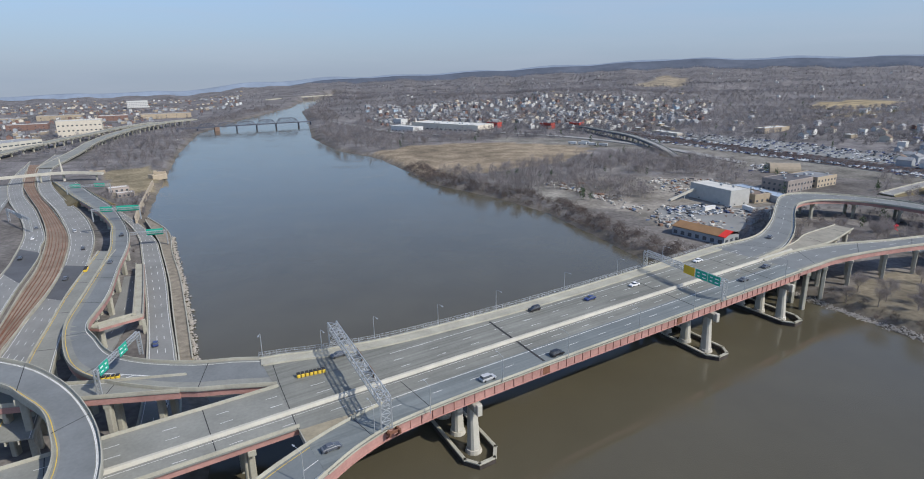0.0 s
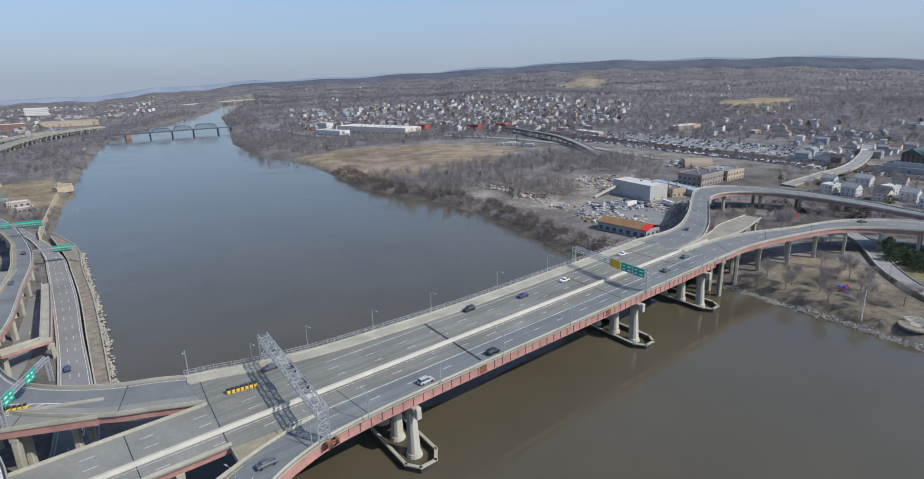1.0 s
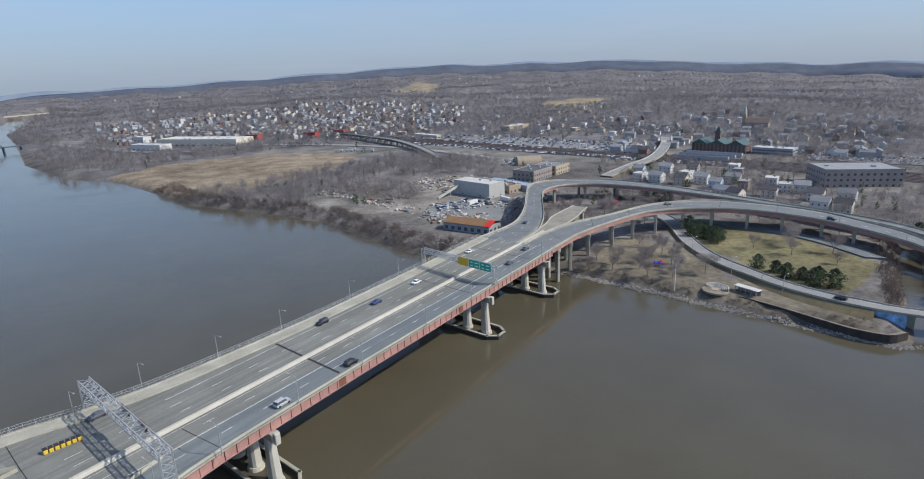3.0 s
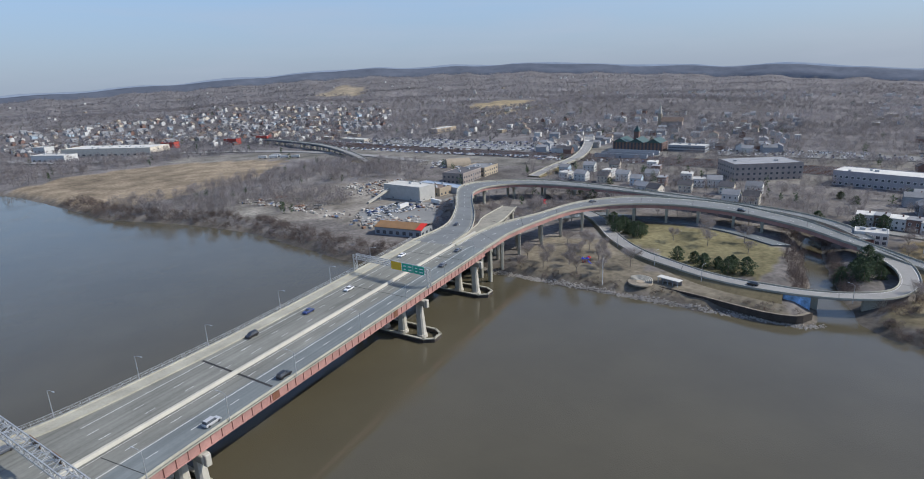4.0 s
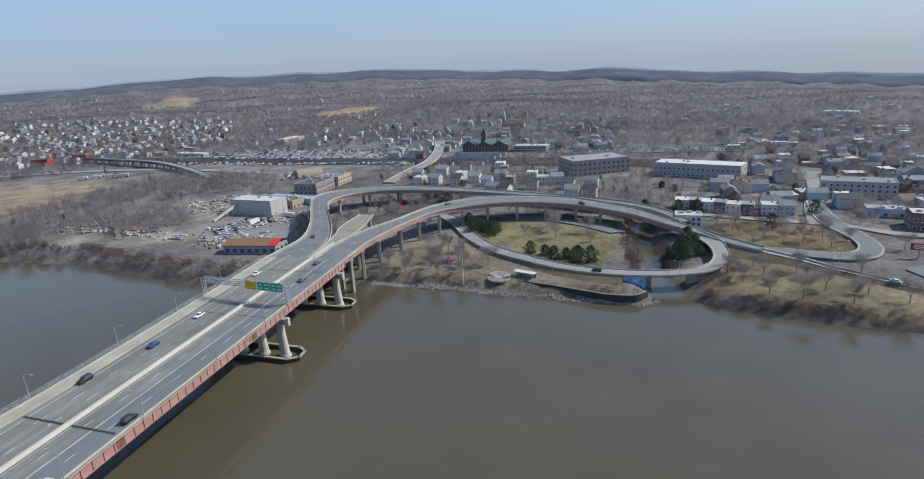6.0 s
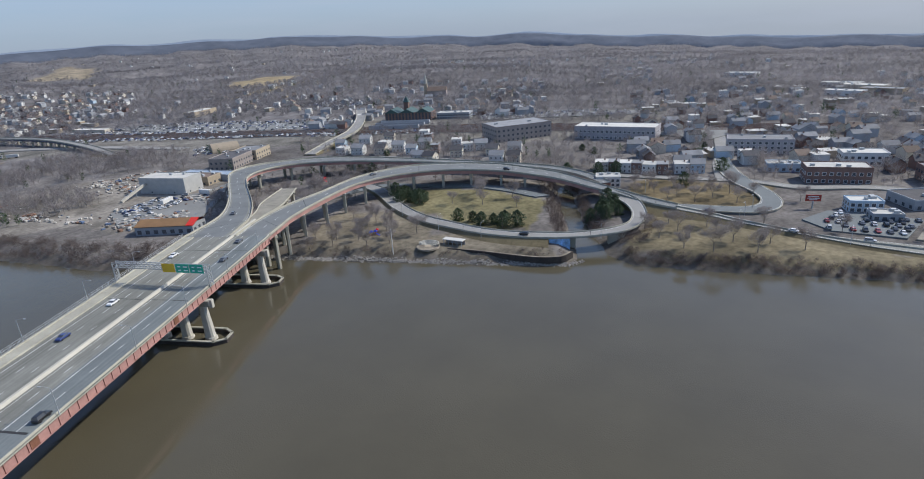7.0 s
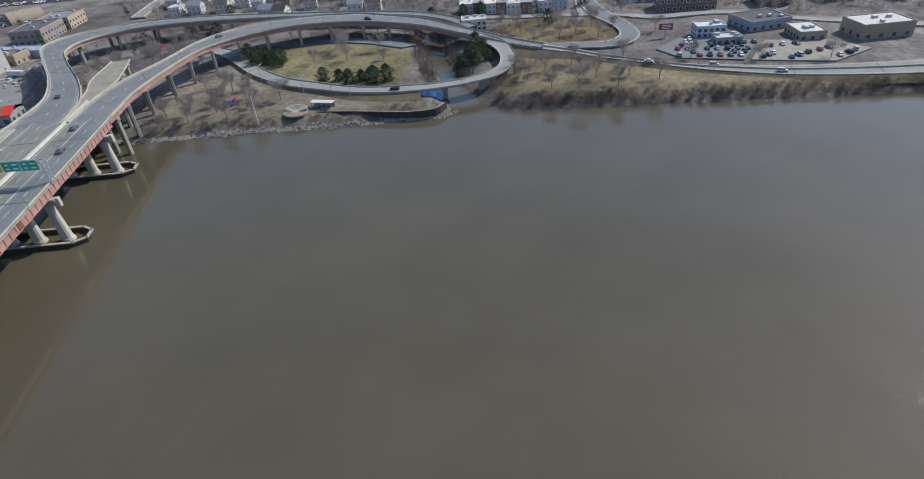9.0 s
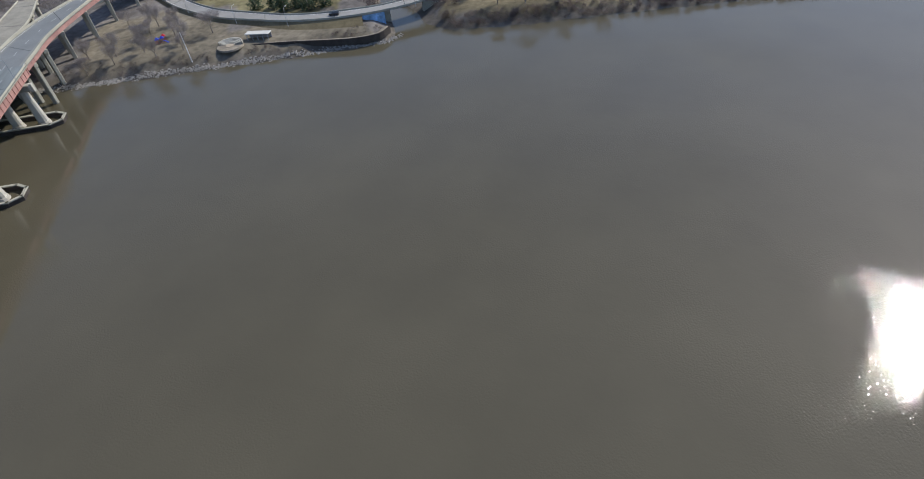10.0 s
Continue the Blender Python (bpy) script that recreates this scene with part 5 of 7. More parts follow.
def house_proto(w, d, h, rise, wall, roof, label, windows=False, flat=False):
    """A house about the origin, its ridge along x."""
    ob = thing("house", label, "house", "town houses")
    bm = bmesh.new()
    v = [bm.verts.new(p) for p in ((-w / 2, -d / 2, -1), (w / 2, -d / 2, -1), (w / 2, d / 2, -1), (-w / 2, d / 2, -1), (-w / 2, -d / 2, h), (w / 2, -d / 2, h), (w / 2, d / 2, h), (-w / 2, d / 2, h))]
    for f in ((0, 1, 5, 4), (1, 2, 6, 5), (2, 3, 7, 6), (3, 0, 4, 7)):
        bm.faces.new([v[i] for i in f])
    if not flat:
        g = [bm.verts.new(p) for p in ((-w / 2, 0, h + rise), (w / 2, 0, h + rise))]
        bm.faces.new([v[4], g[0], v[7]][::-1])
        bm.faces.new([v[5], v[6], g[1]])
    else:
        bm.faces.new([v[i] for i in (4, 5, 6, 7)])
    part("wall", bm, wall, ob)
    bm = bmesh.new()
    o, t = 0.45, 0.22
    if flat:
        add_box(bm, 0, 0, h + 0.15, w + 0.5, d + 0.5, 0.3)
    else:
        k = rise / (d / 2)
        for sgn in (-1, 1):
            q = [(-w / 2 - o, sgn * (d / 2 + o), h - o * k), (w / 2 + o, sgn * (d / 2 + o), h - o * k), (w / 2 + o, 0, h + rise), (-w / 2 - o, 0, h + rise)]
            lo = [bm.verts.new((a, b, c + 0.02)) for a, b, c in q]
            hi = [bm.verts.new((a, b, c + t)) for a, b, c in q]
            bm.faces.new(hi)
            bm.faces.new(lo[::-1])
            for i in range(4):
                bm.faces.new([lo[i], lo[(i + 1) % 4], hi[(i + 1) % 4], hi[i]])
        bmesh.ops.recalc_face_normals(bm, faces=bm.faces[:])
    part("roof", bm, roof, ob)
    bm = bmesh.new()
    add_box(bm, w * 0.2, d * 0.12, h + rise * 0.8 + 0.4, 0.8, 0.8, 1.8)
    part("chimney", bm, M_BRICK, ob)
    if windows:
        put_windows(ob, w, d, h, 2, max(2, round(w / 3.2)), max(2, round(d / 3.4)), 1.0, 1.4, True, 0.8)
    return ob


HOUSES = [house_proto(11, 8, 6.2, 2.6, M_WHITEWALL, M_ROOFGREY, "white timber house with a grey gable roof"),
          house_proto(9, 12, 6.0, 3.0, M_CREAM, M_ROOFBROWN, "cream timber house with a brown roof"),
          house_proto(10, 9, 6.5, 2.8, M_WHITEWALL, M_ROOFDARK, "white timber house with a dark roof"),
          house_proto(13, 9, 7.0, 2.4, M_GREYWALL, M_ROOFGREY, "grey sided house with a grey roof"),
          house_proto(10, 8, 5.6, 3.0, M_BRICK, M_ROOFDARK, "red brick house with a dark roof"),
          house_proto(9, 9, 7.6, 0.3, M_WHITEWALL, M_ROOFPALE, "white flat-roofed narrow town house", flat=True),
          house_proto(12, 8, 6.0, 2.6, M_BLUEWALL, M_ROOFGREY, "pale blue sided house with a grey roof"),
          house_proto(14, 10, 5.0, 0.3, M_TAN, M_ROOFPALE, "low tan building with a flat pale roof", flat=True)]
NEAR_HOUSES = [house_proto(11, 9, 6.6, 2.8, M_WHITEWALL, M_ROOFGREY, "white sided house with many windows", True),
               house_proto(9, 11, 6.6, 0.3, M_WHITEWALL, M_ROOFPALE, "white flat-roofed row house", True, True),
               house_proto(10, 9, 6.4, 3.0, M_CREAM, M_ROOFDARK, "cream sided house with a dark gable roof", True),
               house_proto(7, 10, 7.0, 0.3, M_BRICK, M_ROOFGREY, "brick row house with a flat roof", True, True),
               house_proto(9, 9, 6.4, 2.6, M_BLUEWALL, M_ROOFGREY, "pale blue timber sided house", True)]
FIRST = set()


def put_house(proto, x, y, rz):
    m = Matrix.Translation((x, y, gz(x, y) - 0.1)) @ Matrix.Rotation(radians(rz), 4, 'Z')
    if proto not in FIRST:
        FIRST.add(proto)
        proto.matrix_basis = m
        return proto
    return copy_thing(proto, m)


SOLID = []


def solid(x, y, r):
    SOLID.append((x, y, r))


# industrial yard
plant = block("plant_building", "tall pale grey metal-clad plant building beside a scrap yard", 193.4, 426.5, 112.6, 39, 18.5, 11.2, M_PLANT, M_ROOFPALE, 1, 2, 2, plant=2, ww=1.2, wh=1.0)
block("annex_building", "low tan annex beside the plant building", 217.5, 427, 112.6, 22, 15, 6.2, M_TAN, M_ROOFBROWN, 1, 3, 3)
shed = thing("warehouse", "long low warehouse with an orange-brown metal roof and a red end", "warehouse", m=Matrix.Translation((143, 328, gz(143, 328))) @ Matrix.Rotation(radians(-55), 4, 'Z'))
for nm, x0, x1, m_ in (("roof", -17, 13, M_RUSTROOF), ("roof_end", 13, 17.5, M_REDROOF)):
    bm = bmesh.new()
    for sgn in (-1, 1):
        q = [(x0, sgn * 8, 5.2), (x1, sgn * 8, 5.2), (x1, 0, 7.6), (x0, 0, 7.6)]
        bm.faces.new([bm.verts.new(p) for p in q])
        bm.faces.new([bm.verts.new((a, b, c - 0.25)) for a, b, c in q])
    bmesh.ops.recalc_face_normals(bm, faces=bm.faces[:])
    part(nm, bm, m_, shed)
bm = bmesh.new()
add_box(bm, 0, 0, 2.6, 33.5, 15, 5.4)
part("wall", bm, M_GREYWALL, shed)
put_windows(shed, 33.5, 15, 5, 1, 7, 3, 2.4, 2.2, False)
block("brick_mill", "dark-roofed brick industrial block", 266, 465.5, 30, 34, 22, 9.5, M_BROWN, M_ROOFDARK, 2, 8, 5)
block("brick_mill", "tan brick industrial block", 297, 483, 30, 28, 24, 8.5, M_TAN, M_ROOFGREY, 2, 6, 4)
block("blue_shed", "long low shed with a blue-grey metal roof", 231, 438, 107, 54, 13, 4.4, M_GREYWALL, M_BLUEROOF, 1, 6, 3)
hut = thing("quonset_hut", "arched tan metal storage hut", "building", m=Matrix.Translation((307, 546, gz(307, 546))) @ Matrix.Rotation(radians(-20), 4, 'Z'))
bm = bmesh.new()
arc = [(math.cos(a) * 11, math.sin(a) * 8) for a in np.linspace(0, math.pi, 13)]
for (y0, z0), (y1, z1) in zip(arc, arc[1:]):
    bm.faces.new([bm.verts.new(p) for p in ((-13, y0, z0), (13, y0, z0), (13, y1, z1), (-13, y1, z1))])
for x in (-13, 13):
    bm.faces.new([bm.verts.new((x, a, b)) for a, b in arc])
part("shell", bm, M_TAN, hut)
conveyor = thing("conveyor", "pale inclined conveyor leaning on a plant building", "conveyor")
bm = bmesh.new()
add_bar(bm, (157, 426, 4.9), (179.2, 435.6, 11.6), 1.8, 1.5)
part("belt_housing", bm, M_PALE, conveyor)
bm = bmesh.new()
add_bar(bm, (170, 431.6, 4), (170, 431.6, 8.4), 0.4)
part("leg", bm, M_STEEL, conveyor)

# brick blocks, school and station
block("school_building", "large brown brick building with rows of windows", 468, 303, -32, 56, 36, 14, M_BROWN, M_ROOFGREY, 3, 12, 8)
block("office_building", "long brown building with white window bands", 494, 213, -81, 71, 24, 11.0, M_MAUVE, M_ROOFPALE, 2, 18, 5, frames=True)
block("apartment_block", "long brown brick apartment block with flat roof", 472, 92, -74, 44, 22, 10.5, M_MAUVE, M_ROOFGREY, 3, 11, 5, frames=True)
block("shop_block", "brick shops with white cornices", 401, 35, -71, 34, 16, 9.6, M_BRICK, M_ROOFPALE, 2, 9, 4, frames=True)
block("shop_block", "dark brick shop with a grey flat roof", 366, -8, 37, 21, 24, 5.2, M_GREYWALL, M_ROOFDARK, 1, 4, 5)
block("shop_block", "low workshop with a pale tan front", 348, -30, -68, 13, 18, 4.4, M_TAN, M_ROOFPALE, 1, 3, 5)
block("shop_block", "wide pale warehouse with a flat roof", 358, -62, -62, 26, 18, 7, M_TAN, M_ROOFPALE, 1, 4, 3)
block("shop_block", "brown brick corner block with shops", 420, -14, -70, 18, 18, 9, M_BRICK, M_ROOFGREY, 2, 5, 5)
block("shop_block", "pale flat-roofed shop block", 455, 26, -72, 26, 16, 8, M_WHITEWALL, M_ROOFPALE, 2, 7, 4)
block("shop_block", "brown brick flat-roofed block", 436, -48, -66, 22, 20, 8, M_BROWN, M_ROOFGREY, 2, 6, 5)
block("shop_block", "long low blue-walled shop building", 418, 66, -72, 20, 12, 5, M_BLUEWALL, M_ROOFPALE, 1, 5, 3)
block("teal_building", "pale teal two-storey building at a car lot", 342, 16, -68, 15, 10, 6, M_BLUEWALL, M_ROOFPALE, 2, 5, 3, frames=True)
block("small_shop", "low dark shop with a pale roof at a car lot", 330, 6, -68, 13, 9, 3.6, M_GREYWALL, M_ROOFPALE, 1, 4, 2)
block("white_building", "white building on stilts below the ramp", 336, 150, -65, 15, 11, 6.5, M_WHITEWALL, M_ROOFPALE, 2, 5, 3, frames=True)
station = block("railway_station", "large brick railway station with green gabled roofs", 527, 494, -64, 58, 22, 9.5, M_BRICK, M_ROOFDARK, 3, 14, 5, plant=0, ww=2.2, wh=2.6)
for k in (-20, -1, 19):
    bm = bmesh.new()
    q = [(k - 9, -13, 9.7), (k + 9, -13, 9.7), (k, -13, 14.6)]
    f, b = [bm.verts.new(p) for p in q], [bm.verts.new((x, 13, z)) for x, y, z in q]
    bm.faces.new(f)
    bm.faces.new(b[::-1])
    for i in range(3):
        bm.faces.new([f[i], b[i], b[(i + 1) % 3], f[(i + 1) % 3]])
    bmesh.ops.recalc_face_normals(bm, faces=bm.faces[:])
    part("gable_roof", bm, M_GREENROOF, station)
bm = bmesh.new()
add_box(bm, -4, 0, 15, 5.5, 5.5, 13)
part("clock_tower", bm, M_BRICK, station)
bm = bmesh.new()
bmesh.ops.create_cone(bm, cap_ends=True, segments=4, radius1=4.8, radius2=0.2, depth=7, matrix=Matrix.Translation((-4, 0, 25)) @ Matrix.Rotation(math.pi / 4, 4, 'Z'))
part("tower_roof", bm, M_GREENROOF, station)
block("parking_garage", "long grey station garage beside tracks", 555, 447, -66, 40, 20, 7.0, M_GREYWALL, M_ROOFPALE, 2, 12, 5, ww=2.6, wh=1.4)
for k in range(3):
    block("platform_canopy", "long pale platform canopy beside tracks", 496 - k * 16, 474 - k * 6, -64, 58, 4, 4.2, M_GREYWALL, M_ROOFGREY, 1, 1, 1, plant=0)
church = thing("church", "brown brick church with a tall pale spire on the hill", "church", m=Matrix.Translation((719, 612, gz(719, 612))) @ Matrix.Rotation(radians(-59), 4, 'Z'))
bm = bmesh.new()
add_box(bm, 0, 0, 3.5, 30, 14, 9)
part("wall", bm, M_BROWN, church)
bm = bmesh.new()
q = [(-8, 7.6), (8, 7.6), (0, 13.5)]
f, b = [bm.verts.new((-15.5, y, z)) for y, z in q], [bm.verts.new((15.5, y, z)) for y, z in q]
bm.faces.new(f)
bm.faces.new(b[::-1])
for i in range(3):
    bm.faces.new([f[i], b[i], b[(i + 1) % 3], f[(i + 1) % 3]])
bmesh.ops.recalc_face_normals(bm, faces=bm.faces[:])
part("roof", bm, M_ROOFBROWN, church)
bm = bmesh.new()
add_box(bm, -18, 0, 9, 5.5, 5.5, 20)
part("tower", bm, M_TAN, church)
bm = bmesh.new()
bmesh.ops.create_cone(bm, cap_ends=True, segments=8, radius1=3.2, radius2=0.15, depth=17, matrix=Matrix.Translation((-18, 0, 27.4)))
part("spire", bm, M_PALE, church)
factory = block("factory", "long pale factory with a stepped flat roof", -15, 1024, -39, 148, 44, 11, M_CREAM, M_ROOFPALE, 1, 14, 5, ww=5, wh=2.4, plant=14)
block("factory_annex", "pale factory annex with a flat roof", -92, 1010, -45, 60, 22, 9, M_WHITEWALL, M_ROOFPALE, 1, 6, 3, ww=4, wh=2)
block("white_silo_block", "small white flat-roofed tall block", -110, 1085, -45, 22, 16, 14, M_WHITEWALL, M_ROOFPALE, 2, 3, 2)
big = block("warehouse_block", "massive pale concrete warehouse block", -676, 1049, 28, 68, 40, 27, M_CREAM, M_ROOFPALE, 3, 10, 6, ww=3, wh=2.2)
block("parking_garage", "pale multi-level parking garage", -618, 800, 73, 64, 40, 15, M_PALE, M_ROOFGREY, 3, 8, 5, ww=6, wh=1.6)
for x, y, w_, d_ in ((150, 1010, 22, 14), (200, 1012, 20, 16), (60, 1040, 24, 14), (-880, 1200, 70, 30), (-960, 1420, 90, 36), (-820, 1400, 60, 40), (-720, 1450, 110, 40), (-1050, 1250, 60, 30), (-760, 1180, 50, 24), (-1150, 1500, 80, 40)):
    block("town_block" if y < 1100 else "city_block", "red brick corner building with a flat roof" if y < 1100 else "wide flat-roofed city building with pale walls", x, y, 28 if y > 1100 else -40, w_, d_, 9 if y < 1100 else 11, M_REDWALL if y < 1100 else (M_BRICK if w_ in (60, 70, 50) else M_TAN), M_ROOFDARK if y < 1100 else M_ROOFGREY if w_ > 75 else M_ROOFPALE, 2, 5, 3, group="city blocks")
block("hilltop_building", "large white building on the far ridge", -1150, 2123, 28, 66, 30, 24, M_WHITEWALL, M_ROOFPALE, 4, 12, 6, ww=2.5, wh=2)
block("riverside_pavilion", "low riverside pavilion with a pale flat roof", -302, 503, 40, 16, 9, 4, M_BROWN, M_ROOFPALE, 1, 4, 3, plant=0)
block("riverside_pavilion", "low riverside hut with a pale flat roof", -284, 482, 40, 13, 7, 3.6, M_BROWN, M_ROOFPALE, 1, 4, 3, plant=0)

# shopping sheds and depots among the trees
for x, y, rz, w_, d_, h_, wall_, roof_, lb in ((930, 90, 80, 46, 20, 6, M_WHITEWALL, M_ROOFPALE, "low depot with a white flat roof"),
                                                (900, 62, 70, 50, 22, 6, M_CREAM, M_ROOFPALE, "low depot with a white flat roof"), (862, 40, 75, 44, 20, 6, M_TAN, M_ROOFGREY, "low depot with a grey flat roof"),
                                                (838, 76, 75, 40, 18, 6, M_WHITEWALL, M_ROOFPALE, "low depot with a white flat roof"), (1090, 250, 80, 50, 22, 7, M_WHITEWALL, M_ROOFPALE, "pale depot with a flat roof"),
                                                (480, -45, -75, 52, 30, 8, M_BRICK, M_ROOFPALE, "large brick market hall with a white flat roof"), (310, 872, -70, 57, 14, 5, M_CREAM, M_ROOFPALE, "long low shed with a pale roof"),
                                                (468, 880, 29, 60, 18, 7, M_TAN, M_ROOFPALE, "long tan depot beside a car park")):
    block("depot", lb, x, y, rz, w_, d_, h_, wall_, roof_, 1, 4, 2, ww=3.0, wh=2.0, group="depots")
    SOLID.append((x, y, w_ * 0.55))

# rows of near houses
for x, y, rz, k in ((373, 171, -67, 1), (375, 163, -70, 3), (376, 155, -74, 1), (377, 147, -76, 3), (378, 139, -76, 1), (380, 131, -72, 3), (387, 121, -67, 1), (391, 112, -67, 4), (398, 124, -67, 0),
                    (340, 405, -69, 1), (347, 392, -69, 0), (377, 389, -70, 1), (344, 318, -81, 0), (345, 306, -81, 2), (364, 254, -68, 0), (371, 243, -66, 2), (398, 308, -52, 1), (405, 299, -52, 0),
                    (372, 300, -60, 2), (380, 330, -60, 3), (366, 345, -62, 4), (392, 352, -60, 0), (410, 330, -58, 1), (388, 275, -66, 2), (402, 262, -66, 0), (355, 372, -65, 2), (372, 366, -64, 0), (420, 372, -60, 3),
                    (440, 395, -60, 1), (405, 410, -60, 2), (384, 422, -62, 0), (360, 430, -62, 4)):
    put_house(NEAR_HOUSES[k], x, y, rz)
    solid(x, y, 8)


FAR_TOWN, town_rg = {}, random.Random(77)


def far_house(k, x, y, rz):
    FAR_TOWN.setdefault(k, []).append((x, y, rz, town_rg.uniform(0.62, 0.98)))


def scatter(count, az0, az1, r0, r1, gap, rng, kinds, ok=lambda x, y: True, tries=14, limit=1000):
    """Houses in a sector of the land, turned roughly along two street directions."""
    done, taken = 0, np.full((len(SOLID) + count, 3), 1e9)
    taken[:len(SOLID)] = SOLID
    for _ in range(count * tries):
        if done >= count:
            break
        az, r = radians(rng.uniform(az0, az1)), math.exp(rng.uniform(math.log(r0), math.log(r1)))
        x, y = r * math.sin(az), r * math.cos(az)
        if not ok(x, y) or ((taken[:, 0] - x) ** 2 + (taken[:, 1] - y) ** 2 < (gap + np.minimum(taken[:, 2], 1e4)) ** 2).any():
            continue
        if float(river_distance(np.array([x]), np.array([y]))[0]) < 40:
            continue
        put = far_house if r > limit else lambda k, *a: put_house(HOUSES[k], *a)
        put(rng.choice(kinds), x, y, rng.choice((30, 120, 32, -58)) + rng.uniform(-6, 6))
        solid(x, y, gap / 2)
        taken[len(SOLID) - 1 if len(SOLID) <= len(taken) else -1] = SOLID[-1]
        done += 1


rng = random.Random(4)
for x, y, r in ((192, 177, 9), (203, 169, 8), (193, 426, 26), (143, 328, 20), (266, 465, 22), (297, 483, 19), (307, 546, 18), (231, 438, 18), (468, 303, 40), (494, 213, 40), (472, 92, 30), (401, 35, 22), (366, -8, 18), (348, -30, 13), (527, 494, 42), (555, 447, 28), (719, 612, 25),
                (-15, 1024, 85), (-92, 1010, 40), (-676, 1049, 45), (-618, 800, 40), (358, -62, 18), (420, -14, 14), (455, 26, 18), (436, -48, 16), (490, 470, 60)):
    solid(x, y, r)
scatter(640, -9, 23, 1090, 1620, 4.2, rng, (0, 2, 2, 1, 3, 5, 0, 6, 4, 4, 3, 1), lambda x, y: y > 1000, limit=1100)
scatter(34, 6, 20, 985, 1110, 7, rng, (4, 0, 4, 2, 7, 5))
scatter(150, 37, 60, 690, 1080, 5, rng, (0, 1, 2, 3, 0, 5, 4), limit=720)
scatter(40, 24, 40, 900, 1500, 12, rng, (0, 2, 1, 5, 7))
scatter(260, 68, 103, 430, 900, 5, rng, (1, 3, 7, 0, 4, 7, 2, 6, 5, 3, 4), lambda x, y: x > 410, limit=560)
scatter(90, 44, 75, 1500, 2300, 9, rng, (0, 0, 2, 5, 2))
scatter(30, 75, 100, 800, 1500, 12, rng, (0, 7, 2, 5, 7))
scatter(900, -52, -20, 900, 3600, 7, rng, (7, 5, 7, 4, 3, 3, 4, 7, 1, 4), lambda x, y: x < -640 - 0.05 * y, limit=1030)
scatter(60, 46.0, 58.5, 1500, 2050, 7, rng, (0, 0, 2, 7, 0))
scatter(30, 64.5, 69.5, 1000, 1350, 8, rng, (0, 2, 7, 3))
scatter(55, -8, 45, 1700, 3600, 16, rng, (0, 2, 0, 7, 5))
for proto in HOUSES + NEAR_HOUSES:
    if proto not in FIRST:
        put_house(proto, 520 + 14 * HOUSES.index(proto) if proto in HOUSES else 430, 330 if proto in HOUSES else 250, 32)

for k, spots in FAR_TOWN.items():
    for piece in HOUSES[k].children:
        src = np.array([v.co for v in piece.data.vertices])
        polys = [tuple(p.vertices) for p in piece.data.polygons]
        verts, faces = [], []
        for x, y, rz, k_ in spots:
            a, n0 = radians(rz), len(verts)
            z = gz(x, y) - 0.1
            ca, sa_ = math.cos(a), math.sin(a)
            verts += [(x + (ca * p[0] - sa_ * p[1]) * k_, y + (sa_ * p[0] + ca * p[1]) * k_, z + p[2] * k_) for p in src]
            faces += [tuple(i + n0 for i in f) for f in polys]
        tagged(link_mesh("far_town_" + piece.name.split(".")[0], verts, faces, piece.data.materials[0]), "many small far houses of a hillside town", "houses", kind="stuff")

# ---------------------------------------------------------------- park furniture
M_MURAL = mat("blue_mural", (0.24, 0.42, 0.66), vary=0.55, size=2.2, fine=0.7)
amph = thing("amphitheatre", "small pale semicircular stone amphitheatre", "amphitheatre", m=Matrix.Translation((194.3, 178.3, gz(194.3, 178.3) + 0.35)) @ Matrix.Diagonal((0.62, 0.62, 0.8, 1)))
for i in range(5):
    r = 3.2 + i * 1.35
    line = [Vector((math.cos(a) * r, math.sin(a) * r, 0)) for a in np.linspace(radians(-65), radians(95), 14)]
    sweep("step", line, [(-0.35, -0.3), (-0.35, 0.35 + 0.28 * i), (0.35, 0.35 + 0.28 * i), (0.35, -0.3)], M_PALE, amph)
bm = bmesh.new()
add_tube(bm, (0, 0, -0.5), (0, 0, 0.12), 3.0, 3.0, 20)
part("stage", bm, M_TAN, amph)
bm = bmesh.new()
add_tube(bm, (0, 0, -0.9), (0, 0, -0.08), 9.4, 9.0, 28)
part("base", bm, M_PROM, amph, "tan paved base")
shelter = thing("park_shelter", "open park shelter with a long white flat roof", "shelter", m=Matrix.Translation((203, 169, gz(203, 169))) @ Matrix.Rotation(radians(-80), 4, 'Z'))
bm = bmesh.new()
add_box(bm, 0, 0, 2.7, 11, 3.6, 0.3, 0, 0.05)
part("roof", bm, M_ROOFPALE, shelter)
for i in range(5):
    for yy in (-1.9, 1.9):
        bm = bmesh.new()
        add_box(bm, -4.8 + i * 2.4, yy * 0.8, 1.2, 0.25, 0.25, 2.8)
        part("post", bm, M_GREYWALL, shelter)
bm = bmesh.new()
add_box(bm, 0, 1.6, 1.1, 10.4, 0.25, 2.2)
part("back_wall", bm, M_BROWN, shelter)
pole = thing("flagpole", "tall white flagpole in a park", "flagpole", m=Matrix.Translation((182, 190, gz(182, 190))))
bm = bmesh.new()
add_tube(bm, (0, 0, -0.3), (0, 0, 13), 0.22, 0.12, 8)
part("pole", bm, M_TRIM, pole)
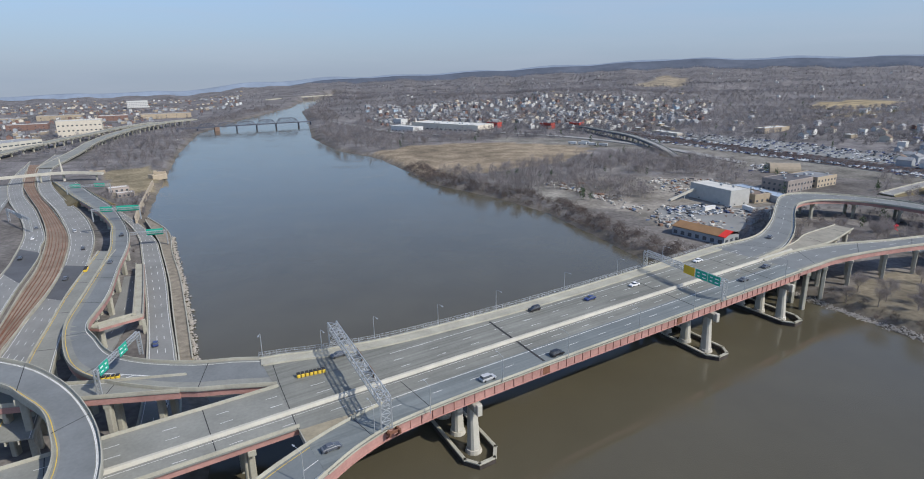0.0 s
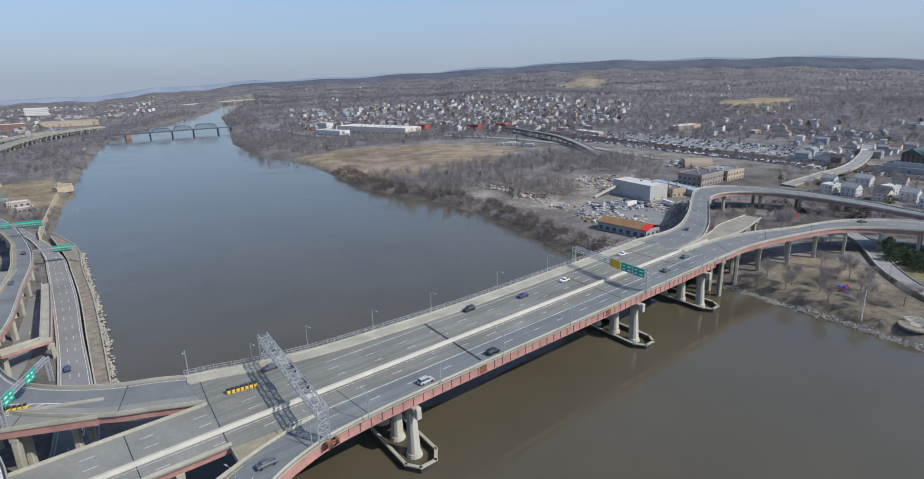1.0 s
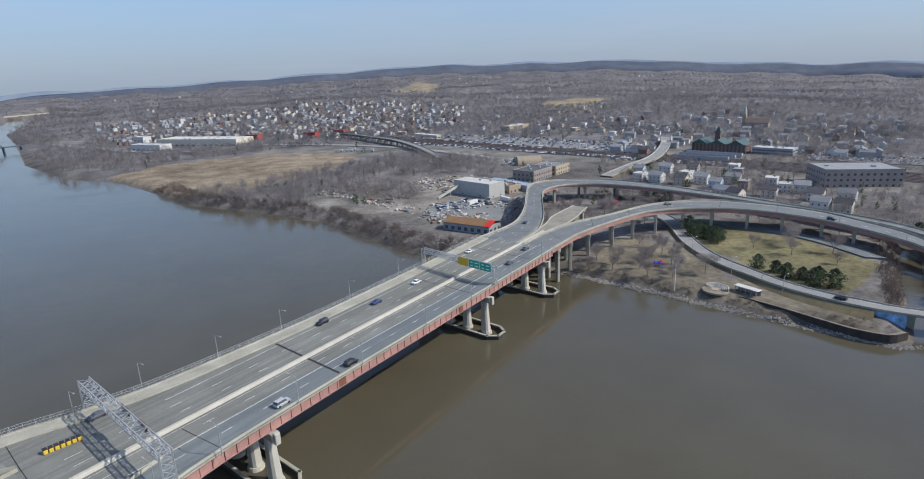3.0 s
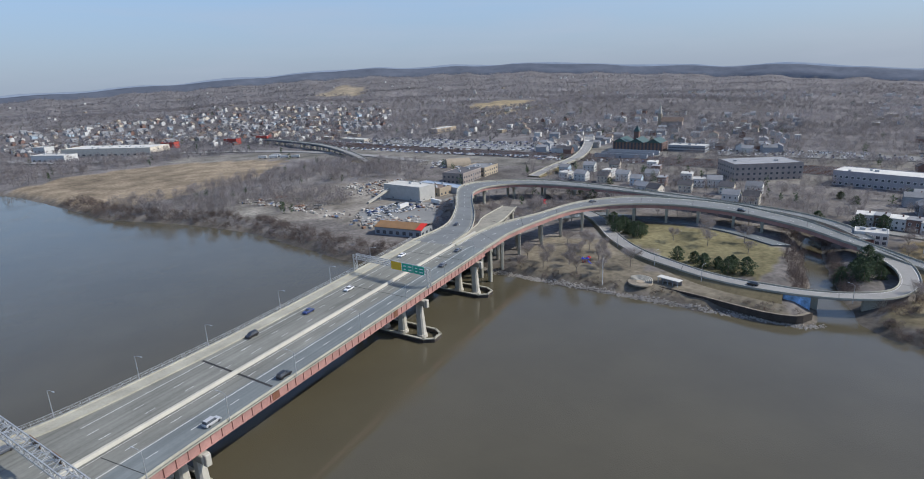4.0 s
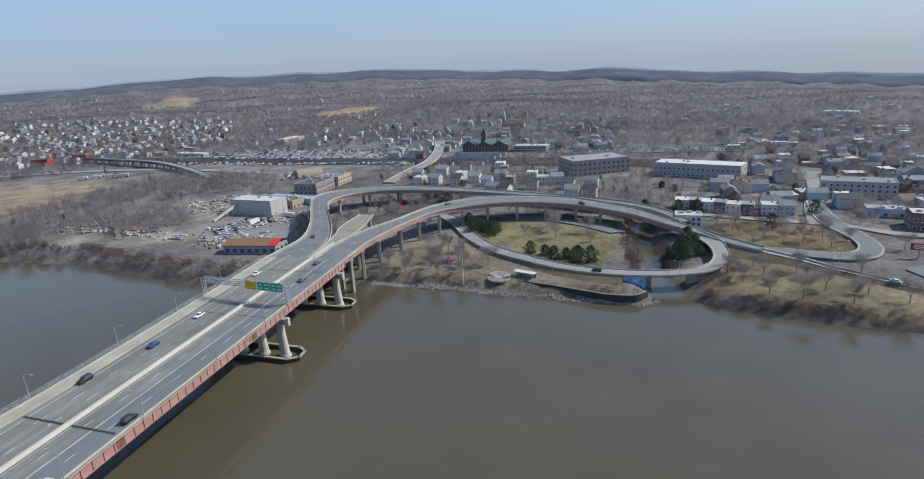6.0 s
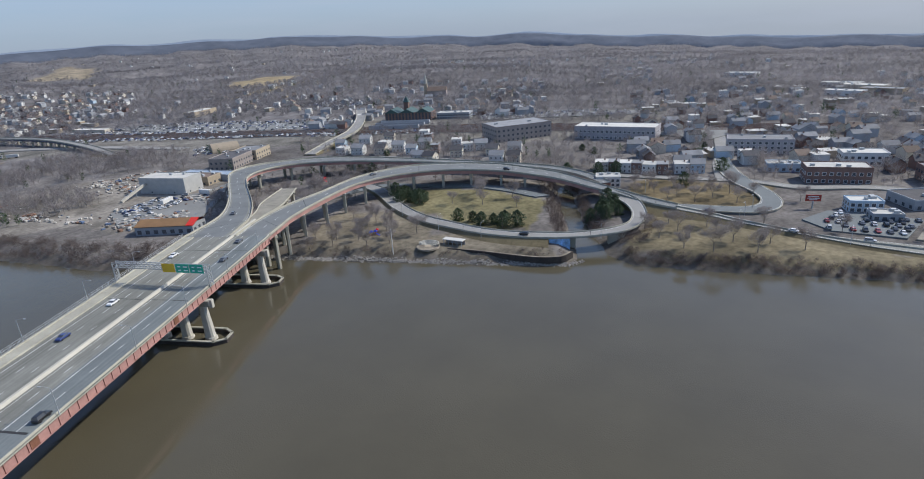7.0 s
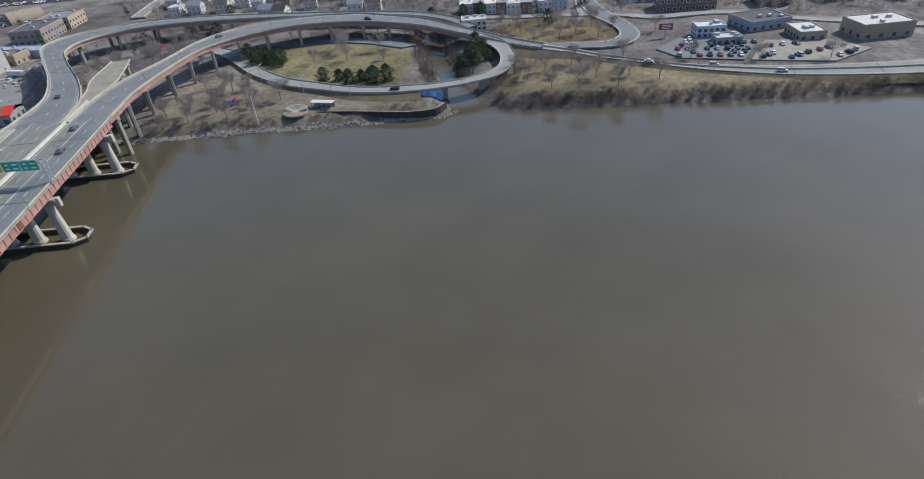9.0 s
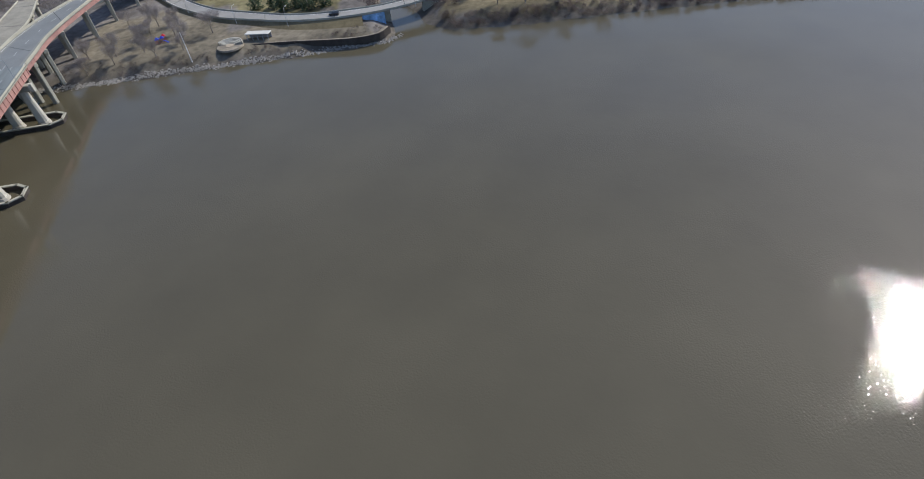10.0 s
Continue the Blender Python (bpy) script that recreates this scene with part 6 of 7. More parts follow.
M_PLAYBLUE, M_PLAYRED = mat("blue_play_plastic", (0.02, 0.05, 0.40), rough=0.4), mat("red_play_plastic", (0.50, 0.02, 0.03), rough=0.4)
for x, y, m1, m2 in ((194, 214, M_PLAYBLUE, M_PLAYRED), (262, 338, M_PLAYRED, M_PLAYRED)):
    play = thing("playground", "playground frame with coloured roofs and a slide", "playground", m=Matrix.Translation((x, y, gz(x, y))) @ Matrix.Diagonal((0.7, 0.7, 0.7, 1)))
    for i, (px, py) in enumerate(((0, 0), (3, 1.4), (-2.6, 1.8))):
        bm = bmesh.new()
        bmesh.ops.create_cone(bm, cap_ends=True, segments=4, radius1=1.9, radius2=0.1, depth=1.4, matrix=Matrix.Translation((px, py, 3.7)))
        part("roof", bm, m1 if i != 1 else m2, play)
        for a in range(4):
            bm = bmesh.new()
            add_tube(bm, (px + 0.9 * (a % 2 * 2 - 1), py + 0.9 * (a // 2 * 2 - 1), -0.2), (px + 0.9 * (a % 2 * 2 - 1), py + 0.9 * (a // 2 * 2 - 1), 3.1), 0.08, 0.08, 6)
            part("post", bm, m2, play)
    bm = bmesh.new()
    add_bar(bm, (0, -0.8, 1.6), (0.4, -4.2, 0.2), 0.9, 0.15)
    part("slide", bm, m1, play)
abut = thing("culvert_wall", "creek abutment wall with a faded blue mural", "wall")
bm = bmesh.new()
for k in range(1):
    v = [bm.verts.new(p) for p in ((225.6, 129.6, 6.4), (225.6, 129.6, 4.6), (230.2, 120.8, 0.8), (230.2, 120.8, 6.5), (226.6, 130.2, 6.4), (226.6, 130.2, 4.6), (231.2, 121.4, 0.8), (231.2, 121.4, 6.5))]
    for f in ((0, 1, 2, 3), (4, 7, 6, 5), (0, 3, 7, 4), (1, 5, 6, 2), (0, 4, 5, 1), (3, 2, 6, 7)):
        bm.faces.new([v[i] for i in f])
part("mural_wall", bm, M_MURAL, abut, "faded blue and white mural")
bm = bmesh.new()
add_box(bm, 234.2, 123.0, 2.9, 2.0, 5, 6.4, radians(40))
part("abutment", bm, M_CONC, abut)
bm = bmesh.new()
add_box(bm, 248.6, 106.0, 3.2, 2.0, 8, 7.0, radians(40))
part("abutment", bm, M_CONC, abut)
ground_road("pavement_park_path", "grey park path above a timber bulkhead", [(198.6, 171.5), (203.4, 154.5), (206.9, 137.5), (209.8, 126.4), (215.2, 118.1), (222.3, 116.8)], [(197.3, 171), (202.0, 154), (205.5, 137), (208.4, 125.8), (214.2, 116.9), (222, 115.4)], 3.7, M_PROM, (), (), category="path", thick=2.4)
bulkhead = thing("bulkhead", "dark weathered timber bulkhead along the park shore", "retaining wall", kind="structure")
sweep("timber_face", spline([(197.1, 170.9, 3.7), (201.8, 153.9, 3.7), (205.3, 136.9, 3.7), (208.2, 125.7, 3.7), (214.1, 116.7, 3.7), (222.1, 115.2, 3.7)], 3.0), [(-0.16, -2.7), (-0.16, 0.3), (0.16, 0.3), (0.16, -2.7)], M_DARK, bulkhead)
quay = thing("stone_wall", "tan stone retaining wall along the river bank", "retaining wall", kind="structure")
sweep("wall", spline([(-222, 384, 0), (-233, 404, 0), (-263, 474, 0), (-291, 541, 0)], 6.0), [(-1.2, -1.0), (-0.6, 6.2), (0.6, 6.2), (1.2, -1.0)], M_TAN, quay)
for x_, y_, rz_, w_, h_ in ((-300, 572, 1.1, 16, 5.5), (-312, 596, 0.4, 12, 4.0), (-382, 606, 0.6, 14, 3.5)):
    ruin = thing("stone_ruin", "low broken tan stone wall on a grassy knoll", "wall", m=Matrix.Translation((x_, y_, gz(x_, y_))) @ Matrix.Rotation(rz_, 4, 'Z'))
    bm = bmesh.new()
    add_box(bm, 0, 0, h_ / 2 - 0.5, w_, 2.0, h_, 0, 0.3)
    add_box(bm, -w_ / 2 + 1.5, 3, h_ / 2 - 0.2, 3.0, 6.0, h_ * 1.2, 0, 0.3)
    part("wall", bm, M_TAN, ruin)
board = thing("billboard", "red billboard on a steel post", "billboard", m=Matrix.Translation((335, 37, gz(335, 37))) @ Matrix.Rotation(radians(-68), 4, 'Z'))
bm = bmesh.new()
add_box(bm, 0, 0, 5.6, 7.2, 0.4, 3.4)
face = part("panel", bm, M_REDWALL, board)
for i, (w_, z_) in enumerate(((4.8, 6.4), (5.6, 5.55), (3.8, 4.7))):
    bm = bmesh.new()
    add_box(bm, 0, -0.24, z_, w_, 0.06, 0.36)
    part("bar", bm, M_SIGNW, face)
bm = bmesh.new()
add_tube(bm, (0, 0, -0.5), (0, 0, 4), 0.4, 0.4, 8)
part("post", bm, M_STEEL, board)


# ---------------------------------------------------------------- cars
def car_proto(color, label, suv=False):
    paint_m = mat("car_paint", color, rough=0.3, vary=0.05, size=2, fine=0.5, spec=0.6)
    ob = thing("car", label, "car", "cars")
    L, W, h0 = 4.6, 1.84, 0.30
    bm = bmesh.new()
    prof = [(-2.3, h0), (-2.3, 0.75), (-2.15, 0.95), (-0.95 if not suv else -2.1, 1.0), (1.1, 1.0), (2.15, 0.85), (2.3, 0.6), (2.3, h0)]
    a, b = [bm.verts.new((x, -W / 2, z)) for x, z in prof], [bm.verts.new((x, W / 2, z)) for x, z in prof]
    bm.faces.new(a)
    bm.faces.new(b[::-1])
    for i in range(len(prof)):
        bm.faces.new([a[i], b[i], b[(i + 1) % len(prof)], a[(i + 1) % len(prof)]])
    bmesh.ops.recalc_face_normals(bm, faces=bm.faces[:])
    bmesh.ops.bevel(bm, geom=bm.edges[:], offset=0.06, segments=1, affect='EDGES')
    part("body", bm, paint_m, ob)
    top = 1.72 if suv else 1.45
    lo, hi = ((-2.15, 1.15), (-1.95, 0.55)) if suv else ((-1.75, 1.15), (-1.05, 0.45))
    bm = bmesh.new()
    v = [bm.verts.new(p) for p in ((lo[0], -0.84, 0.98), (lo[1], -0.84, 0.98), (lo[1], 0.84, 0.98), (lo[0], 0.84, 0.98), (hi[0], -0.68, top - 0.08), (hi[1], -0.68, top - 0.08), (hi[1], 0.68, top - 0.08), (hi[0], 0.68, top - 0.08))]
    for f in ((0, 1, 5, 4), (1, 2, 6, 5), (2, 3, 7, 6), (3, 0, 4, 7), (4, 5, 6, 7)):
        bm.faces.new([v[i] for i in f])
    part("glazing", bm, M_GLASS, ob, "dark car glass")
    bm = bmesh.new()
    add_box(bm, (hi[0] + hi[1]) / 2, 0, top - 0.04, hi[1] - hi[0] + 0.1, 1.42, 0.09, 0, 0.03)
    part("roof", bm, paint_m, ob)
    for x in (-1.45, 1.42):
        for y in (-0.86, 0.86):
            bm = bmesh.new()
            add_tube(bm, (x, y - 0.1, 0.33), (x, y + 0.1, 0.33), 0.33, 0.33, 12)
            part("wheel", bm, M_JOINT, ob)
    return ob


CARS = [car_proto((0.02, 0.02, 0.022), "black sport utility car with dark glass", True), car_proto((0.70, 0.70, 0.69), "white saloon car with dark glass"), car_proto((0.42, 0.43, 0.44), "silver hatchback car with dark glass", True), car_proto((0.09, 0.10, 0.12), "dark grey saloon car with dark glass"),
        car_proto((0.03, 0.05, 0.16), "dark blue saloon car with dark glass"), car_proto((0.30, 0.03, 0.03), "dark red saloon car with dark glass"), car_proto((0.60, 0.58, 0.52), "beige tall car with dark glass", True)]
USED = set()


def put_car(k, x, y, z, rz):
    m = Matrix.Translation((x, y, z)) @ Matrix.Rotation(rz, 4, 'Z')
    if k not in USED:
        USED.add(k)
        CARS[k].matrix_basis = m
        return
    copy_thing(CARS[k], m)


for k, s, n, back in ((3, -13.5, -19.6, 0), (2, 33, -14.8, 0), (0, 58, -14.8, 0), (3, 160, -10.3, 0), (3, 182, -6.5, 0), (1, 121, 10.6, 1), (0, 74, 14.4, 1), (4, 97, 10.4, 1), (3, 4.5, 21.5, 1), (1, 166, 14.6, 1)):
    p = on_bridge(s, n)
    put_car(k, p.x, p.y, p.z + 0.01, BRZ + (math.pi if back else 0))
for k, line, line2, i, f in ((3, sl, sr, 30, 0.3), (0, sl, sr, 54, 0.7), (4, s2l, s2r, 4, 0.25), (1, s2l, s2r, 15, 0.75), (2, s2l, s2r, 22, 0.25), (6, s2l, s2r, 29, 0.75), (3, nl, nr, 10, 0.4), (0, ll, lr, 30, 0.5), (3, al, ar, 44, 0.6), (0, al, ar, 60, 0.4),
                             (1, rvl, rvr, 20, 0.6), (4, rvl, rvr, 28, 0.3), (3, nwl, nwr, 20, 0.4), (0, nwl, nwr, 30, 0.6), (2, nwl, nwr, 38, 0.3), (1, swl, swr, 22, 0.5), (3, swl, swr, 30, 0.7), (0, swl, swr, 14, 0.3)):
    i = min(i, len(line) - 2)
    p, q = line[i].lerp(line2[i], f), line[i + 1].lerp(line2[i + 1], f)
    put_car(k, p.x, p.y, p.z + 0.02, math.atan2(q.y - p.y, q.x - p.x))


def car_park(name, label, pts, z, surface):
    """A paved area with its edges in plan."""
    bm = bmesh.new()
    f = bm.faces.new([bm.verts.new((x, y, z)) for x, y in pts])
    g = bmesh.ops.extrude_face_region(bm, geom=[f])
    bmesh.ops.translate(bm, verts=[v for v in g["geom"] if isinstance(v, bmesh.types.BMVert)], vec=(0, 0, -1.5))
    bmesh.ops.recalc_face_normals(bm, faces=bm.faces[:])
    return tagged(part(name, bm, surface), label, "pavement", kind="structure")


STATION_LOT = [(328, 890), (405, 835), (500, 600), (492, 535), (440, 530), (392, 640), (352, 745)]
car_park("pavement_car_lot", "grey asphalt car lot", [(312, 38), (300, 24), (303, -4), (334, -9), (338, 8), (332, 30)], 4.85, M_BLUEDECK)
car_park("pavement_gravel_lot", "pale gravel and asphalt yard with parked cars", [(303, -7), (308, -42), (330, -58), (342, -42), (336, -12)], 4.83, M_STUB)
car_park("pavement_station_lot", "grey asphalt station car park", STATION_LOT, 5.3, M_ASPHALT)
car_park("pavement_long_lot", "grey asphalt long-stay car park", [(575, 425), (665, 255), (640, 235), (545, 400)], 5.3, M_ASPHALT)
car_park("pavement_yard", "gravel and asphalt scrap yard", [(128, 362), (160, 330), (196, 366), (226, 405), (200, 396), (172, 412), (140, 402)], 4.75, M_ASPHALT)
car_park("pavement_school_lot", "empty grey school car park", [(515, 190), (570, 165), (560, 120), (505, 135)], 5.3, M_ASPHALT)
rng = random.Random(9)
for row in range(6):
    for i in range(9):
        x, y = 302 + row * 5.6 + i * 0.9, 30 - i * 4.6 - row * 1.2
        if rng.random() < 0.72 and in_shape(np.array([x]), np.array([y]), [(311, 37), (301, 23), (304, -3), (333, -8), (337, 8), (331, 29)])[0] and (x - 335) ** 2 + (y - 11) ** 2 > 130:
            put_car(rng.choice((0, 1, 2, 3, 4, 3, 1, 5)), x, y, 4.87, radians(15) + rng.choice((0, math.pi)))
for x, y, k in ((308, -12, 0), (311, -14, 3), (314, -16, 1), (309, -24, 4), (313, -27, 2), (318, -31, 0), (323, -36, 5), (327, -40, 3), (316, -44, 1), (321, -48, 0), (326, -51, 2), (331, -26, 3), (329, -20, 1), (326, -15, 4)):
    put_car(k, x, y, 4.85, radians(18) + rng.uniform(-0.4, 0.4))
for row in range(5):
    for i in range(11):
        x, y = 140 + i * 4.6 + row * 1.5, 372 + row * 6.5 + i * 1.5
        if rng.random() < 0.5 and in_shape(np.array([x]), np.array([y]), [(128, 362), (160, 330), (196, 366), (226, 405), (200, 396), (172, 412), (140, 402)])[0]:
            put_car(rng.choice((1, 2, 6, 0, 3, 4, 2)), x, y, 4.77, radians(100) + rng.uniform(-1.2, 1.2))


def far_cars(name, places, rz, z, seed):
    """Many small parked cars joined by colour."""
    rg = random.Random(seed)
    by = {}
    for x, y in places:
        by.setdefault(rg.choice((0, 1, 2, 3, 4, 1, 2)), []).append((x, y, rz + rg.choice((0, math.pi)) + rg.uniform(-0.04, 0.04)))
    for k, group in by.items():
        for piece in CARS[k].children:
            if piece.name.startswith("wheel"):
                continue
            src, polys = [v.co.copy() for v in piece.data.vertices], [tuple(p.vertices) for p in piece.data.polygons]
            verts, faces = [], []
            for x, y, a in group:
                n0, ca, sa_ = len(verts), math.cos(a), math.sin(a)
                verts += [(x + ca * p.x - sa_ * p.y, y + sa_ * p.x + ca * p.y, z + p.z) for p in src]
                faces += [tuple(i + n0 for i in f) for f in polys]
            tagged(link_mesh(name, verts, faces, piece.data.materials[0]), "rows of far parked cars", "cars", kind="stuff")


def rows_in(shape, rz, gap, pitch, fill, seed):
    rg = random.Random(seed)
    c, s_ = math.cos(rz), math.sin(rz)
    cx, cy = np.mean([p[0] for p in shape]), np.mean([p[1] for p in shape])
    out = []
    for i in range(-40, 41):
        for j in range(-90, 91):
            u, v = i * gap + (2.6 if i % 2 else 0), j * pitch
            x, y = cx + c * u - s_ * v, cy + s_ * u + c * v
            if rg.random() < fill:
                out.append((x, y))
    xs, ys = np.array([p[0] for p in out]), np.array([p[1] for p in out])
    ok = in_shape(xs, ys, shape)
    return [p for p, k in zip(out, ok) if k]


far_cars("parked_cars", rows_in(STATION_LOT, radians(35), 16, 3.0, 0.55, 3), radians(35), 5.32, 4)
far_cars("parked_cars", rows_in([(575, 425), (665, 255), (640, 235), (545, 400)], radians(28), 13, 3.0, 0.6, 5), radians(28), 5.32, 6)
far_cars("parked_cars", rows_in([(582, 463), (602, 433), (626, 364), (657, 302), (640, 296), (600, 370), (566, 446)], radians(28), 8, 2.9, 0.7, 15), radians(28), 5.32, 16)
far_cars("parked_cars", rows_in([(560, 790), (690, 760), (640, 640), (560, 660)], radians(35), 14, 3.0, 0.6, 17), radians(35), gz(610, 710) + 0.4, 18)
far_cars("parked_cars", rows_in([(-60, 985), (-20, 960), (-170, 1080), (-200, 1060)], radians(50), 10, 3.0, 0.5, 7), radians(50), gz(-100, 1020) + 0.1, 8)
far_cars("parked_cars", rows_in([(410, 60), (440, 70), (455, 52), (425, 44)], radians(18), 7, 2.9, 0.7, 9), radians(18), gz(430, 56), 10)
far_cars("parked_cars", rows_in([(300, 590), (330, 560), (300, 530), (275, 550)], radians(18), 9, 2.9, 0.6, 9), radians(18), gz(300, 560) + 0.05, 10)

far_cars("parked_cars", rows_in([(206, 905), (222, 912), (462, 425), (444, 415)], radians(29), 9, 3.1, 0.62, 21), radians(29), 5.0, 22)
far_cars("parked_cars", rows_in([(270, 925), (300, 900), (352, 745), (392, 640), (380, 640), (330, 745)], radians(29), 10, 3.0, 0.5, 23), radians(29), 5.3, 24)

# rail yard tracks beside the station
M_YARDBALLAST = mat("dark_ballast", (0.225, 0.210, 0.196), rough=0.95, vary=0.35, size=9, fine=0.7, spec=0.1)
tracks = thing("station_tracks", "parallel railway tracks and platforms by the station", "railway", kind="structure")
for k in range(7):
    line = spline([(262 - k * 7, 930, 4.9), (395 - k * 7, 640 - k * 3, 5.0), (500 - k * 7, 420 - k * 3, 5.0), (560 - k * 7, 250, 5.0), (610 - k * 6, 60, 5.0)], 25)
    sweep("ballast", line, [(-2.4, -1.0), (-1.9, 0.25), (1.9, 0.25), (2.4, -1.0)], M_YARDBALLAST, tracks)
    for d in (-0.72, 0.72):
        sweep("rail", line, [(d - 0.12, 0.2), (d - 0.12, 0.45), (d + 0.12, 0.45), (d + 0.12, 0.2)], M_RUST, tracks)

# scrap and vehicles in the yard
M_SCRAP = [mat("scrap_metal", (0.24, 0.215, 0.19), vary=0.5, size=2, fine=0.5), mat("pale_rubble", (0.42, 0.40, 0.36), vary=0.3, size=2, fine=0.5), mat("rusty_scrap", (0.20, 0.12, 0.085), vary=0.5, size=2, fine=0.5), mat("blue_scrap", (0.10, 0.14, 0.22), vary=0.3)]
yg = random.Random(31)
for m_i, m_ in enumerate(M_SCRAP):
    bm = bmesh.new()
    made = 0
    while made < (260, 330, 120, 40)[m_i]:
        cx, cy = yg.choice(((176, 470), (212, 500), (150, 352), (135, 370), (158, 395), (196, 385), (88, 470), (104, 440), (115, 400), (180, 505), (206, 455), (225, 470), (90, 495)))
        x, y = cx + yg.gauss(0, 9), cy + yg.gauss(0, 9)
        if not in_shape(np.array([x]), np.array([y]), YARD)[0] or (x - 190) ** 2 + (y - 420) ** 2 < 26 ** 2 or (x - 143) ** 2 + (y - 328) ** 2 < 17 ** 2:
            continue
        k = yg.uniform(0.6, 2.2)
        add_box(bm, x, y, gz(x, y) + k * 0.3, k * yg.uniform(0.7, 2.6), k, k * yg.uniform(0.5, 0.9), yg.uniform(0, 3.1), 0.15 * k)
        made += 1
    tagged(part("scrap_heap", bm, m_), "scattered scrap, rubble and machine parts on gravel", "scrap", kind="stuff")


def trailer(x, y, rz, m_, label):
    ob = thing("trailer", label, "trailer", "yard trailers", m=Matrix.Translation((x, y, gz(x, y))) @ Matrix.Rotation(radians(rz), 4, 'Z'))
    bm = bmesh.new()
    add_box(bm, 0, 0, 2.5, 11, 2.5, 2.8, 0, 0.06)
    part("body", bm, m_, ob)
    for i in (-4, -2.8, 3.6):
        bm = bmesh.new()
        add_tube(bm, (i, -1.2, 0.5), (i, 1.2, 0.5), 0.5, 0.5, 10)
        part("axle", bm, M_JOINT, ob)


for x, y, rz, m_, lb in ((150, 782, 150, M_WHITEWALL, "white trailer parked beside the field"), (162, 774, 150, M_WHITEWALL, "white trailer parked beside the field"), (174, 766, 150, M_WHITEWALL, "white trailer parked beside the field"), (186, 757, 148, M_WHITEWALL, "white trailer parked beside the field"), (168, 786, 150, M_WHITEWALL, "white trailer parked beside the field"), (172, 392, 30, M_WHITEWALL, "white box trailer parked in a yard"), (198, 388, 100, M_WHITEWALL, "white box trailer parked in a yard"), (142, 350, -55, M_GREYWALL, "grey trailer parked behind a warehouse"), (216, 440, -60, M_WHITEWALL, "white box trailer beside the plant")):
    trailer(x, y, rz, m_, lb)

# ---------------------------------------------------------------- trees, shrubs and rocks
def thin(m, share=0.45):
    """Lets part of the light through to the far side, as a tangle of thin twigs does."""
    N, L = m.node_tree.nodes, m.node_tree.links
    b, o = N["Principled BSDF"], N["Material Output"]
    glow, mix = N.new("ShaderNodeBsdfTranslucent"), N.new("ShaderNodeMixShader")
    L.new(b.inputs["Base Color"].links[0].from_socket, glow.inputs["Color"])
    mix.inputs[0].default_value = share
    L.new(b.outputs[0], mix.inputs[1])
    L.new(glow.outputs[0], mix.inputs[2])
    L.new(mix.outputs[0], o.inputs["Surface"])
    return m


M_TWIG = thin(mat("bare_twigs", (0.265, 0.240, 0.232), rough=0.95, vary=0.40, size=15, fine=1.5, spec=0.1))
M_SHRUB = thin(mat("winter_shrubs", (0.152, 0.124, 0.113), rough=0.95, vary=0.4, size=10, fine=1.2, spec=0.1), 0.35)
M_BARK = mat("grey_bark", (0.23, 0.20, 0.175), rough=0.95, vary=0.3, size=3, fine=0.3, spec=0.1)
M_PINE = thin(mat("pine_needles", (0.082, 0.112, 0.066), rough=0.85, vary=0.45, size=3, fine=0.5, spec=0.2), 0.3)
M_HILL = thin(mat("hill_twigs", (0.250, 0.236, 0.240), rough=0.95, vary=0.55, size=190, fine=24, spec=0.1), 0.62)
M_ROCK = mat("pale_riprap", (0.285, 0.265, 0.235), rough=0.9, vary=0.3, size=4, fine=0.5, bump=0.03)
nrg = np.random.default_rng(11)


def tri_object(name, tris, material, parent=None):
    """One mesh of loose triangles (n, 3, 3)."""
    n = len(tris)
    me = bpy.data.meshes.new(name)
    me.vertices.add(n * 3)
    me.vertices.foreach_set("co", np.ascontiguousarray(tris, dtype=np.float32).ravel())
    me.loops.add(n * 3)
    me.loops.foreach_set("vertex_index", np.arange(n * 3, dtype=np.int32))
    me.polygons.add(n)
    me.polygons.foreach_set("loop_start", np.arange(0, n * 3, 3, dtype=np.int32))
    me.update(calc_edges=True)
    me.materials.append(material)
    ob = new(name, me)
    ob.parent = parent
    return ob


def unit(v):
    return v / (np.linalg.norm(v, axis=-1, keepdims=True) + 1e-9)


def twigs(base, h, rad, n, wid, low=0.25, length=0.28, up=0.6):
    """n slender twigs for each tree: base (k, 3), height and crown radius (k,)."""
    k = len(base)
    u = unit(nrg.normal(size=(k, n, 3)))
    q = nrg.random((k, n, 1)) ** 0.45
    mid = base[:, None] + np.concatenate([np.zeros((k, 2)), (h * (low + (1 - low) / 2))[:, None]], 1)[:, None]
    ext = np.stack([rad, rad, h * (1 - low) / 2], 1)[:, None]
    a = mid + u * q * ext
    d = unit(u * [1, 1, 0.5] + [0, 0, up] + 0.5 * nrg.normal(size=(k, n, 3)))
    ln = (h * length)[:, None, None] * nrg.uniform(0.5, 1.2, (k, n, 1))
    side = unit(np.cross(d, nrg.normal(size=(k, n, 3)))) * wid * nrg.uniform(0.6, 1.4, (k, n, 1))
    return np.stack([a - side - d * ln / 2, a + side - d * ln / 2, a + d * ln / 2], 2).reshape(-1, 3, 3)


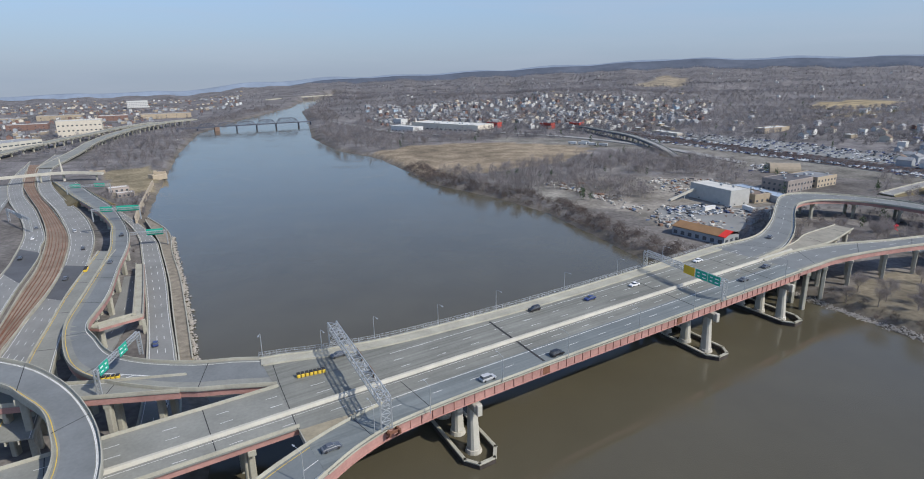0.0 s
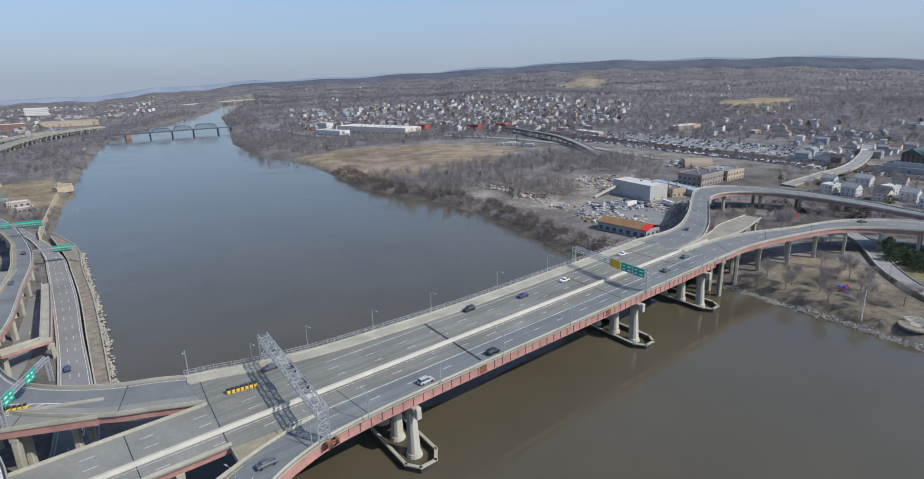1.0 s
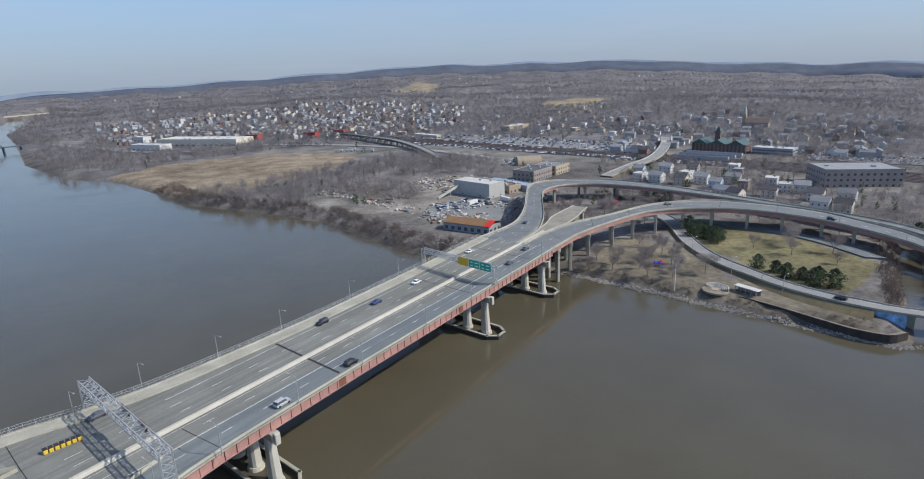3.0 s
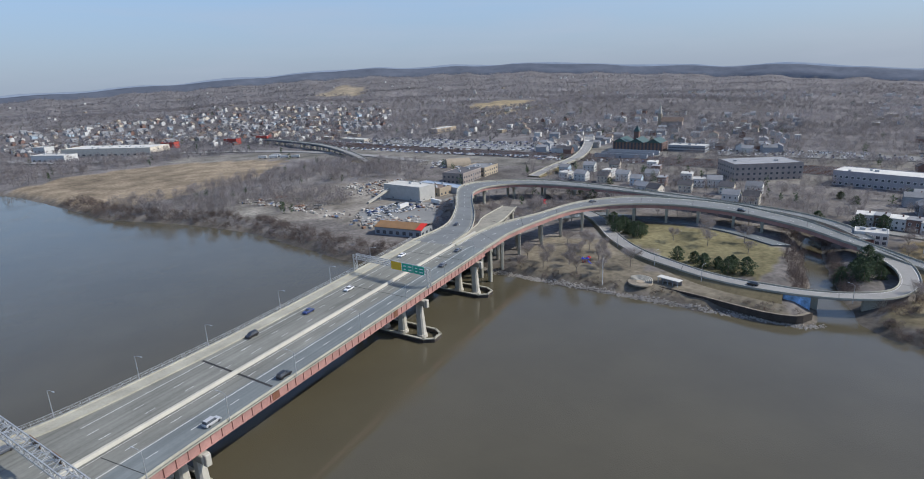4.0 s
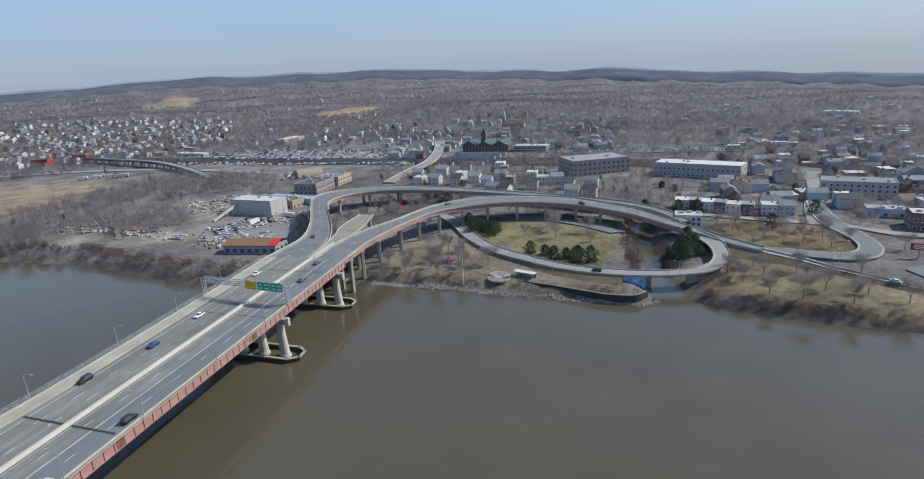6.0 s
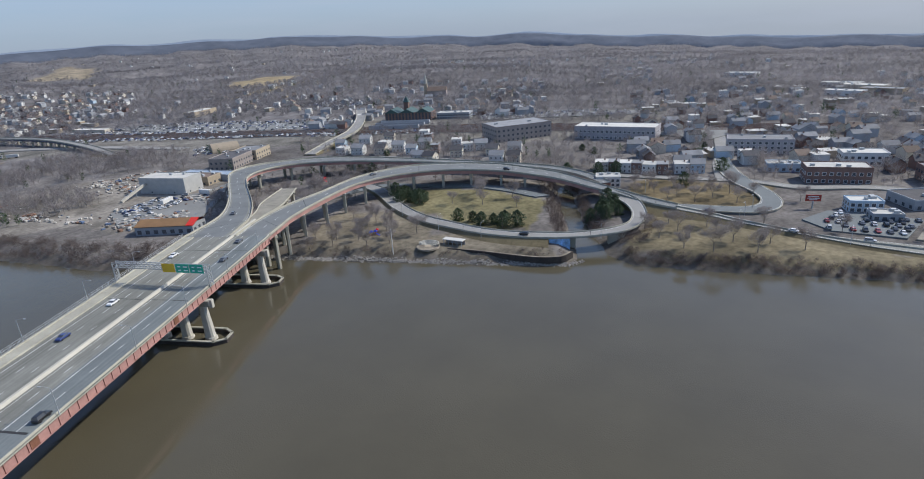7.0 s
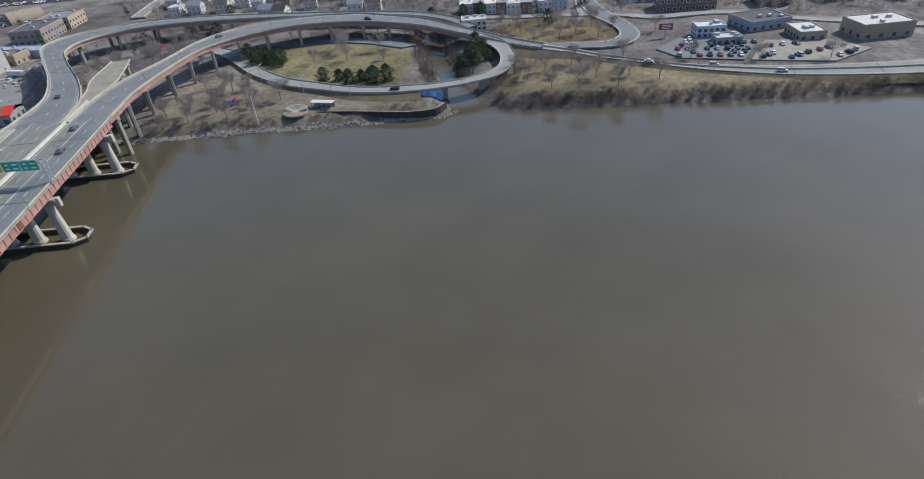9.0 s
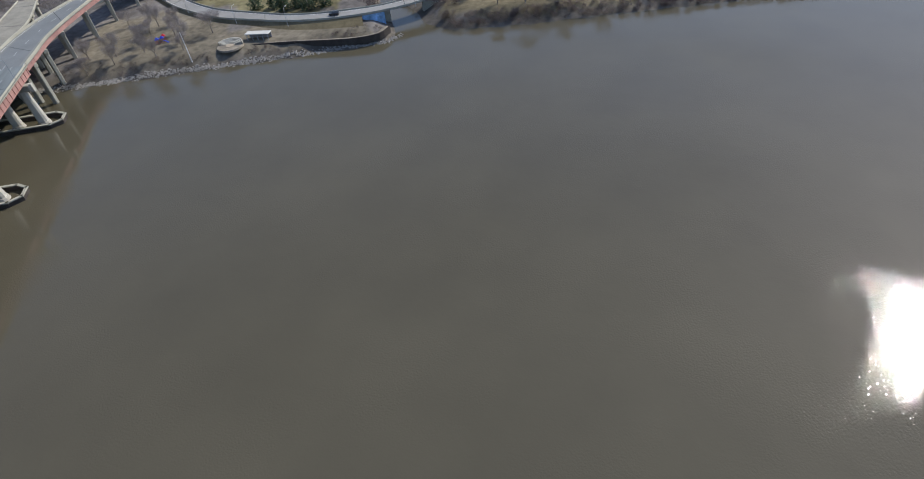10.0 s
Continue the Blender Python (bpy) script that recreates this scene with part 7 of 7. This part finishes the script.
def trunks(base, h, w):
    k = len(base)
    a = nrg.uniform(0, math.pi, k)
    out = []
    for t in (0, math.pi / 2):
        s_ = np.stack([np.cos(a + t), np.sin(a + t), 0 * a], 1) * w
        out.append(np.stack([base - s_ - [0, 0, 0.5], base + s_ - [0, 0, 0.5], base + np.stack([0 * h, 0 * h, h * 0.75], 1)], 1))
    return np.concatenate(out)


ROAD_POINTS = []
for l, r in ((sl, sr), (s2l, s2r), (nl, nr), (ll, lr), (al, ar), (nwl, nwr), (swl, swr), (rvl, rvr), (rl, rr), (gl, gr), (stl, str_)):
    ROAD_POINTS += [((a + b) / 2).xy for a, b in zip(l, r)]
for ob in list(bpy.data.objects):
    if ob.name.split(".")[0] in ("road_surface", "deck") and ob.data:
        vs_ = ob.data.vertices
        ROAD_POINTS += [Vector(((vs_[i].co.x + vs_[i + 1].co.x) / 2, (vs_[i].co.y + vs_[i + 1].co.y) / 2)) for i in range(0, len(vs_) - 1, 4)]
ROAD_POINTS = np.array([(p[0], p[1]) for p in ROAD_POINTS])
BUILT = np.array([(a, b, c) for a, b, c in SOLID])


def clear(x, y, road=9.0, built=1.0):
    """Which of the places are free of roads and buildings."""
    ok = np.ones(len(x), bool)
    for i in range(0, len(x), 2000):
        xs, ys = x[i:i + 2000, None], y[i:i + 2000, None]
        ok[i:i + 2000] &= ((xs - ROAD_POINTS[:, 0]) ** 2 + (ys - ROAD_POINTS[:, 1]) ** 2).min(1) > road ** 2
        ok[i:i + 2000] &= (((xs - BUILT[:, 0]) ** 2 + (ys - BUILT[:, 1]) ** 2) > (BUILT[:, 2] * built) ** 2).all(1)
    return ok


def spots(shape, n, d0=2.0, d1=1e9, road=9.0):
    """n free places inside a shape, between d0 and d1 metres from the water."""
    p = np.array(shape)
    lo, hi = p.min(0), p.max(0)
    x, y = nrg.uniform(lo[0], hi[0], n * 8), nrg.uniform(lo[1], hi[1], n * 8)
    d = river_distance(x, y)
    ok = in_shape(x, y, shape) & (d > d0) & (d < d1) & ~in_shape(x, y, FORT)
    x, y = x[ok][:n * 2], y[ok][:n * 2]
    ok = clear(x, y, road, 0.8)
    return x[ok][:n], y[ok][:n]


def wood(name, label, x, y, h0, h1, n, wid, material=None, spread=0.36, low=0.2, stems=True):
    h = nrg.uniform(h0, h1, len(x))
    base = np.stack([x, y, height(x, y)], 1)
    t = twigs(base, h, h * spread * nrg.uniform(0.8, 1.25, len(x)), n, wid, low)
    if stems:
        t = np.concatenate([t, trunks(base, h, 0.16)])
    return tagged(tri_object(name, t, material or M_TWIG), label, "trees", kind="stuff")


# bank woods and shrubs
W_MID = [(-30, 560), (40, 578), (120, 645), (240, 690), (262, 560), (218, 524), (150, 545), (70, 512), (60, 440), (20, 480)]
wood("woodland", "bare grey-brown winter woodland beside the yard", *spots(W_MID, 420), 8, 14, 110, 0.085)
W_INNER = [(60, 505), (92, 455), (118, 430), (150, 440), (155, 500), (110, 530)]
wood("woodland", "bare winter trees round a gravel clearing", *spots(W_INNER, 130), 7, 12, 110, 0.08)
W_NORTH = [(-245, 960), (-175, 800), (-112, 742), (-62, 806), (60, 850), (120, 900), (60, 960), (-60, 950), (-180, 1040), (-280, 1180), (-340, 1330), (-420, 1600), (-360, 1600), (-250, 1250)]
wood("woodland", "bare winter woodland on the far river bank", *spots(W_NORTH, 620), 9, 15, 70, 0.14)
W_FAR = [(-440, 1640), (-530, 2280), (-555, 2800), (-430, 2800), (-300, 2200), (-330, 1650)]
wood("woodland", "bare winter woodland far up the river", *spots(W_FAR, 320), 10, 16, 34, 0.3)
W_WEST = [(-275, 520), (-300, 570), (-380, 780), (-470, 1040), (-520, 1300), (-535, 1800), (-600, 1800), (-570, 1300), (-545, 1050), (-490, 800), (-420, 640), (-350, 560)]
wood("woodland", "bare winter trees along the west bank", *spots(W_WEST, 560), 7, 12, 80, 0.12)
SHORE_E = [(-60, 620), (-26, 531), (32, 462), (63, 411), (96, 310), (122, 271), (150, 262), (150, 300), (110, 352), (95, 420), (50, 500), (0, 560), (-40, 640)]
wood("shore_shrubs", "dense bare shrubs along the river bank", *spots(SHORE_E, 760, 0.3, 20, 5), 2.6, 6.0, 120, 0.06, M_SHRUB, 0.55, 0.0, False)
SHORE_S = [(226, 95), (238, 62), (252, 18), (273, -38), (289, -80), (315, -150), (328, -150), (301, -80), (286, -38), (271, 20), (254, 64), (246, 98)]
wood("shore_shrubs", "dense bare shrubs along the river bank", *spots(SHORE_S, 700, 0.2, 8.0, 5), 1.8, 3.8, 120, 0.05, M_SHRUB, 0.6, 0.0, False)
SHORE_P = [(150, 255), (166, 216), (184, 178), (202, 140), (215, 112), (222, 120), (208, 145), (190, 182), (172, 220), (158, 258)]
wood("shore_shrubs", "low reddish-brown shrubs above the riprap", *spots(SHORE_P, 300, 3.4, 11, 3), 0.8, 2.2, 90, 0.04, M_SHRUB, 0.7, 0.0, False)
CREEKSIDE = [(240, 118), (262, 118), (275, 128), (330, 168), (352, 190), (330, 200), (262, 150), (232, 128)]
wood("creek_shrubs", "bare shrubs and saplings along a creek", *spots(CREEKSIDE, 260, 0.5, 14, 5), 2.5, 6.0, 100, 0.05, M_SHRUB, 0.5, 0.0)
wood("loop_shrubs", "dense bare shrubs at a bridge abutment", *spots([(240, 92), (268, 92), (290, 104), (262, 104), (244, 103)], 40, 1.0, 60, 4), 2.5, 4.5, 120, 0.05, M_SHRUB, 0.6, 0.0, False)
RAMPSIDE = [(150, 300), (168, 330), (190, 375), (215, 395), (260, 395), (300, 375), (320, 340), (330, 300), (300, 310), (280, 345), (235, 355), (205, 335), (180, 300)]
wood("ramp_shrubs", "bare bushes and young trees round the ramps", *spots(RAMPSIDE, 110, 2, 1e9, 8), 3, 7, 100, 0.06)
N_YARD = [(230, 690), (300, 560), (262, 520), (240, 470), (215, 525)]
wood("woodland", "bare winter trees beside the car park", *spots(N_YARD, 110), 6, 10, 100, 0.08)
WESTBANK2 = [(-228, 412), (-262, 505), (-300, 520), (-330, 545), (-300, 470), (-262, 430)]
wood("woodland", "bare bushes by the riverside pavilion", *spots(WESTBANK2, 60, 2, 1e9, 7), 3, 7, 100, 0.08)
wood("roadside_shrubs", "brown bushes between highway ramps", *spots([(-160, 262), (-205, 345), (-190, 330), (-142, 226), (-128, 180), (-140, 200)], 45, 1, 1e9, 3), 1.2, 2.6, 90, 0.05, M_SHRUB, 0.7, 0.0, False)

# town and hill woods
def sector(n, az0, az1, r0, r1, road=10.0):
    az, r = np.radians(nrg.uniform(az0, az1, n)), np.exp(nrg.uniform(math.log(r0), math.log(r1), n))
    x, y = r * np.sin(az), r * np.cos(az)
    ok = (river_distance(x, y) > 25)
    for shape in (CLEARINGS[0], CLEARINGS[1], FIELD, YARD, LAWN, [(300, 860), (480, 590), (500, 520), (400, 495), (300, 570), (255, 690)], [(575, 425), (665, 255), (640, 235), (545, 400)]):
        ok &= ~in_shape(x, y, shape)
    x, y = x[ok], y[ok]
    ok = clear(x, y, road, 0.9)
    return x[ok], y[ok]


wood("town_trees", "bare street trees between the town houses", *sector(2700, 36, 104, 390, 1000, 7), 6, 11, 120, 0.075)
wood("town_trees", "bare trees among hillside houses", *sector(4600, -10, 45, 1000, 2200), 7, 12, 50, 0.18)
wood("hill_wood", "bare winter woods on the far hills", *sector(15000, -6, 106, 850, 3200), 7, 13, 56, 0.21, M_HILL, stems=False)
wood("hill_wood", "bare winter woods behind the town", *sector(5600, 44, 106, 620, 2100, 8), 7, 12, 46, 0.17, M_HILL, stems=False)
wood("hill_wood", "bare winter woods on the far ridge", *sector(13000, -12, 106, 2000, 4750), 9, 14, 24, 0.5, M_HILL, stems=False)
wood("hill_wood", "bare winter woods beyond the west bank", *sector(4200, -56, -8, 900, 4700), 7, 11, 40, 0.30, M_HILL, stems=False)


ex, ey = sector(420, -8, 104, 420, 2600)
eh = nrg.uniform(7, 12, len(ex))
eb = np.stack([ex, ey, height(ex, ey)], 1)
tagged(tri_object("evergreens", twigs(eb, eh, eh * 0.25, 60, 0.32, 0.0, 0.22, 0.2), M_PINE), "dark evergreen trees dotted over the town and hills", "trees", kind="stuff")

# single trees
def limb(bm, a, d, ln, r, depth, rg, tips):
    b = a + d * ln
    add_tube(bm, a, b, r, r * 0.6, 5)
    if depth == 0:
        tips.append(b)
        return
    for _ in range(rg.choice((2, 3))):
        e = (d + Vector((rg.gauss(0, 0.5), rg.gauss(0, 0.5), rg.gauss(0.15, 0.3)))).normalized()
        limb(bm, b, e, ln * rg.uniform(0.6, 0.85), r * 0.58, depth - 1, rg, tips)
    tips.append(b)


def bare_tree(seed, h):
    rg = random.Random(seed)
    ob = thing("bare_tree", "leafless grey-brown tree with a spreading crown", "tree", "park trees")
    bm = bmesh.new()
    add_tube(bm, (0, 0, -0.5), (0, 0, h * 0.28), 0.24, 0.18, 7)
    part("trunk", bm, M_BARK, ob)
    bm, tips = bmesh.new(), []
    for k in range(5):
        a = k * 1.257 + rg.uniform(-0.3, 0.3)
        d = Vector((math.cos(a) * 0.6, math.sin(a) * 0.6, rg.uniform(0.7, 1.2))).normalized()
        limb(bm, Vector((0, 0, h * rg.uniform(0.2, 0.28))), d, h * 0.26, 0.065, 2, rg, tips)
    part("branchwork", bm, M_BARK, ob)
    p = np.array([tuple(t) for t in tips])
    t = twigs(p - [0, 0, h * 0.10], np.full(len(p), h * 0.22), np.full(len(p), h * 0.14), 62, 0.020, 0.0, 0.6)
    tri_object("crown", t, M_TWIG, ob)
    return ob


BARE = [bare_tree(1, 10.5), bare_tree(2, 9), bare_tree(3, 12)]


def pine(seed, h):
    rg = np.random.default_rng(seed)
    ob = thing("pine_tree", "dark green pine tree with a full uneven crown", "tree", "pine trees")
    bm = bmesh.new()
    add_tube(bm, (0, 0, -0.5), (0, 0, h * 0.9), 0.22, 0.06, 7)
    part("trunk", bm, M_BARK, ob)
    n = 1250
    z = rg.uniform(0.06, 1.0, n)
    a = rg.uniform(0, 6.283, n)
    lobes = 1 + 0.38 * np.sin(a * 3 + z * 9 + seed) + 0.22 * np.sin(a * 5 - z * 17)
    r = (np.sin(np.clip(z * 0.86 + 0.14, 0, 1) * math.pi) ** 0.7 + 0.06) * h * 0.40 * rg.uniform(0.25, 1.0, n) ** 0.5 * lobes
    c = np.stack([np.cos(a) * r, np.sin(a) * r, z * h - 0.10 * r], 1)
    d = unit(np.stack([np.cos(a), np.sin(a), rg.uniform(-0.3, 0.6, n)], 1) + 0.5 * rg.normal(size=(n, 3)))
    s_ = unit(np.cross(d, rg.normal(size=(n, 3))))
    ln, w = rg.uniform(0.4, 0.9, (n, 1)), rg.uniform(0.12, 0.3, (n, 1))
    tri_object("crown", np.stack([c - s_ * w - d * ln / 2, c + s_ * w - d * ln / 2, c + d * ln / 2], 1), M_PINE, ob)
    return ob


PINES = [pine(5, 7.5), pine(6, 6.2), pine(7, 8.5)]
trg = random.Random(21)


def plant(protos, places):
    seen = set()
    for x, y in places:
        k = trg.randrange(len(protos))
        m = Matrix.Translation((x, y, gz(x, y) - 0.1)) @ Matrix.Rotation(trg.uniform(0, 6.28), 4, 'Z')
        if k not in seen:
            seen.add(k)
            protos[k].matrix_basis = m
            continue
        t = copy_thing(protos[k], m)
        t.scale = (trg.uniform(0.8, 1.2),) * 3


plant(PINES, [(233, 190), (236, 182), (234, 175), (238, 170), (236, 163), (241, 157), (243, 166), (246, 246), (250, 240), (253, 234), (256, 242), (252, 250), (258, 236), (257, 250), (262, 244), (255, 258), (261, 256), (249, 232), (270, 130), (276, 125), (281, 119), (285, 126), (277, 133), (289, 133), (292, 126), (284, 132), (273, 122), (296, 132),
              (300, 352), (306, 346), (311, 338), (296, 322), (318, 350), (352, 108), (360, 168), (398, 98), (438, 128), (352, 362), (420, 200), (430, 215), (500, 60), (520, 40), (560, 80), (470, 130), (366, 158), (350, 186)])
plant(BARE, [(164, 230), (172, 222), (178, 226), (184, 216), (180, 206), (190, 222), (196, 204), (202, 214), (206, 196), (200, 226), (210, 230), (188, 198), (214, 222), (174, 238), (208, 246), (216, 240), (264, 196), (276, 206), (284, 188), (270, 176), (286, 214), (258, 214),
             (248, 74), (256, 88), (262, 76), (270, 84), (276, 68), (266, 58), (258, 46), (272, 44), (280, 92), (270, 30), (264, 98), (282, 74), (250, 62),
             (322, 126), (330, 118), (338, 124), (346, 112), (328, 104), (340, 98), (352, 92), (334, 86), (346, 80), (356, 104), (360, 120), (322, 92), (318, 106), (352, 128), (362, 84), (330, 72), (348, 68), (340, 134), (356, 140),
             (300, 20), (304, -10), (298, 52), (346, 44), (312, -40), (320, 210), (352, 232), (346, 260), (330, 282), (240, 280), (226, 272), (250, 300), (232, 310), (214, 300), (262, 318), (246, 330), (278, 322), (290, 300), (224, 330), (206, 318)])

# riprap along the park shore and the promenade
def riprap(pts, n, spread, label, r0=0.22, r1=0.65, lift=0.1):
    tris = []
    seg = np.cumsum([0] + [math.dist(a, b) for a, b in zip(pts, pts[1:])])
    for _ in range(n):
        f = nrg.uniform(0, seg[-1])
        x, y = np.interp(f, seg, [p[0] for p in pts]) + nrg.normal(0, spread), np.interp(f, seg, [p[1] for p in pts]) + nrg.normal(0, spread)
        c = np.array([x, y, max(gz(x, y), -0.1) + lift])
        r = nrg.uniform(r0, r1)
        ring_ = c + np.array([[1, 0, 0], [0, 1, 0], [-1, 0, 0], [0, -1, 0], [0, 0, 0.75], [0, 0, -0.5]]) * r * nrg.uniform(0.7, 1.3, (6, 1))
        for i in range(4):
            tris.append(ring_[[i, (i + 1) % 4, 4]])
            tris.append(ring_[[(i + 1) % 4, i, 5]])
    tagged(tri_object("riprap", np.array(tris), M_ROCK), label, "rocks", kind="stuff")


riprap([(147, 253.5), (165, 216.5), (183, 178.5), (201, 140.5), (214, 114.5), (222, 110.5)], 1500, 0.8, "pale rough riprap rocks along the waterline")
riprap([(-95.5, 186.5), (-115.8, 226.8), (-139.8, 272.8), (-164.5, 317.5), (-187, 361)], 650, 0.7, "pale boulders along the riverside promenade", 0.3, 0.9, 0.5)
